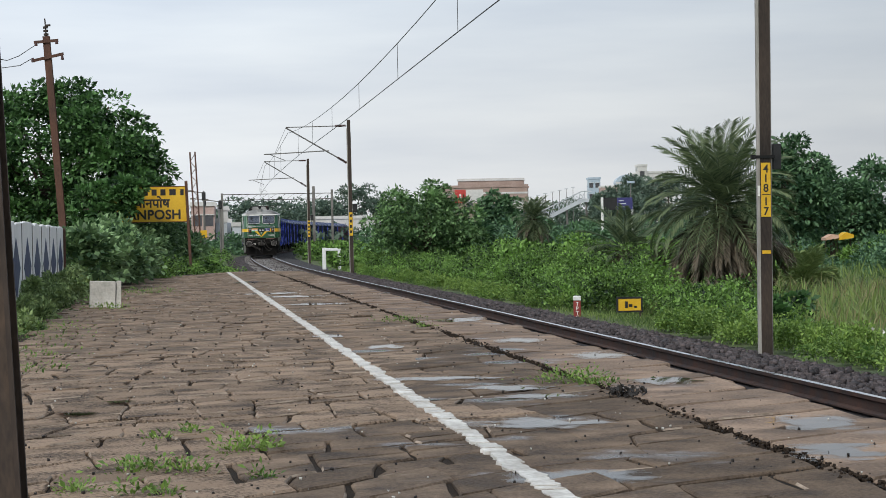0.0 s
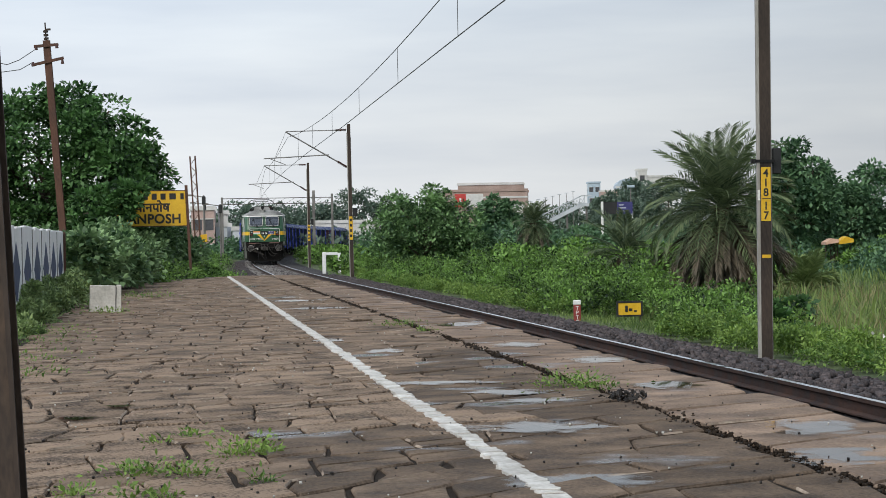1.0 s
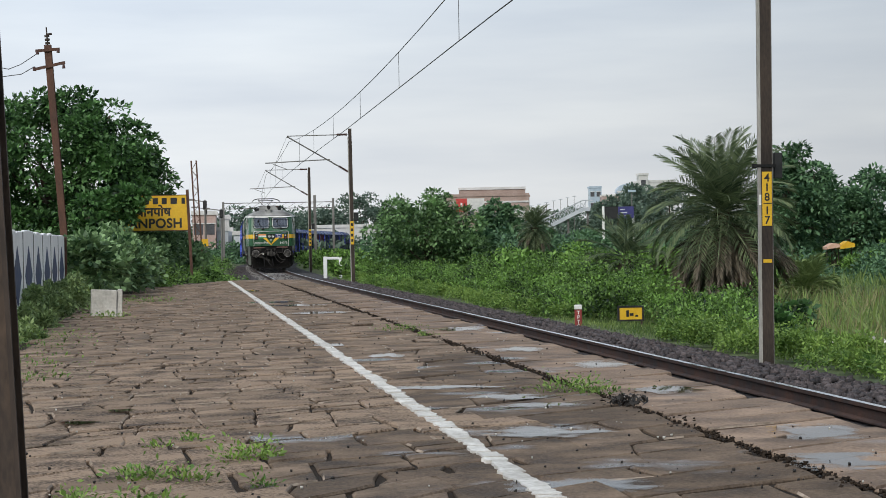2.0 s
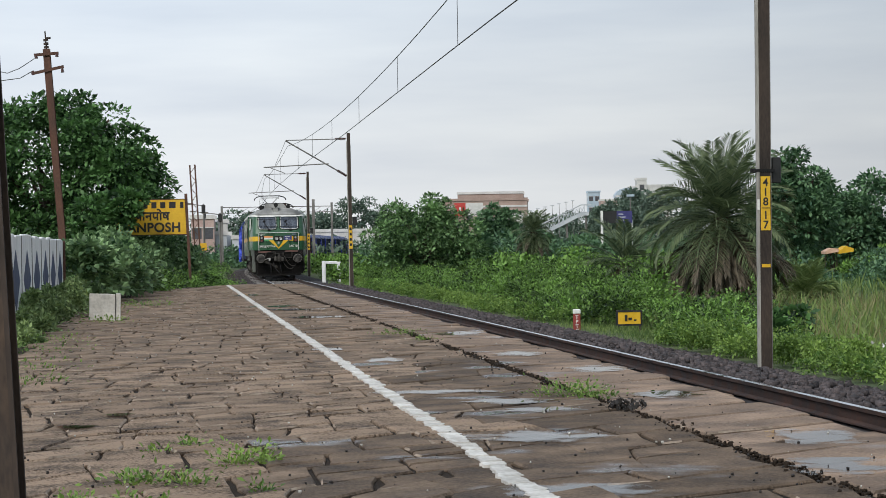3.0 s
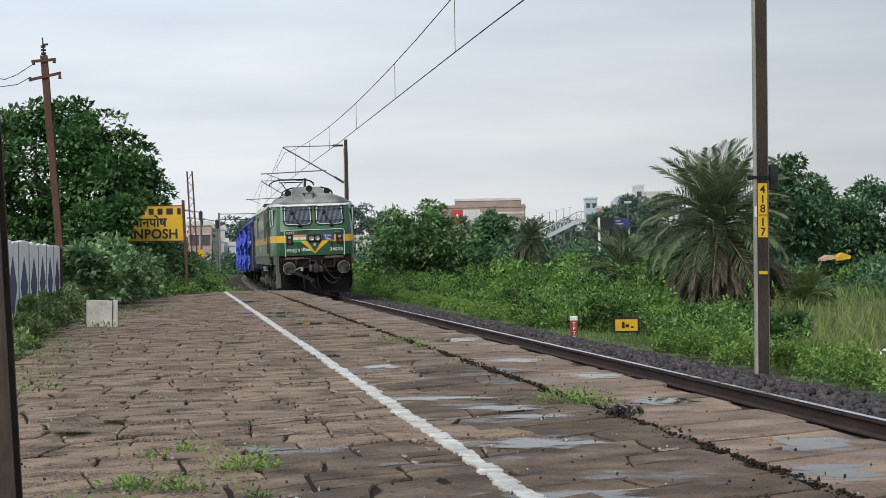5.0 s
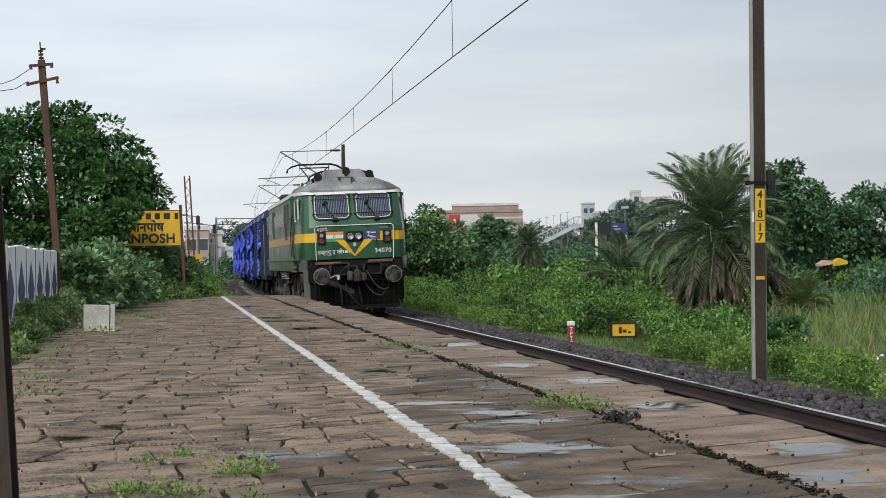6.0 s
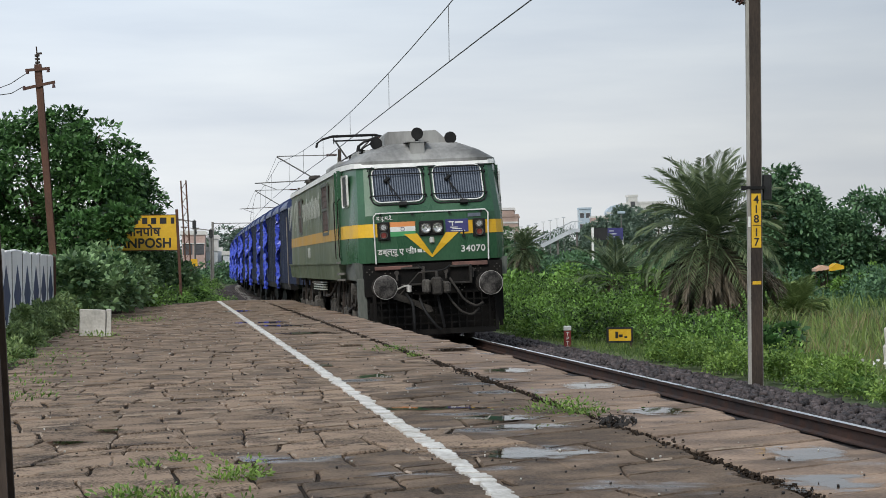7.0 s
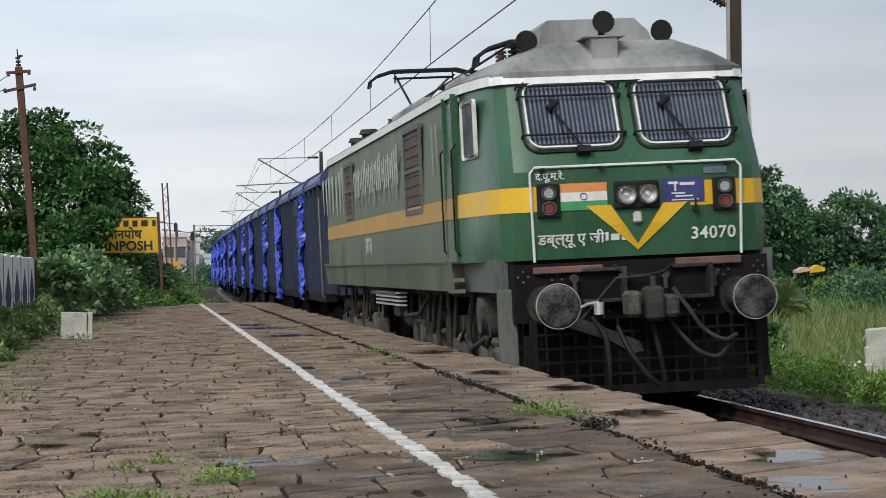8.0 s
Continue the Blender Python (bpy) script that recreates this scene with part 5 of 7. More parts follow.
# leaning steel pole with cross arms
pole = thing("telegraph_pole", "rusty steel pole with two cross arms, leaning", "pole", pose(-10.50, 60, -0.3, 0, -3.9, 0))
bm = bmesh.new()
box(bm, -0.095, -0.07, 0, 0.095, -0.05, 7.0)
box(bm, -0.095, 0.05, 0, 0.095, 0.07, 7.0)
box(bm, -0.02, -0.05, 0, 0.02, 0.05, 7.0)
part("shaft", bm, RUST, pole)
for z, w, t in ((6.85, 0.34, 0.0), (6.40, 0.46, -8.0)):
    bm = bmesh.new()
    box(bm, -w, -0.12, -0.04, w, -0.07, 0.04, Matrix.Translation((0, 0, z)) @ Matrix.Rotation(radians(t), 4, "Y"))
    part("cross_arm", bm, RUST, pole)
    for x in (-w + 0.05, w - 0.05):
        bm = bmesh.new()
        rod(bm, (x, -0.095, z - 0.10), (x, -0.095, z + 0.02), 0.05, 0.03, 8)
        part("insulator", bm, INSULATOR, pole)
bm = bmesh.new()
rod(bm, (0, 0, 7.0), (0, 0, 7.5), 0.02, n=6)
for k in range(3):
    rod(bm, (0, 0, 7.02 + 0.1 * k), (0, 0, 7.08 + 0.1 * k), 0.07, n=8)
rod(bm, (0, 0, 7.3), (0.14, 0, 7.3), 0.03, n=6)
part("top_fitting", bm, STEEL_DARK, pole)
bm = bmesh.new()
pipe(bm, [(-0.34, -0.1, 6.75), (-0.8, 0, 6.52), (-1.15, 0, 6.42), (-1.6, 0, 6.55), (-6, 0, 7.6)], 0.012, 5)
part("slack_wire", bm, WIRE, pole)
bm = bmesh.new()
pipe(bm, [(-0.44, -0.1, 6.40), (-0.8, 0, 6.25), (-1.4, 0, 6.22), (-6, 0, 7.3)], 0.012, 5)
part("slack_wire", bm, WIRE, pole)

# name board
sign = thing("station_name_board", "yellow station name board with black lettering, half hidden by leaves", "name board", pose(-8.55, 63, 0, 0, 0, 2))
bm = bmesh.new()
box(bm, -1.06, -0.03, 1.47, 1.06, 0.03, 2.50, bevel=0.01)
board = part("board", bm, YELLOW, sign, "yellow enamel board")
bm = bmesh.new()
for a in ((-1.07, -0.035, 1.455, 1.07, 0.035, 1.475), (-1.07, -0.035, 2.495, 1.07, 0.035, 2.515)):
    box(bm, *a)
part("board_edge", bm, RUST, board)
for x in (-1.0, 1.14):
    bm = bmesh.new()
    box(bm, x - 0.04, -0.03, -0.15, x + 0.04, 0.05, 2.62, Matrix.Rotation(radians(-2.2 if x > 0 else 0), 4, "Y") if x > 0 else None)
    part("board_post", bm, RUST, sign)
lettering("name_line", "PANPOSH", 0.38, BLACK, Matrix.Translation((0, -0.034, 1.555)), board, centre=True, spread=1.06, bold=0.03)
lettering("name_line", "पानपोष", 0.36, BLACK, Matrix.Translation((0.05, -0.034, 1.90)), board, centre=True, bold=0.03)
for x0, w in ((-0.55, 0.2), (-0.28, 0.22), (0.0, 0.2), (0.26, 0.2), (0.52, 0.24), (0.84, 0.15)):
    bm = bmesh.new()
    box(bm, x0 + 0.03, -0.036, 2.245, x0 + w - 0.02, -0.0305, 2.425, bevel=0.002)
    part("name_bar", bm, BLACK, board)

# concrete block
blk = thing("concrete_block", "chipped whitewashed concrete block on the platform", "block", pose(-4.78, 30.2, 0.0, 0, 1.5, 8))
bm = bmesh.new()
box(bm, -0.20, -0.16, -0.04, 0.16, 0.16, 0.36, bevel=0.008)
bmesh.ops.subdivide_edges(bm, edges=bm.edges[:], cuts=2, use_grid_fill=True)
for v in bm.verts:
    v.co += Vector((noise.noise(v.co * 9) * 0.02, noise.noise(v.co * 8 + Vector((5, 0, 0))) * 0.02, noise.noise(v.co * 7) * 0.02))
part("block", bm, CONCRETE, blk)
bm = bmesh.new()
box(bm, 0.165, -0.13, -0.04, 0.235, 0.15, 0.37, bevel=0.006)
part("back_slab", bm, CONCRETE, blk)

# painted fence: white panels with navy diamonds
FENCE_NAVY = material("navy_fence_paint", (0.02, 0.035, 0.09), (0.05, 0.07, 0.15), 0.7, 0, 6, 40, 0.1, 0.003)
FENCE_WHITE = material("weathered_white_fence", (0.74, 0.74, 0.74), (0.90, 0.90, 0.89), 0.7, 0, 3, 30, 0.15, 0.004, streak=4)
fence = thing("painted_fence", "white concrete fence with navy diamond pattern, weedy foot", "fence", beside(9.9, -7.12))
for k in range(8):  # panels run back along the platform from the end post
    y1 = -2.08 * k
    y0 = y1 - 2.05
    top = 1.20 + 0.03 * noise.noise((k * 0.9, 0, 0))
    bm = bmesh.new()
    for j in range(5):
        e = y0 + 2.05 * j / 5
        box(bm, -0.03, e + 0.006, -0.15, 0.03, e + 0.404, top + 0.035 * noise.noise((j * 1.7, k * 2.3, 1)), bevel=0.012)
    pk = part("fence_panel", bm, FENCE_WHITE, fence)
    bm = bmesh.new()
    cy, cz = (y0 + y1) / 2 + 0.08 * noise.noise((k * 1.3, 4, 0)), 0.585
    prism(bm, [(cy, cz - 0.41), (cy + 0.34, cz - 0.20), (cy + 0.70, cz), (cy + 0.33, cz + 0.21), (cy, cz + 0.41), (cy - 0.34, cz + 0.20), (cy - 0.71, cz), (cy - 0.35, cz - 0.21)], 0.031, 0.036, "x")
    part("diamond", bm, FENCE_NAVY, pk)
    bm = bmesh.new()
    box(bm, -0.05, y0 - 0.035, -0.15, 0.038, y0 + 0.005, top - 0.02, bevel=0.006)
    part("panel_post", bm, STEEL_GALV, fence)
bm = bmesh.new()
box(bm, -0.07, 0.02, -0.15, 0.07, 0.13, 1.18, bevel=0.012)
part("end_post", bm, RUST, fence, "rust-stained end post")
bm = bmesh.new()
box(bm, -0.05, 0.135, -0.15, 0.06, 0.20, 1.15, bevel=0.012)
part("end_stone", bm, CONCRETE, fence)

# trackside marker, yellow cabinet, white frame, leaning slab
RED_MARK = material("red_marker_paint", (0.20, 0.03, 0.025), (0.34, 0.06, 0.05), 0.7, 0, 6, 40, 0.1, 0.003)
mk = thing("marker_post", "short red and white trackside marker post", "marker post", pose(2.79, 45, -0.95))
bm = bmesh.new()
box(bm, -0.075, -0.06, 0, 0.075, 0.06, 0.46, bevel=0.012)
part("shaft", bm, RED_MARK, mk)
bm = bmesh.new()
box(bm, -0.08, -0.065, 0.46, 0.08, 0.065, 0.56, bevel=0.012)
part("cap", bm, WHITE_TRIM, mk, "white painted top")
for k, ch in enumerate("TPTC"):
    lettering("letter", ch, 0.105, WHITE_TRIM, Matrix.Translation((0, -0.063, 0.36 - 0.095 * k)), mk, centre=True)
cab = thing("trackside_sign", "small yellow sign in a black frame among weeds", "sign", pose(4.06, 47, -1.15, 0, 0, 6))
bm = bmesh.new()
box(bm, -0.25, -0.02, 0.36, 0.25, 0.02, 0.62)
part("sign_face", bm, YELLOW, cab)
for a in ((-0.29, -0.03, 0.32, -0.25, 0.03, 0.66), (0.25, -0.03, 0.32, 0.29, 0.03, 0.66), (-0.25, -0.03, 0.62, 0.25, 0.03, 0.66), (-0.25, -0.03, 0.32, 0.25, 0.03, 0.36)):
    bm = bmesh.new()
    box(bm, *a)
    part("frame", bm, BLACK, cab)
for x0, z0, x1, z1 in ((-0.10, 0.42, -0.04, 0.56), (-0.02, 0.44, 0.06, 0.50), (0.10, 0.42, 0.16, 0.46)):
    bm = bmesh.new()
    box(bm, x0, -0.025, z0, x1, -0.021, z1)
    part("writing_bar", bm, BLACK, cab)
for x in (-0.24, 0.24):
    bm = bmesh.new()
    box(bm, x - 0.02, -0.02, -0.1, x + 0.02, 0.02, 0.33)
    part("leg", bm, STEEL_DARK, cab)
wf = thing("white_frame", "white painted concrete trackside frame in shrubs", "frame", pose(-5.4, 104, -0.62))
for a in ((-0.45, -0.1, 0, -0.27, 0.1, 1.05), (0.30, -0.1, 0, 0.45, 0.1, 1.0), (-0.27, -0.09, 0.9, 0.30, 0.09, 1.03)):
    bm = bmesh.new()
    box(bm, *a, bevel=0.015)
    part("frame_bar", bm, FENCE_WHITE, wf)
sl = thing("leaning_slab", "weathered pale concrete slab on end", "slab", pose(7.1, 32, -1.05, 4, -5, -15))
bm = bmesh.new()
box(bm, -0.30, -0.06, 0, 0.35, 0.06, 0.98, bevel=0.02)
part("slab", bm, CONCRETE, sl)
bm = bmesh.new()
box(bm, -0.34, -0.08, -0.1, -0.24, 0.08, 0.72, bevel=0.02)
part("stub", bm, CONCRETE, sl)

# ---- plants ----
# the near-black end paints the shaded gaps inside the shrubs
LEAF_BUSH = leaf_material("fresh_shrub_leaves_and_shade", (0.004, 0.022, 0.004), (0.25, 0.45, 0.09), 0.75, 0.22)
LEAF_WEED = leaf_material("feathery_weed_leaves", (0.08, 0.14, 0.045), (0.38, 0.50, 0.20), 1.5)
# distance haze is mixed into this leaf colour
LEAF_EDGE = leaf_material("haze_tinted_green_leaves", (0.028, 0.08, 0.04), (0.15, 0.28, 0.125), 0.6, 0.15)
LEAF_MID = leaf_material("mid_green_leaves", (0.014, 0.048, 0.016), (0.25, 0.43, 0.16), 0.8, 0.2)
LEAF_LOW = leaf_material("weed_leaves", (0.06, 0.14, 0.025), (0.28, 0.42, 0.09), 0.7)
# dark end stands for shade in the hollows of the crown
LEAF_TREE = leaf_material("tree_leaves_and_shade", (0.006, 0.032, 0.008), (0.145, 0.31, 0.09), 1.2, 0.2)
# paler and greyer: the haze over far trees is painted into the leaves
LEAF_HAZE = leaf_material("haze_paled_leaves", (0.075, 0.125, 0.095), (0.17, 0.235, 0.165), 0.1, 0.15)
LEAF_BROAD = leaf_material("broad_pale_leaves", (0.024, 0.07, 0.022), (0.31, 0.47, 0.21), 1.3)
LEAF_PALM = leaf_material("palm_leaflets", (0.045, 0.078, 0.04), (0.21, 0.265, 0.13), 0.8, 0.2)
LEAF_DEAD = leaf_material("dead_palm_leaflets", (0.035, 0.03, 0.02), (0.19, 0.155, 0.105), 2.0, 0.1)
LEAF_RUST = leaf_material("rust_brown_fronds", (0.09, 0.052, 0.04), (0.20, 0.125, 0.095), 0.8, 0.1)
BLADE = leaf_material("grass_blades", (0.055, 0.11, 0.024), (0.26, 0.35, 0.095), 0.35)
BLADE_PALE = leaf_material("pale_grass_blades", (0.10, 0.16, 0.05), (0.30, 0.38, 0.14), 0.25)
BLADE_DRY = leaf_material("dry_grass_blades", (0.13, 0.13, 0.05), (0.33, 0.31, 0.14), 0.4)
PETAL = material("white_petals", (0.70, 0.68, 0.64), (0.85, 0.84, 0.80), 0.7, 0, 5, 20, 0)
BARK = material("brown_bark", (0.04, 0.03, 0.022), (0.12, 0.09, 0.065), 0.9, 0, 5, 30, 0.8, 0.02, streak=4)
NPR = np.random.default_rng(5)


def clump(rng, c, r, n, size, ratio=0.5, droop=0.25, low=-0.3):
    """Leaves round a centre, thick at the skin, leaning outwards."""
    d = rng.normal(0, 1, (n, 3))
    d /= np.linalg.norm(d, axis=1, keepdims=True)
    d[:, 2] = np.where(d[:, 2] < low, -d[:, 2], d[:, 2])
    q = rng.uniform(0.45, 1.05, (n, 1)) ** 0.6
    return leaves(rng, np.asarray(c) + d * q * np.asarray(r), d, np.full(n, size), ratio, droop)


def ground_at(x, y):
    """Height of the open ground."""
    p = Vector((x, y)) - TRACK_O
    s, side = p.dot(TRACK_D), p.dot(TRACK_N)
    a = side - bend(s)
    for (a0, z0), (a1, z1) in zip(SIDES, SIDES[1:]):
        if a0 <= a <= a1:
            return z0 + (z1 - z0) * (a - a0) / (a1 - a0) + rough(s, a)
    return -1.0


def foliage(name, lists, mat, label, category, kind="stuff", parent=None):
    v, f = join_arrays(lists)
    ob = new(name, fast_mesh(name, v, f, mat))
    ob.parent = parent
    return tagged(ob, label, category, kind=kind)


def shrubs(name, spots, leaf, per, mat, label, ratio=0.5, seed=3):
    """spots: x, y, radius, height."""
    rng = np.random.default_rng(seed)
    out = []
    for x, y, r, h in spots:
        g = ground_at(x, y)
        k = max(3, int(6.5 * r * r + 2))
        for _ in range(k):
            a, q = rng.uniform(0, 6.28), r * math.sqrt(rng.uniform(0, 1)) * 0.8
            hh = h * rng.uniform(0.75, 1.08) * math.sqrt(max(0.1, 1 - 0.8 * (q / r) ** 2))
            cx, cy = x + q * math.cos(a), y + q * math.sin(a)
            rr = rng.uniform(0.28, 0.5) * min(r, 1.1)
            out.append(clump(rng, (cx, cy, g + hh - rr * 0.6), (rr, rr, rr * 0.9), per, leaf, ratio))
            out.append(clump(rng, (cx, cy, g + hh * 0.45), (rr * 1.1, rr * 1.1, hh * 0.5), per // 2, leaf, ratio))
    return foliage(name, out, mat, label, "shrubs")


rnd = random.Random(21)
# dense shrubs between the line and the open land
spots = []
for k in range(290):
    s = rnd.uniform(4, 108)
    near = max(0, min(1, (s - 4) / 30))
    side = rnd.uniform(3.9, 4.6 + 6.5 * near) if rnd.random() < 0.85 else rnd.uniform(4, 13)
    p = along(s, side)
    reach = rnd.uniform(0.55, 1.3)
    if any(abs(p.x / p.y - q) < (reach + 0.2) / p.y and p.y < far + reach for q, far in ((0.062, 45.2), (0.0864, 47.2))):
        continue
    if p.y > 47 and p.x / p.y > 0.158 and rnd.random() < 0.88:
        continue
    swell = 0.5 + 0.5 * noise.noise((p.x * 0.22, p.y * 0.10, 3.3))
    h = (0.52 + (0.12 + 0.28 * swell) * (side - 3.6)) * rnd.uniform(0.55, 1.35)
    view = p.x / p.y
    lim = 2.02 - p.y * (0.0225 if 0.09 < view < 0.165 else (0.018 if view >= 0.165 else 0.0085))
    spots.append((p.x, p.y, reach, max(0.4, min(h * rnd.uniform(0.75, 1.5), lim * rnd.uniform(0.6, 1.1)))))
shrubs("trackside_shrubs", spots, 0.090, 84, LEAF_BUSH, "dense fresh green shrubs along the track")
spots = []
for k in range(380):
    s = rnd.uniform(-8, 100)
    p = along(s, 3.3 + abs(rnd.gauss(0, 0.45)))
    if 36 < p.y < 48 and (0.052 < p.x / p.y < 0.072 or 0.072 < p.x / p.y < 0.102):
        continue
    spots.append((p.x, p.y, rnd.uniform(0.25, 0.5), rnd.uniform(0.2, 0.5)))
for k in range(26):
    p = along(rnd.uniform(-3, 6), rnd.uniform(3.3, 4.6))
    spots.append((p.x, p.y, rnd.uniform(0.25, 0.5), rnd.uniform(0.3, 0.6)))
shrubs("low_weeds", spots, 0.062, 70, LEAF_LOW, "low leafy weeds at the edge of the ballast", seed=4)
spots = []
for k in range(150):
    s = rnd.uniform(100, 300)
    p = along(s, rnd.uniform(3.8, 10))
    spots.append((p.x, p.y, rnd.uniform(0.8, 1.5), rnd.uniform(0.7, 1.6)))
spots += [(-4.75, 103.0, 0.5, 0.9), (-5.05, 102.6, 0.4, 0.85)]
for k in range(230):
    y = rnd.uniform(75, 240)
    x = rnd.uniform(-0.01, 0.22) * y + 2
    if x > 0.15 * y and y < 115:
        continue
    spots.append((x, y, rnd.uniform(1.0, 2.2), rnd.uniform(0.8, 2.0) * (0.7 + y / 400)))
shrubs("far_shrubs", spots, 0.24, 30, LEAF_BUSH, "shrubs receding across the open land", seed=6)
# dark leafy bush right beside the near mast, and a bush by the far one
shrubs("dark_bush", [(6.9, 42, 0.7, 1.0), (6.3, 43, 0.5, 0.8), (5.6, 36, 0.4, 0.6)], 0.16, 90, LEAF_TREE, "dark broad-leaved bush beside the mast", 0.7, 8)

# left side: shrubs behind the platform's end, broad leaves by the fence, weeds along the border
spots = []
for k in range(130):
    s = rnd.uniform(20, 62)
    side = min(-2.9, border(min(s, 34)) - rnd.uniform(0.2, 2.2)) if s < 40 else -rnd.uniform(3.0, 7)
    p = along(s, side)
    spots.append((p.x, p.y, rnd.uniform(0.4, 0.8), rnd.uniform(0.35, 0.85)))
for k in range(60):
    s = rnd.uniform(62, 130)
    p = along(s, -rnd.uniform(3.3, 10))
    spots.append((p.x, p.y, rnd.uniform(0.7, 1.3), rnd.uniform(0.6, 1.3)))
shrubs("border_shrubs", spots, 0.085, 70, LEAF_BUSH, "bright green shrubs behind the platform", seed=9)
spots = [(-6.3 - 0.8 * rnd.random() - 0.05 * k, 40.5 + 0.55 * k + rnd.uniform(-1, 1), rnd.uniform(0.5, 0.8), rnd.uniform(0.8, 1.35)) for k in range(26)]
spots += [(rnd.uniform(-13, -8), rnd.uniform(46, 62), 0.9, rnd.uniform(1.0, 1.7)) for k in range(30)]
spots += [(rnd.uniform(-12, -8.2), rnd.uniform(64, 70), 0.9, rnd.uniform(1.5, 2.1)) for k in range(16)]
shrubs("broad_leaved_weeds", spots, 0.15, 80, LEAF_BROAD, "tall weeds with broad pale leaves", 0.66, 10)
spots = []
for k in range(46):
    p = along(rnd.uniform(-8, 6), -6.85 + rnd.gauss(0, 0.14))
    spots.append((p.x, p.y, 0.3, rnd.uniform(0.22, 0.5) + (0.22 if 28 < p.y < 34 else 0)))
shrubs("fence_weeds", spots, 0.075, 95, LEAF_WEED, "weeds at the foot of the fence", 0.4, 12)


def grass(name, rng, xy, z, h, mat, label, ratio=0.05, width=None):
    n = len(xy)
    c = np.c_[xy, z]
    up = rng.normal(0, 0.35, (n, 3))
    up[:, 2] = 1.6
    v, f = leaves(rng, c, up, h, ratio, 0.0, 0.1)
    ob = new(name, fast_mesh(name, v, f, mat))
    return tagged(ob, label, "grass", kind="stuff")


def scatter(n, s0, s1, a0, a1, seed):
    rg = random.Random(seed)
    pts = []
    for _ in range(n):
        s, a = rg.uniform(s0, s1), rg.uniform(a0, a1)
        p = along(s, a)
        pts.append((p.x, p.y, ground_at(p.x, p.y)))
    return np.array(pts)


P = scatter(26000, -8, 40, 3.5, 16, 31)
P = P[~((P[:, 1] > 40) & (P[:, 1] < 50) & (P[:, 0] < 5.0))]
grass("meadow_grass", NPR, P[:, :2], P[:, 2] - 0.02, NPR.uniform(0.18, 0.5, len(P)), BLADE, "tall green meadow grass", 0.05)
P = scatter(7000, 7, 22, 3.25, 6.2, 37)
grass("verge_grass", NPR, P[:, :2], P[:, 2] - 0.02, NPR.uniform(0.05, 0.17, len(P)), BLADE, "short fresh grass on the verge", 0.09)
P = scatter(16000, 10, 90, 6, 34, 32)
grass("tall_grass", NPR, P[:, :2], P[:, 2] - 0.02, NPR.uniform(0.3, 0.75, len(P)), BLADE, "tall rank grass on open land", 0.07)
P = scatter(17000, 12, 80, 8, 24, 36)
P = P[P[:, 0] / P[:, 1] > 0.14]
grass("meadow_stand", NPR, P[:, :2], P[:, 2] - 0.02, NPR.uniform(0.22, 0.6, len(P)), BLADE_PALE, "pale green standing meadow grass", 0.045)
P = scatter(7000, 2, 50, 6.5, 22, 33)
grass("dry_grass", NPR, P[:, :2], P[:, 2] - 0.02, NPR.uniform(0.3, 0.8, len(P)), BLADE_DRY, "pale seeding grass stalks", 0.035)
P = scatter(15000, -20, 30, -9.0, -6.6, 34)
grass("border_grass", NPR, P[:, :2], P[:, 2] - 0.0, NPR.uniform(0.06, 0.28, len(P)), BLADE, "grass along the platform border", 0.07)
P = scatter(900, -10, 6, 4.0, 9.5, 35)
sel = P[NPR.uniform(0, 1, len(P)) < 0.5]
v, f = leaves(NPR, sel + np.array([0, 0, 0.3]) + NPR.uniform(-0.15, 0.15, (len(sel), 3)), NPR.normal(0, 1, (len(sel), 3)), np.full(len(sel), 0.055), 0.9, 0, 0.9)
tagged(new("white_flowers", fast_mesh("white_flowers", v, f, PETAL)), "small white wild flowers in the grass", "flowers", kind="stuff")


def limb(bm, a, b, r0, r1, n=7):
    a, b = Vector(a), Vector(b)
    mid = a.lerp(b, 0.5) + Vector((rnd.uniform(-0.1, 0.1), rnd.uniform(-0.1, 0.1), 0.06)) * (b - a).length
    rod(bm, a, mid, r0, (r0 + r1) / 2, n)
    rod(bm, mid, b, (r0 + r1) / 2, r1, n)


def tree(name, base, blobs, leaf, per, mat, label, trunk_r=0.18, fork=0.35, ratio=0.5, seed=1, category="tree"):
    """blobs: centres and radii of the leaf clumps, in metres from the base."""
    t = thing(name, label, category, Matrix.Translation(base))
    rng = np.random.default_rng(seed)
    top = max(b[2] for b in blobs)
    bm = bmesh.new()
    f0 = Vector((0, 0, top * fork))
    rod(bm, (0, 0, -0.4), f0, trunk_r, trunk_r * 0.75, 10)
    part("trunk", bm, BARK, t)
    for b in blobs[:: max(1, len(blobs) // 14)]:
        bm = bmesh.new()
        limb(bm, f0, b[:3], trunk_r * 0.5, trunk_r * 0.12)
        part("limb", bm, BARK, t)
    out = [clump(rng, b[:3], (b[3], b[3], b[3] * 0.75), per, leaf, ratio, 0.3, -0.6) for b in blobs]
    v, f = join_arrays(out)
    cr = new("crown", fast_mesh("crown", v, f, mat))
    cr.parent = t
    return t


def blob_cloud(seed, n, rx, ry, z0, z1, r0, r1, skew=0.0):
    """Clump centres spread over an uneven crown, most of them near its skin."""
    rg, out = random.Random(seed), []
    while len(out) < n:
        x, y, z = rg.uniform(-1, 1), rg.uniform(-1, 1), rg.uniform(-1, 1)
        q = x * x + y * y + z * z
        if 0.25 < q < 1:
            out.append((x * rx + skew * (z + 1), y * ry, (z0 + z1) / 2 + z * (z1 - z0) / 2, rg.uniform(r0, r1)))
    return out


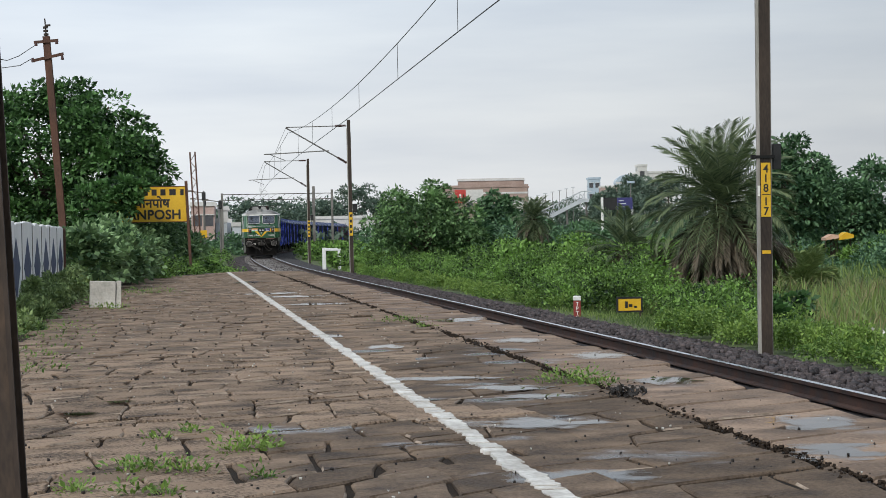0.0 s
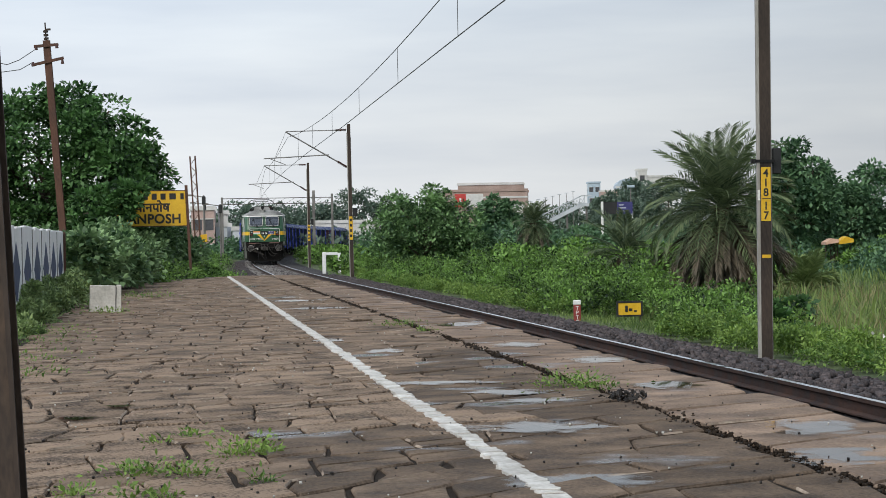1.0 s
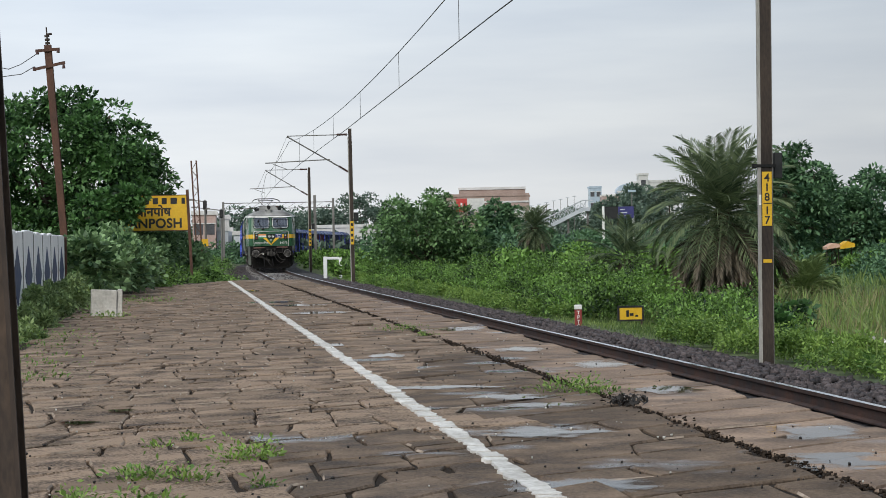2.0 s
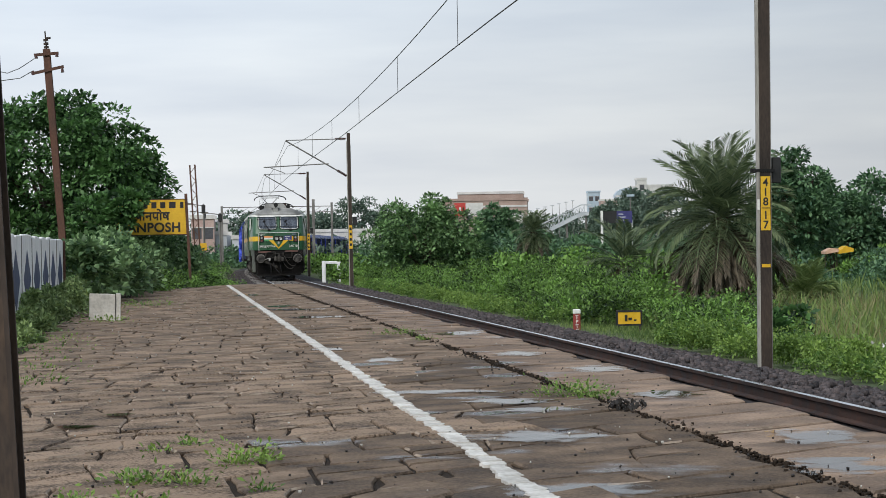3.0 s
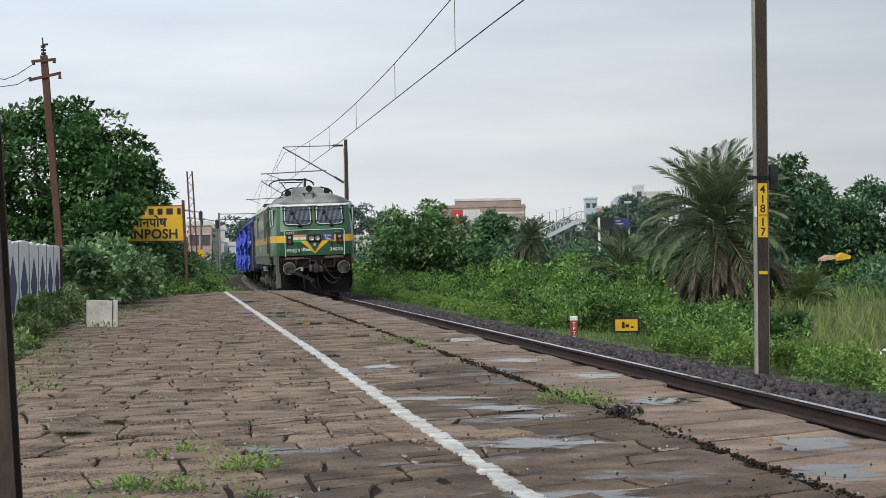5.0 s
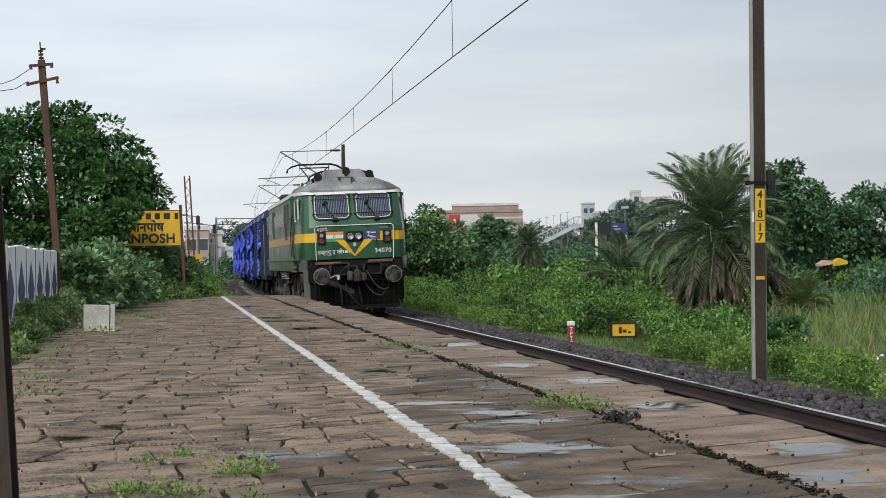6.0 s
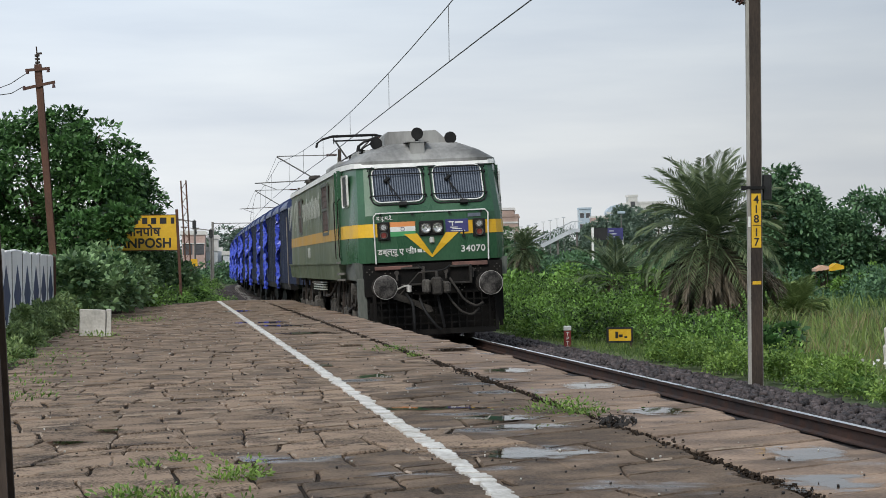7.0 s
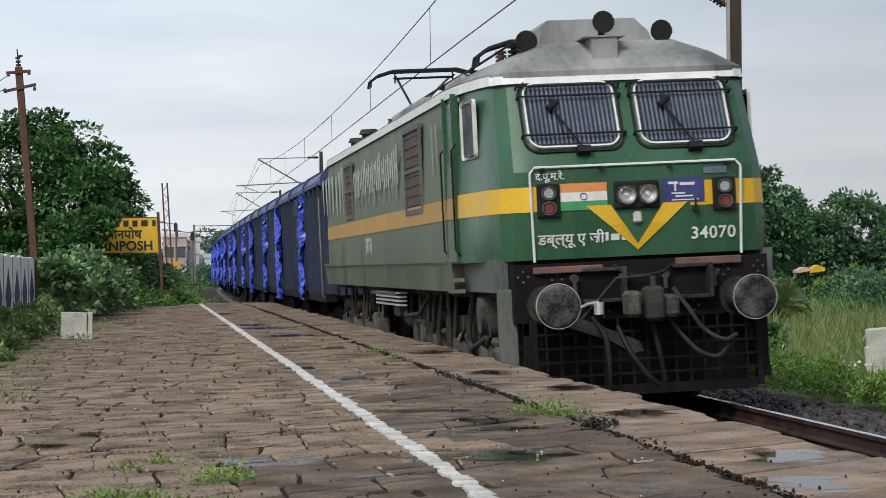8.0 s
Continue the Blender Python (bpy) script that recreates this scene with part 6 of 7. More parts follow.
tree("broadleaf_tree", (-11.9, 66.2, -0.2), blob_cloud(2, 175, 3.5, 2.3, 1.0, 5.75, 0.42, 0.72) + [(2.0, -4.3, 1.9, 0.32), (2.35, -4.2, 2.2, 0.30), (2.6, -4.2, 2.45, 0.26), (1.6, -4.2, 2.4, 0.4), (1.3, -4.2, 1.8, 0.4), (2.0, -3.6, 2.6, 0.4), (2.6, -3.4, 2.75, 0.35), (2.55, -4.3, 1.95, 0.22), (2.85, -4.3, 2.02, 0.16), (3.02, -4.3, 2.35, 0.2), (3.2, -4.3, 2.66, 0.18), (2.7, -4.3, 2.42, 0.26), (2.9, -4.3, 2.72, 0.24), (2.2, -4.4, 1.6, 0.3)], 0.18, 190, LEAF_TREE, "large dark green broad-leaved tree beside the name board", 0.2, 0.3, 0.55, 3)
tree("broadleaf_tree", (-0.9, 105, -1.2), blob_cloud(5, 105, 2.7, 2.0, 0.6, 4.3, 0.42, 0.75) + [(0.4, 0, 4.5, 0.45), (1.0, 0, 4.2, 0.5)], 0.20, 150, LEAF_MID, "bushy green tree beyond the track", 0.12, 0.25, 0.5, 4)
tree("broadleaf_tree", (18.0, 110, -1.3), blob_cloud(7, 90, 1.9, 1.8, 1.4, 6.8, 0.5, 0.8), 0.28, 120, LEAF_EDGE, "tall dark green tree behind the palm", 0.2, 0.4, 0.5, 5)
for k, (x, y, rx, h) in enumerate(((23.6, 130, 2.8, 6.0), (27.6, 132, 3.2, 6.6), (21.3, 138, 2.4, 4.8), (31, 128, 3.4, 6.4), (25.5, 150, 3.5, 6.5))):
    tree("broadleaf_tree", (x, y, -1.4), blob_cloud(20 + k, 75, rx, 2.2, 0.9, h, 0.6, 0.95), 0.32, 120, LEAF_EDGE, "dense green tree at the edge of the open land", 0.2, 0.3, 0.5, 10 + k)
for k, (x, y, rx, h) in enumerate(((5.3, 200, 2.1, 6.4), (9.5, 215, 2.0, 3.8), (1.0, 150, 2.6, 3.4), (-14.6, 380, 5.2, 11.4), (-9.0, 400, 3.6, 8.6), (24.5, 300, 3.2, 8.8), (29, 320, 4.5, 10.5), (33, 310, 5, 10), (12.6, 240, 2.6, 2.6), (17.5, 250, 3.0, 3.4), (-33, 330, 7, 7.5), (-22, 360, 7, 8), (-29, 400, 7, 9.5), (-5, 330, 5, 6.2), (13, 420, 6, 8.5), (21, 405, 5, 8.4), (27, 415, 5, 9.2), (33, 425, 5, 9.6))):
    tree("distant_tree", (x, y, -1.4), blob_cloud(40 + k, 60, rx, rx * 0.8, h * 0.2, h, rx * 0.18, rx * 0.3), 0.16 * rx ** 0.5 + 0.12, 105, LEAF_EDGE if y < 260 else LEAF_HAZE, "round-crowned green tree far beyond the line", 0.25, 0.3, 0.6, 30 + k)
# bushes and low trees across the open land, then woods closing the horizon
out = []
for k in range(150):
    u, y = rnd.uniform(-0.035, 0.165), rnd.uniform(150, 235)
    top = rnd.uniform(0.4, 2.5)
    r = rnd.uniform(1.2, 2.4)
    for j in range(3):
        out.append(clump(NPR, (u * y + rnd.uniform(-r, r), y + rnd.uniform(-1, 1), top - r * 0.6 - rnd.uniform(0, 1.2)), (r * 0.7, r * 0.7, r * 0.6), 55, 0.42, 0.55))
for k in range(40):
    u, y = rnd.uniform(-0.135, -0.092), rnd.uniform(205, 250)
    top, r = rnd.uniform(0.2, 1.9), rnd.uniform(0.9, 1.6)
    for j in range(3):
        out.append(clump(NPR, (u * y + rnd.uniform(-r, r), y, top - r * 0.6 - rnd.uniform(0, 1.2)), (r * 0.7, r * 0.7, r * 0.6), 55, 0.4, 0.55))
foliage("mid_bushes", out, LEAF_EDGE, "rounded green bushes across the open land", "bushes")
out = []
for k in range(70):  # bushes at the foot of the trees behind the meadow
    u, y = rnd.uniform(0.15, 0.23), rnd.uniform(88, 122)
    top, r = rnd.uniform(-0.3, 0.75), rnd.uniform(0.7, 1.3)
    if 0.165 < u < 0.202:
        top -= 0.95
    for j in range(4):
        out.append(clump(NPR, (u * y + rnd.uniform(-r, r), y + rnd.uniform(-1, 1), top - r * 0.6 - rnd.uniform(0, 0.6)), (r * 0.7, r * 0.7, r * 0.6), 70, 0.2, 0.55))
foliage("meadow_bushes", out, LEAF_EDGE, "dark green bushes behind the meadow", "bushes")
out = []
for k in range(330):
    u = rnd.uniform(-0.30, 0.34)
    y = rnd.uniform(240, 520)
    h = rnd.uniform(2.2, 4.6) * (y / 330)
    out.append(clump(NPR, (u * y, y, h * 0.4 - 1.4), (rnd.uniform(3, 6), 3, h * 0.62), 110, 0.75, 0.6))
foliage("far_woods", out, LEAF_HAZE, "green woods along the horizon with haze in their leaf colour", "woods")


# ---- palms ----
def frond_mesh(name, length, arch, droop, mat, pairs=34, leaf=0.42, seed=1, wide=0.75):
    rng = np.random.default_rng(seed)
    pts = []
    n = 14
    for i in range(n + 1):
        t = i / n
        a = radians(arch) - radians(droop) * t * t
        pts.append((pts[-1] + Vector((math.cos(a), 0, math.sin(a))) * (length / n)) if pts else Vector((0, 0, 0)))
    lists = []
    for i in range(pairs):
        t = 0.16 + 0.84 * i / pairs
        k = min(n - 1, int(t * n))
        p = pts[k].lerp(pts[k + 1], t * n - k)
        d = (pts[k + 1] - pts[k]).normalized()
        L = leaf * (0.55 + 0.9 * math.sin(math.pi * min(1, 0.15 + 0.8 * t))) * 0.8
        for sd in (-1, 1):
            w = Vector((0, sd, 0)) * wide + d * 0.75 + Vector((0, 0, rng.uniform(-0.1, 0.35)))
            w.normalize()
            q = np.array(p), np.array(w)
            side = np.array(Vector(w).cross(Vector((0, 0, 1))).normalized()) * 0.019
            tip = q[0] + q[1] * L - np.array([0, 0, 0.10 * L])
            m_ = q[0] + q[1] * L * 0.5
            lists.append((np.array([q[0], m_ + side, tip, m_ - side]), np.array([[0, 1, 2, 3]])))
    for i in range(n):  # rachis
        a, b = np.array(pts[i]), np.array(pts[i + 1])
        r = 0.026 * (1 - i / n) + 0.006
        for o in ((0, r, 0), (0, 0, r)):
            o = np.array(o)
            lists.append((np.array([a - o, a + o, b + o, b - o]), np.array([[0, 1, 2, 3]])))
    v, f = join_arrays(lists)
    return fast_mesh(name, v, f, mat)


def palm(base, trunk_h, fronds, length, label, dead=0, lush=LEAF_PALM, seed=1, leaf=0.42, pitch=(78, -55)):
    rg = random.Random(seed)
    t = thing("date_palm", label, "palm tree", Matrix.Translation(base), "palms")
    bm = bmesh.new()
    rings = []
    for i in range(12):
        z = -0.4 + (trunk_h + 0.4) * i / 11
        r = 0.21 + 0.05 * (i % 2) + 0.05 * (i > 8)
        rings.append([(r * math.cos(2 * math.pi * j / 10 + i), r * math.sin(2 * math.pi * j / 10 + i), z) for j in range(10)])
    loft(bm, rings)
    part("trunk", bm, BARK, t)
    kinds = [frond_mesh("frond", length * q, 0, dr, lush, seed=seed + j, leaf=leaf) for j, (q, dr) in enumerate(((1.0, 38), (0.9, 60), (1.05, 85)))]
    gone = [frond_mesh("dead_frond", length * 1.05, 0, 28, m_, seed=seed + 9 + j, leaf=leaf * 0.85, wide=0.22) for j, m_ in enumerate((LEAF_DEAD, LEAF_DEAD, LEAF_RUST))]
    for k in range(fronds):
        u = (k + 0.5) / fronds
        up = pitch[0] + (pitch[1] - pitch[0]) * u ** 0.85 + rg.uniform(-7, 7)
        ob = new("frond", kinds[0 if u < 0.3 else (1 if u < 0.7 else 2)])
        ob.parent = t
        ob.matrix_basis = Matrix.Translation((0, 0, trunk_h + 0.12 - 0.25 * u)) @ Matrix.Rotation(2.399 * k, 4, "Z") @ Matrix.Rotation(radians(-up), 4, "Y") @ Matrix.Rotation(rg.uniform(-0.5, 0.5), 4, "X")
    for k in range(dead):
        ob = new("dead_frond", gone[k % 3 if k % 4 == 0 else k % 2])
        ob.parent = t
        ob.matrix_basis = Matrix.Translation((0, 0, trunk_h - 0.2)) @ Matrix.Rotation(2.399 * k + 1, 4, "Z") @ Matrix.Rotation(radians(rg.uniform(22, 78)), 4, "Y")
    return t


palm((8.05, 62, -1.05), 2.75, 84, 2.5, "stout date palm with hanging dead fronds under a grey-green crown", 130, seed=2, leaf=0.5, pitch=(80, -24))
palm((5.9, 70, -1.1), 1.45, 34, 1.7, "low browning date palm beside a taller one", 44, seed=3)
palm((6.35, 150, -1.4), 3.4, 46, 1.7, "small dark date palm in the distance", 10, seed=4, leaf=0.5)
palm((12.7, 75, -1.4), 0.5, 40, 1.25, "young yellowish palm in the grass", 6, lush=BLADE_PALE, seed=5, pitch=(80, 5))

# ---- distant buildings ----
# brick colour is paled and greyed to paint in distance haze
BRICK_FAR = material("raw_brick_in_haze", (0.30, 0.21, 0.175), (0.46, 0.35, 0.30), 0.9, 0, 0.25, 3, 0.2, 0.05)
PLASTER = material("pale_plaster", (0.50, 0.49, 0.47), (0.74, 0.73, 0.70), 0.85, 0, 0.3, 4, 0.1, 0.02)
PINK = material("dusty_pink_plaster", (0.38, 0.26, 0.23), (0.55, 0.42, 0.37), 0.85, 0, 0.4, 4, 0.1, 0.02)
BLUE_FAR = material("blue_glass_cladding", (0.34, 0.43, 0.50), (0.46, 0.55, 0.62), 0.3, 0, 0.3, 3, 0)
DARK_OPEN = material("dark_opening", (0.05, 0.05, 0.055), (0.10, 0.10, 0.11), 0.5, 0, 1, 5, 0)
SHEET = material("weathered_sheet_metal", (0.42, 0.45, 0.48), (0.62, 0.65, 0.68), 0.5, 0.2, 0.5, 6, 0)
RED_BOARD = material("red_board_paint", (0.45, 0.04, 0.03), (0.58, 0.07, 0.06), 0.5, 0, 2, 8, 0)


def building(label, x, y, w, d, h, wall, rows=0, cols=0, turn=0.0, base=-2.0, band=True):
    b = thing("building", label, "building", pose(x, y, base, 0, 0, turn))
    H = h - base
    bm = bmesh.new()
    box(bm, -w / 2, 0, 0, w / 2, d, H)
    part("wall", bm, wall, b)
    for a in ((-w / 2 - 0.15, -0.15, H, w / 2 + 0.15, 0.1, H + 0.5), (-w / 2 - 0.15, d - 0.1, H, w / 2 + 0.15, d + 0.15, H + 0.5)):
        bm = bmesh.new()
        box(bm, *a)
        part("parapet", bm, PLASTER if band else wall, b)
    for r in range(rows):
        for c in range(cols):
            cx, cz = -w / 2 + (c + 0.5) * w / cols, H - (r + 0.55) * 3.1
            bm = bmesh.new()
            box(bm, cx - 0.55, -0.05, cz - 0.7, cx + 0.55, 0.06, cz + 0.6)
            wd = part("window", bm, DARK_OPEN, b)
            bm = bmesh.new()
            box(bm, cx - 0.7, -0.18, cz + 0.6, cx + 0.7, -0.02, cz + 0.72)
            part("sill", bm, PLASTER, wd)
    return b


brick = building("unfinished brick building with a flat roof", 8.4, 420, 16.6, 14, 10.2, BRICK_FAR, 0, 0, -3, band=False)
for k, (x, z) in enumerate(((-6.4, 9.4), (-3.0, 9.0), (0.8, 9.6), (3.6, 9.1), (6.6, 9.5), (-4.8, 6.2), (2.2, 6.0), (5.4, 6.3))):
    bm = bmesh.new()
    box(bm, x - 0.6, -0.06, z - 0.6, x + 0.6, 0.05, z + 0.5)
    part("window", bm, DARK_OPEN, brick)
for z in (7.6, 10.9):
    bm = bmesh.new()
    box(bm, -8.35, -0.14, z, 8.35, -0.004, z + 0.35)
    part("floor_band", bm, PLASTER, brick)
building("raised rear block of an unfinished brick building", 10.0, 440, 13.5, 8, 12.0, BRICK_FAR, 0, 0, -3)
building("white apartment block with several storeys", 49.5, 500, 8.5, 10, 14.6, PLASTER, 3, 4, 4)
building("white stair tower on an apartment block", 46.6, 499, 2.2, 3, 16.2, PLASTER, 1, 1, 4)
building("pale blue-clad tower building far off", 42.6, 600, 3.4, 6, 16.0, BLUE_FAR, 3, 2, band=False)
building("pale lower building with water tank", 46.5, 590, 5.5, 8, 13.4, PINK, 2, 3)
hall = building("building with a curved blue roof", 52.0, 600, 6.4, 8, 14.6, BLUE_FAR, 2, 4)
bm = bmesh.new()
prism(bm, [(3.5 * math.cos(radians(a)), 16.6 + 2.6 * math.sin(radians(a))) for a in range(0, 181, 20)], 0, 8)
part("curved_roof", bm, BLUE_FAR, hall)
building("dusty pink house with flat roof", -29.0, 260, 2.8, 9, 5.0, PINK, 2, 2, 5)
building("small white house far off", -27.6, 270, 1.2, 6, 4.6, PLASTER, 1, 1, 5)
building("low white shed far off", -27.0, 262, 1.4, 5, 3.0, SHEET, 0, 0)
building("low white shed far off", -24.8, 262, 1.7, 5, 2.5, SHEET, 0, 0)
building("long low white shed beyond the line", -15.5, 345, 12.0, 6, 3.9, PLASTER, 0, 0)
building("white stair house with sloping top", 9.8, 300, 3.0, 5, 5.2, PLASTER, 1, 2)

# stepped footbridge with its awning posts
fob = thing("footbridge", "pale sloping station footbridge with railings", "footbridge", pose(15.0, 330, 0))
bm = bmesh.new()
prism(bm, [(0.0, 3.1), (6.4, 6.2), (7.6, 6.2), (7.6, 5.7), (6.6, 5.7), (0.0, 2.5)], 0, 2.4)
part("stair_flight", bm, SHEET, fob)
for k in range(11):
    bm = bmesh.new()
    x = 0.3 + 0.6 * k
    z = 3.0 + 0.45 * x
    rod(bm, (x, 0.06, z), (x + 0.6, 0.06, z + 1.35), 0.05, n=5)
    rod(bm, (x + 0.6, 0.06, z + 0.2), (x, 0.06, z + 1.1), 0.05, n=5)
    part("lattice", bm, SHEET, fob)
bm = bmesh.new()
prism(bm, [(0.4, 4.6), (6.4, 7.4), (8.0, 7.4), (8.0, 7.25), (6.45, 7.25), (0.4, 4.4)], 0, 0.12)
part("handrail", bm, SHEET, fob)
for k in range(9):
    bm = bmesh.new()
    x = 0.5 + 0.8 * k
    z = min(6.2, 3.1 + (x) * 0.484)
    box(bm, x - 0.04, 0, z - 0.1, x + 0.04, 0.1, z + 1.25)
    part("railing_post", bm, SHEET, fob)
for x in (1.0, 4.2, 7.2):
    bm = bmesh.new()
    box(bm, x - 0.15, 0.5, -1.8, x + 0.15, 0.8, 3.0 + 0.45 * x)
    part("column", bm, STEEL_GALV, fob)
for k in range(7):
    yd = thing("yard_lamp", "thin grey lamp mast far off", "lamp post", pose(13.8 + 1.35 * k, 335 + 4 * k, -1.5), "yard lamps")
    bm = bmesh.new()
    rod(bm, (0, 0, 0), (0, 0, 8.2 + 0.32 * k), 0.06, 0.04, 6)
    part("pole", bm, STEEL_GALV, yd)
    bm = bmesh.new()
    box(bm, -0.3, -0.1, 8.15 + 0.32 * k, 0.3, 0.1, 8.27 + 0.32 * k)
    part("lamp_head", bm, SHEET, yd)

bb = thing("billboard", "dark blue billboard on white posts", "billboard", pose(14.7, 180, -1.5))
for x0, x1, mt in ((-1.25, -0.05, BLACK), (-0.05, 1.25, NAVY)):
    bm = bmesh.new()
    box(bm, x0, -0.05, 4.35, x1, 0.05, 5.35)
    part("panel", bm, mt, bb)
for k in range(3):
    bm = bmesh.new()
    box(bm, 0.1, -0.06, 4.55 + 0.25 * k, 0.9 - 0.2 * k, -0.052, 4.63 + 0.25 * k)
    part("writing_bar", bm, SHEET, bb)
bm = bmesh.new()
box(bm, -1.4, -0.08, 0, -1.2, 0.08, 5.4)
part("post", bm, WHITE_TRIM, bb)
bm = bmesh.new()
box(bm, 1.15, 0.06, 0, 1.3, 0.16, 4.6)
part("post", bm, WHITE_TRIM, bb)
b2 = thing("hoarding", "white hoarding with a red panel", "billboard", pose(2.9, 230, -1.5))
for x0, x1, mt in ((-1.55, -0.35, RED_BOARD), (-0.35, 1.5, PLASTER)):
    bm = bmesh.new()
    box(bm, x0, -0.05, 5.9, x1, 0.05, 7.3)
    part("panel", bm, mt, b2)
bm = bmesh.new()
box(bm, -1.05, -0.06, 6.45, -0.85, -0.052, 6.85)
part("emblem_bar", bm, WHITE_TRIM, b2)
for x in (-1.2, 1.2):
    bm = bmesh.new()
    box(bm, x - 0.06, 0.06, 0, x + 0.06, 0.16, 6.0)
    part("post", bm, STEEL_GALV, b2)
sp = thing("street_lamp", "slim street lamp with blue-white head", "street lamp", pose(15.9, 181, -1.5))
bm = bmesh.new()
rod(bm, (0, 0, 0), (0, 0, 6.6), 0.06, 0.045, 8)
part("pole", bm, STEEL_GALV, sp)
bm = bmesh.new()
box(bm, -0.3, -0.1, 6.55, 0.35, 0.1, 6.75, bevel=0.03)
part("lamp_head", bm, BLUE_FAR, sp)
# tarpaulin shelter in the fields
ORANGE_CLOTH = material("pale_orange_sheet", (0.55, 0.33, 0.22), (0.70, 0.46, 0.33), 0.6, 0, 2, 8, 0.1, 0.01)
sh = thing("tarpaulin_shelter", "low yellow and pale orange tarpaulin shelter in bushes", "shelter", pose(22.4, 122, -0.73))
for x0, x1, mt in ((-0.75, 0.0, ORANGE_CLOTH), (0.0, 0.85, YELLOW)):
    bm = bmesh.new()
    prism(bm, [(x0, 1.15), ((x0 + x1) / 2, 1.45 if x0 >= 0 else 1.35), (x1, 1.30), (x1, 1.12), (x0, 1.0)], -0.6, 0.8)
    part("sheet", bm, mt, sh)
for x in (-0.65, 0.0, 0.75):
    bm = bmesh.new()
    rod(bm, (x, 0, -1.0), (x, 0, 1.2), 0.03, n=6)
    part("pole", bm, BARK, sh)

# ---- ballast, sleepers, litter ----


def stones(name, pts, r0, r1, mat, label, category, seed):
    """Broken stones: uneven blocks with their lower part sunk."""
    rng = np.random.default_rng(seed)
    n = len(pts)
    cube = np.array([(-1, -1, -1), (1, -1, -1), (1, 1, -1), (-1, 1, -1), (-1, -1, 1), (1, -1, 1), (1, 1, 1), (-1, 1, 1)], float)
    quads = np.array([(0, 3, 2, 1), (4, 5, 6, 7), (0, 1, 5, 4), (1, 2, 6, 5), (2, 3, 7, 6), (3, 0, 4, 7)])
    v = cube[None] * rng.uniform(0.45, 1.0, (n, 8, 3)) * rng.uniform(r0, r1, (n, 1, 1)) * rng.uniform(0.7, 1.2, (n, 1, 3))
    ang = rng.uniform(0, 6.28, n)
    tip = rng.uniform(-0.6, 0.6, n)
    c, s = np.cos(ang)[:, None], np.sin(ang)[:, None]
    v[..., 0], v[..., 1] = v[..., 0] * c - v[..., 1] * s, v[..., 0] * s + v[..., 1] * c
    c, s = np.cos(tip)[:, None], np.sin(tip)[:, None]
    v[..., 1], v[..., 2] = v[..., 1] * c - v[..., 2] * s, v[..., 1] * s + v[..., 2] * c
    v += np.asarray(pts)[:, None]
    f = (quads[None] + (np.arange(n) * 8)[:, None, None]).reshape(-1, 4)
    return tagged(new(name, fast_mesh(name, v.reshape(-1, 3), f, mat)), label, category, kind="stuff")


rg = random.Random(77)
pts = []
for k in range(15000):
    s = -22 + 95 * rg.random() ** 1.6
    a = rg.uniform(0.95, 3.35)
    z = -0.69 if a < 2.05 else (-0.70 - 0.10 * (a - 2.05) / 0.85 if a < 2.9 else -0.80 - 0.22 * (a - 2.9))
    pts.append(tuple(along(s, a, z + rg.uniform(-0.01, 0.03))))
for k in range(3500):
    s = rg.uniform(28, 150)
    pts.append(tuple(along(s, rg.uniform(-2.6, 0.7), -0.69 + rg.uniform(-0.02, 0.02))))
stones("ballast_stones", pts, 0.022, 0.048, BALLAST, "dark crushed ballast stones", "ballast", 1)
vs, fs = [], []
for k in range(230):
    s = 20 + 0.65 * k
    m = beside(s, 0, -0.70)
    c0 = len(vs)
    for x, y, z in ((-1.37, -0.13, -0.1), (1.37, -0.13, -0.1), (1.37, 0.13, -0.1), (-1.37, 0.13, -0.1), (-1.37, -0.10, 0.03), (1.37, -0.10, 0.03), (1.37, 0.10, 0.03), (-1.37, 0.10, 0.03)):
        vs.append(tuple(m @ Vector((x, y, z))))
    fs += [tuple(c0 + i for i in q) for q in ((4, 5, 6, 7), (0, 1, 5, 4), (1, 2, 6, 5), (2, 3, 7, 6), (3, 0, 4, 7))]
tagged(new("sleepers", fast_mesh("sleepers", vs, fs, SLEEPER)), "grey concrete sleepers under the rails", "sleepers", kind="stuff")

# weeds in the joints
weeds = ((0.80, 13.35, 0.24, 0.09, 460), (0.92, 13.1, 0.16, 0.05, 120), (-0.89, 9.42, 0.13, 0.08, 240), (-0.80, 9.5, 0.07, 0.06, 90), (-1.24, 8.68, 0.13, 0.05, 200), (-1.05, 8.62, 0.13, 0.05, 170), (-0.72, 8.3, 0.06, 0.05, 60), (-1.38, 7.95, 0.07, 0.05, 90), (-1.16, 7.88, 0.07, 0.05, 80), (-1.02, 7.80, 0.06, 0.04, 60), (-1.23, 10.3, 0.08, 0.04, 60), (-1.35, 10.0, 0.06, 0.03, 40),
         (-2.98, 15.6, 0.3, 0.05, 130), (-0.47, 23.4, 0.3, 0.06, 200), (-0.20, 21.8, 0.12, 0.04, 60), (-5.5, 33.6, 0.6, 0.10, 260), (-5.3, 37.8, 0.7, 0.10, 260), (-4.6, 29.3, 0.3, 0.08, 130), (-3.4, 17.5, 0.4, 0.08, 160), (-4.0, 20.5, 0.6, 0.12, 320), (-4.3, 22.6, 0.6, 0.14, 340))
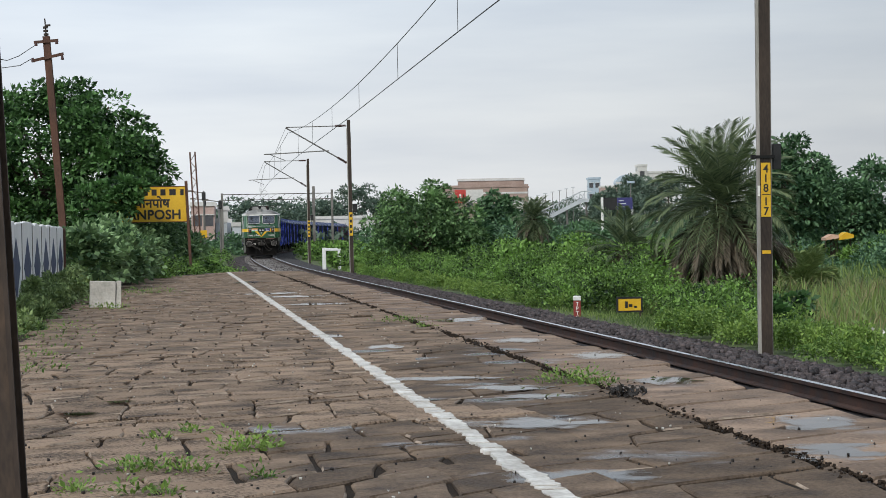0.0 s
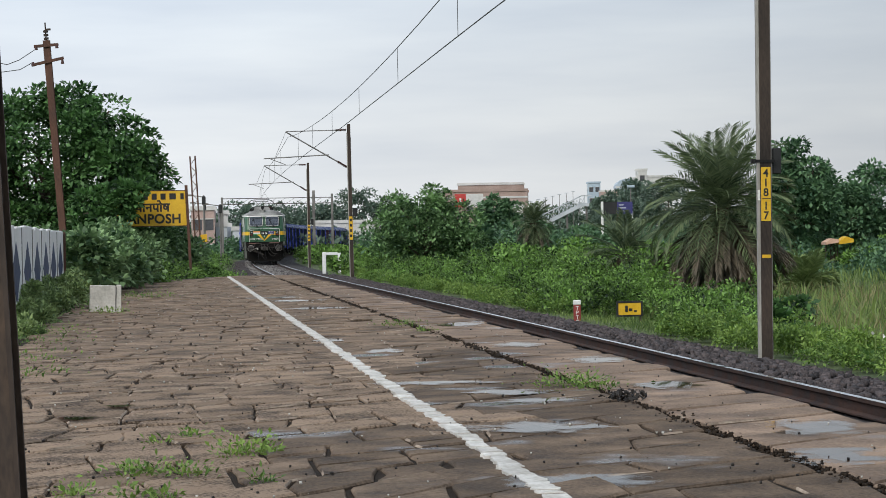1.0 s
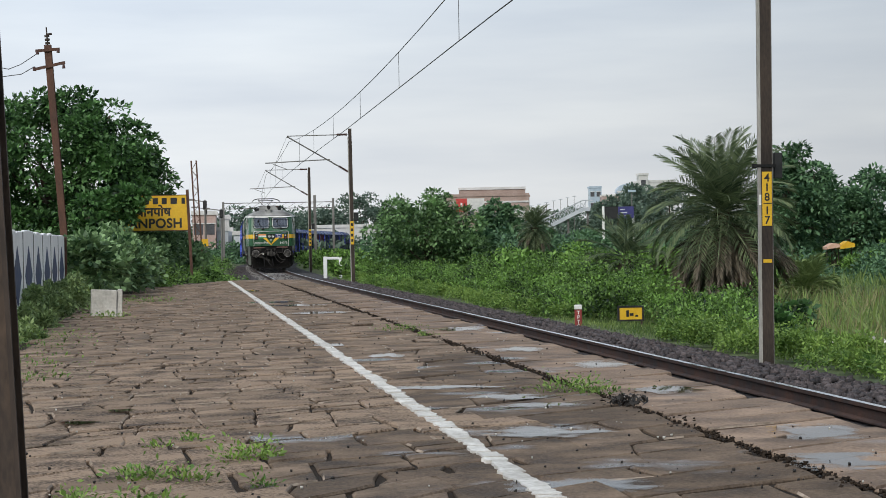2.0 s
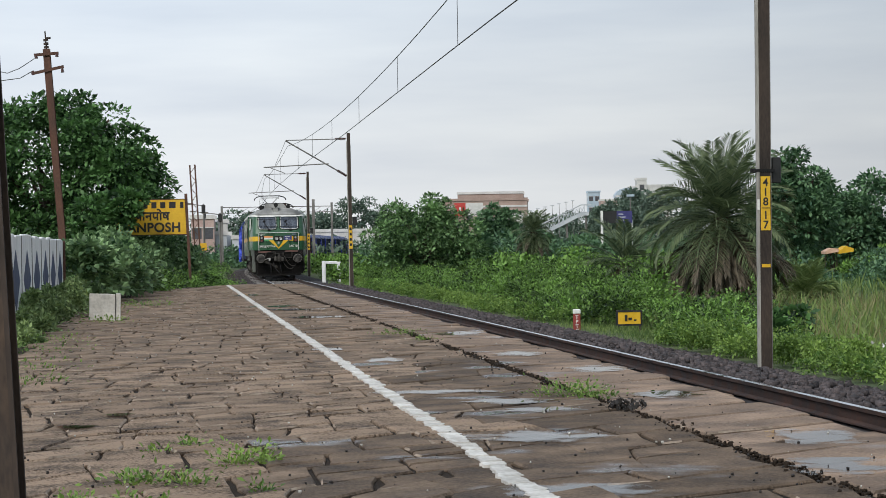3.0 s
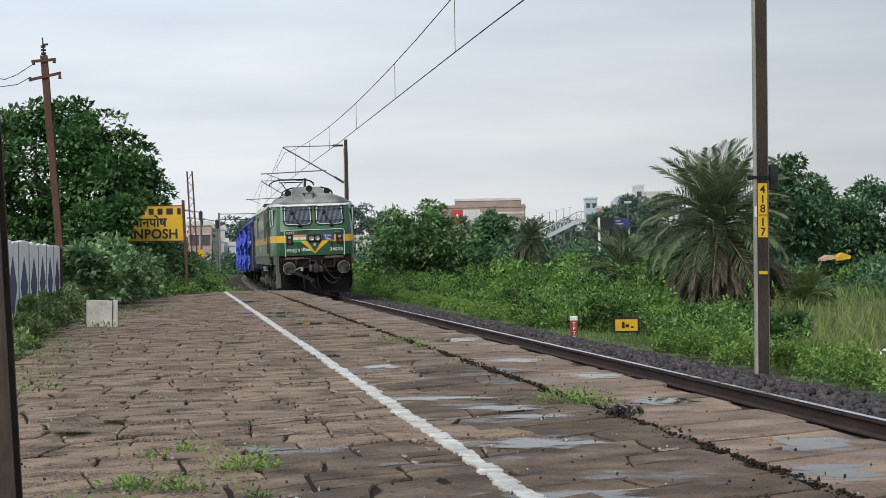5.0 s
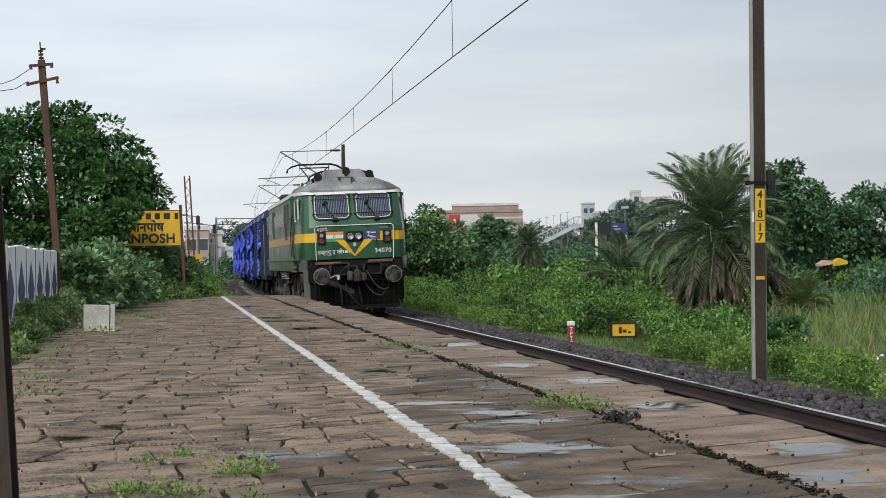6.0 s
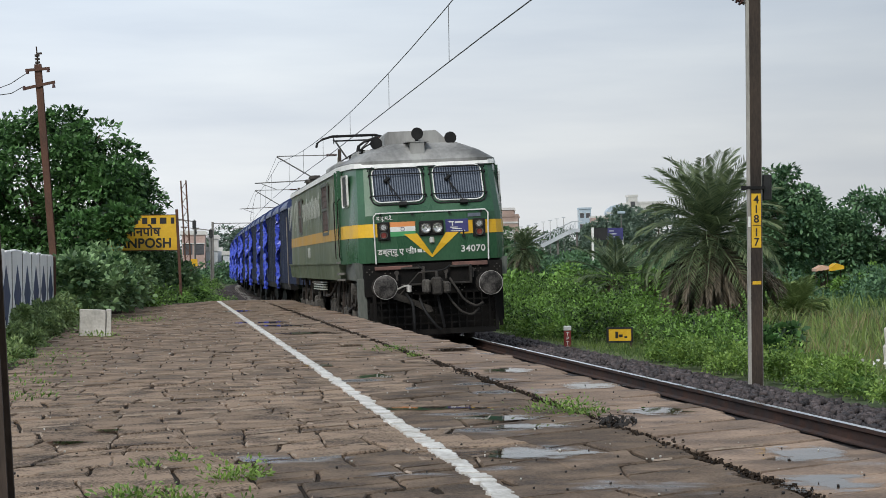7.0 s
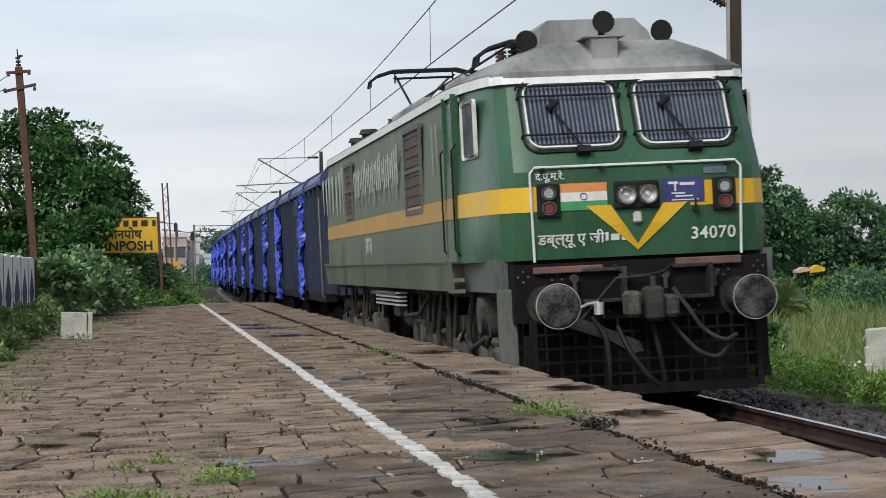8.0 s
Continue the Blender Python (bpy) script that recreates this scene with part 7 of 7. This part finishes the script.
for x, y, r, h, n in weeds:
    rng = np.random.default_rng(int(abs(x * 1000 + y * 10)))
    q = rng.normal(0, 0.5, (n, 2)) * (r, r * 1.5)
    c = np.c_[q + (x, y), np.abs(rng.normal(0, h * 0.5, n)) - 0.01]
    out = np.c_[q / r, np.full(n, 1.0)]
    v, f = leaves(rng, c, out, rng.uniform(0.014, 0.036, n) * (1.0 if y < 25 else 1.6), 0.45, 0.2)
    tagged(new("weed_tuft", fast_mesh("weed_tuft", v, f, LEAF_LOW)), "small green weed tuft growing in a paving joint", "weed", "weeds in the paving", "stuff")
DEBRIS = material("black_rotten_leaves", (0.006, 0.005, 0.005), (0.03, 0.025, 0.02), 0.7, 0, 20, 90, 0.3, 0.004)
rng = np.random.default_rng(8)
q = rng.normal(0, 1, (160, 2)) * (0.055, 0.09)
v, f = leaves(rng, np.c_[q + (1.02, 12.25), np.abs(rng.normal(0, 0.02, 160))], rng.normal(0, 1, (160, 3)), np.full(160, 0.035), 0.6, 0.1)
tagged(new("leaf_litter", fast_mesh("leaf_litter", v, f, DEBRIS)), "small heap of black rotten leaves", "litter", kind="stuff")
pts = []
for k in range(900):
    s, a = -23 + 45 * rg.random() ** 1.3, rg.uniform(-6.4, -1.75)
    pts.append(tuple(along(s, a, 0.004)))
for k in range(420):
    pts.append(tuple(along(-23 + 40 * rg.random(), P_SEAM + rg.gauss(0, 0.05), 0.0)))
stones("grit", pts, 0.002, 0.007, DEBRIS, "dark grit and droppings scattered over the paving", "grit", 2)
pts = []
for k in range(5200):
    s = -25 + 50 * rg.random() ** 1.2
    w = 0.035 + 0.03 * noise.noise((s * 0.9, 3, 1))
    pts.append(tuple(along(s, P_SEAM + 0.03 + rg.gauss(0, max(0.012, w)), -0.018 + 0.016 * rg.random())))
stones("seam_dirt", pts, 0.004, 0.010, BED, "dark crumbs of dirt along the joint of the coping", "dirt", 4)
pts = [tuple(along(-23 + 40 * rg.random() ** 1.2, rg.uniform(-6.3, -1.75), 0.004)) for k in range(420)]
stones("pale_chips", pts, 0.002, 0.007, CONCRETE, "pale stone chips scattered over the paving", "grit", 3)

# ---- paving stones, in courses across the platform ----


def water_film(name):
    """Clear rain water: what lies under it shows, the sky is mirrored, and it thins out unevenly towards its rim."""
    m = bpy.data.materials.new(name)
    m.use_nodes = True
    n, l = m.node_tree.nodes, m.node_tree.links
    n.clear()
    out, top, wet = n.new("ShaderNodeOutputMaterial"), n.new("ShaderNodeMixShader"), n.new("ShaderNodeMixShader")
    clear, tint, gloss = n.new("ShaderNodeBsdfTransparent"), n.new("ShaderNodeBsdfTransparent"), n.new("ShaderNodeBsdfGlossy")
    tint.inputs["Color"].default_value = (0.62, 0.58, 0.54, 1)
    gloss.inputs["Roughness"].default_value = 0.012
    fr = n.new("ShaderNodeFresnel")
    fr.inputs["IOR"].default_value = 1.33
    l.new(fr.outputs[0], wet.inputs["Fac"])
    l.new(tint.outputs[0], wet.inputs[1])
    l.new(gloss.outputs[0], wet.inputs[2])
    tc, off, dist = n.new("ShaderNodeTexCoord"), n.new("ShaderNodeVectorMath"), n.new("ShaderNodeVectorMath")
    off.operation, dist.operation = "SUBTRACT", "LENGTH"
    off.inputs[1].default_value = (0.5, 0.5, 0.0)
    flat = n.new("ShaderNodeVectorMath")
    flat.operation = "MULTIPLY"
    flat.inputs[1].default_value = (1, 1, 0)
    l.new(tc.outputs["Generated"], off.inputs[0])
    l.new(off.outputs[0], flat.inputs[0])
    l.new(flat.outputs[0], dist.inputs[0])
    no = n.new("ShaderNodeTexNoise")
    no.inputs["Scale"].default_value, no.inputs["Detail"].default_value = 6.0, 5.0
    l.new(n.new("ShaderNodeNewGeometry").outputs["Position"], no.inputs["Vector"])
    add, rng = n.new("ShaderNodeMath"), n.new("ShaderNodeMapRange")
    add.operation = "MULTIPLY_ADD"
    add.inputs[1].default_value = 0.95
    l.new(no.outputs["Fac"], add.inputs[0])
    l.new(dist.outputs["Value"], add.inputs[2])
    rng.inputs["From Min"].default_value, rng.inputs["From Max"].default_value = 0.70, 0.90
    rng.inputs["To Min"].default_value, rng.inputs["To Max"].default_value = 1.0, 0.0
    l.new(add.outputs[0], rng.inputs["Value"])
    l.new(rng.outputs[0], top.inputs["Fac"])
    l.new(clear.outputs[0], top.inputs[1])
    l.new(wet.outputs[0], top.inputs[2])
    l.new(top.outputs[0], out.inputs["Surface"])
    return m


WATER = water_film("rain_water")
rp = random.Random(13)


def jag(a, b, k, amp):
    """Points from a to b with uneven steps aside."""
    d = (b[0] - a[0], b[1] - a[1])
    L = math.hypot(*d) or 1
    n = (-d[1] / L, d[0] / L)
    out = []
    for i in range(k):
        t = i / k
        o = rp.gauss(0, amp) if i else 0
        out.append((a[0] + d[0] * t + n[0] * o, a[1] + d[1] * t + n[1] * o))
    return out


def slab_arrays(quad, top, amp=0.013, deep=0.08, tilt=0.006):
    """One stone from four corners (side, s): vertices and faces."""
    ring = []
    for i in range(4):
        ring += jag(quad[i], quad[(i + 1) % 4], 2, amp)
    cx, cy = sum(p[0] for p in ring) / 8, sum(p[1] for p in ring) / 8
    ta, tb = rp.gauss(0, tilt), rp.gauss(0, tilt)
    rows = []
    for shrink, z in ((0.0, -deep), (0.0, -0.009), (0.012, 0.0)):
        for x, y in ring:
            L = math.hypot(x - cx, y - cy)
            k = 1 - shrink / max(L, 0.05)
            px, py = cx + (x - cx) * k, cy + (y - cy) * k
            fall = max(0, (py - 31.5) / 4.0) * 0.5
            rows.append(along(py, px, top + z + (px - cx) * ta + (py - cy) * tb - fall))
    faces = [tuple(range(16, 24))] + [(r * 8 + i, r * 8 + (i + 1) % 8, r * 8 + 8 + (i + 1) % 8, r * 8 + 8 + i) for r in (0, 1) for i in range(8)]
    return rows, faces


def slab_mesh(rows, faces, mat, name):
    me = bpy.data.meshes.new(name)
    o = rows[16]
    me.from_pydata([r - o for r in rows], [], faces)
    me.materials.append(mat)
    me.materials.append(SLAB_EDGE)
    for i in range(9, 17):  # some arrises are worn pale
        me.polygons[i].material_index = int(rp.random() < (0.36 if mat is SLAB else 0.10))
    return me, o


paving = thing("paving", "worn brown stone slabs laid in uneven courses, wet in places", "paving", kind="structure")
coping = thing("coping", "row of wide worn coping stones along the platform edge", "coping", kind="structure")
far_rows, far_faces, cop_rows, cop_faces = [], [], [], []
SPLIT = -12.5
s = -42.0
while s < 38.5:
    depth = rp.uniform(0.42, 0.74)
    b = border(s - 3.0)
    a, jl, jr = b + rp.uniform(-0.1, 0.25), 0.0, 0.0
    skew = lambda u, q: 0.92 * (u - P_SEAM) + 0.16 * math.sin(u * 0.9 + q * 0.35) + 0.07 * math.sin(u * 2.3 + q) + 0.05 * math.sin(u * 5.1 + 2 * q)
    while a < P_SEAM - 0.02:
        w = min(rp.uniform(0.36, 0.80) if a > -3.9 else rp.uniform(0.24, 0.50), P_SEAM - a)
        if P_SEAM - a - w < 0.25:
            w = P_SEAM - a
        jr = rp.gauss(0, 0.04)
        g, gs = rp.uniform(0.004, 0.013), rp.uniform(0.006, 0.016)
        e = a + w
        quad = [(a + g, s + gs + skew(a, s)), (e - g, s + gs + skew(e, s)), (e - g + jr, s + depth - gs + skew(e, s + depth)), (a + g + jl, s + depth - gs + skew(a, s + depth))]
        mid = sum(p[1] for p in quad) / 4
        if mid > 33.8 or mid < -40 or a < border(mid) - 0.15:
            a, jl = e, jr
            continue
        quads = [quad]
        if a < -3.75 and depth > 0.5 and rp.random() < 0.75:  # two smaller stones in one course
            t0, t1 = rp.uniform(0.4, 0.6), rp.uniform(0.4, 0.6)
            lf = [quad[0][i] + (quad[3][i] - quad[0][i]) * t0 for i in (0, 1)]
            rt = [quad[1][i] + (quad[2][i] - quad[1][i]) * t1 for i in (0, 1)]
            quads = [[quad[0], quad[1], (rt[0], rt[1] - gs), (lf[0], lf[1] - gs)], [(lf[0], lf[1] + gs), (rt[0], rt[1] + gs), quad[2], quad[3]]]
        for qd in quads:
            rows, faces = slab_arrays(qd, rp.uniform(-0.010, 0.002))
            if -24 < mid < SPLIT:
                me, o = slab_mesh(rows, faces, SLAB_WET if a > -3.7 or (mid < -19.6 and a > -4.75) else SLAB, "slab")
                ob = new("slab", me)
                ob.location, ob.parent = o, paving
            else:
                k = len(far_rows)
                far_rows += rows
                far_faces += [tuple(i + k for i in fc) for fc in faces]
        a, jl = e, jr
    s += depth
s = -40.0
while s < 34.0:
    depth = rp.uniform(0.30, 0.66)
    g = rp.uniform(0.006, 0.020)
    out = P_EDGE + rp.gauss(0, 0.022)
    quad = [(P_SEAM + 0.045 + rp.uniform(0, 0.045), s + g - 0.30), (out, s + g + 0.30), (out + rp.gauss(0, 0.008), s + depth - g + 0.30), (P_SEAM + 0.045 + rp.uniform(0, 0.045), s + depth - g - 0.30)]
    rows, faces = slab_arrays(quad, rp.uniform(-0.010, 0.004), 0.012, 0.09, 0.008)
    if -25 < s < 14:
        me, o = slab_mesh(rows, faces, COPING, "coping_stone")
        ob = new("coping_stone", me)
        ob.location, ob.parent = o, coping
    else:
        k = len(cop_rows)
        cop_rows += rows
        cop_faces += [tuple(i + k for i in fc) for fc in faces]
    s += depth
for nm, rows, faces, mt, par in (("far_slabs", far_rows, far_faces, SLAB_FAR, paving), ("far_coping_stones", cop_rows, cop_faces, SLAB_FAR, coping)):
    me = bpy.data.meshes.new(nm)
    me.from_pydata([tuple(r) for r in rows], [], faces)
    me.materials.append(mt)
    me.materials.append(SLAB_EDGE)
    for i in range(0, len(faces), 17):
        for j in range(9, 17):
            me.polygons[i + j].material_index = int(rp.random() < 0.3)
    ob = new(nm, me)
    ob.parent = par
    tagged(ob, kind="stuff")

# painted line: worn strokes, stone by stone
line = thing("platform_line", "worn white painted safety line on the paving", "painted line", kind="structure")
s = -25.0
while s < 29.8:
    L = rp.uniform(0.07, 0.30)
    c, w = -3.64 + rp.gauss(0, 0.006), rp.uniform(0.038, 0.050)
    gap = rp.uniform(0.0, 0.02) if rp.random() < 0.5 else rp.uniform(0.02, 0.055)
    n = 5
    lo = [(c - w + rp.gauss(0, 0.006), s + L * i / n + rp.gauss(0, 0.004)) for i in range(n + 1)]
    hi = [(c + w + rp.gauss(0, 0.006), s + L * i / n + rp.gauss(0, 0.004)) for i in range(n + 1)]
    bm = bmesh.new()
    A = [[bm.verts.new(along(y, x, 0.0045)) for x, y in r] for r in (lo, hi)]
    B = [[bm.verts.new(along(y, x, -0.03)) for x, y in r] for r in (lo, hi)]
    for i in range(n):
        bm.faces.new((A[0][i], A[1][i], A[1][i + 1], A[0][i + 1]))
        for q in (0, 1):
            bm.faces.new((A[q][i], A[q][i + 1], B[q][i + 1], B[q][i]))
    for i in (0, n):
        bm.faces.new((A[0][i], A[1][i], B[1][i], B[0][i]))
    bmesh.ops.recalc_face_normals(bm, faces=bm.faces)
    part("paint_stroke", bm, PAINT_WHITE, line)
    s += L + gap

# rain water standing on the lower stones
for x, y, rx, ry in ((0.0, 13.85, 0.50, 0.22), (0.38, 12.9, 0.30, 0.30), (0.55, 12.2, 0.30, 0.20), (0.46, 10.45, 0.42, 0.36), (0.50, 8.1, 0.30, 0.30), (1.40, 13.3, 0.25, 0.4), (1.75, 10.2, 0.26, 0.55), (1.62, 8.9, 0.22, 0.5), (1.15, 16.2, 0.25, 0.5), (0.65, 18.6, 0.25, 0.5),
                     (0.15, 23.3, 0.28, 0.7), (-0.5, 17.9, 0.16, 0.4), (-1.04, 20.1, 0.20, 0.4), (-1.78, 30.0, 0.5, 0.5), (-2.33, 34.0, 0.5, 0.6), (-2.9, 36.0, 0.5, 0.6), (-4.2, 45.8, 0.35, 0.9), (-1.97, 11.5, 0.12, 0.16), (-1.86, 12.3, 0.10, 0.12)):
    bm = bmesh.new()
    n = 40
    vs = []
    for i in range(n):
        a = 2 * math.pi * i / n
        q = 1 + 0.45 * noise.noise((1.6 * math.cos(a) + x * 7, 1.6 * math.sin(a), y)) + 0.15 * noise.noise((5 * math.cos(a), 5 * math.sin(a) + x, y))
        vs.append(bm.verts.new((1.05 * rx * q * math.cos(a), 1.05 * ry * q * math.sin(a), 0)))
    bm.faces.new(vs)
    ob = part("puddle", bm, WATER)
    ob.location = (x, y, 0.001)
    tagged(ob, "shallow puddle of rain water on the paving", "puddle", "puddles on the platform", "structure")

SPEED, START = 18.8, 140.6


def wagon_pose(s):
    a, b = along(s + 2.9), along(s + 12.6)
    d = (b - a).normalized()
    m = Matrix.Translation((a.x, a.y, RAIL_Z)) @ Matrix.Rotation(math.atan2(-d.x, d.y), 4, "Z")
    return m @ Matrix.Rotation(-lean_at(s + 2.9), 4, "Y") @ Matrix.Translation((0, -2.9, 0))


def motions():
    steps = [0.25 * i for i in range(33)]
    walk(loco, [(t, on_track(START - SPEED * t)) for t in steps])
    for k, w in enumerate(wagons):
        walk(w, [(t, wagon_pose(START - SPEED * t + 20.4 + WAGON_PITCH * k)) for t in steps])
    # wheels roll: one row for each film step, well under a quarter turn
    every = [i / FPS for i in range(241)]
    turning = [(ob, r, y) for ob, r, y in SPIN]
    for w in wagons[:3]:
        turning += [(ob, 0.5, ob.location.y) for ob in w.children if ob.name.startswith("wheelset")]
    for ob, r, y in turning:
        walk(ob, [(t, pose(0, y, r, math.degrees(SPEED * t / r) % 360)) for t in every])


motions()
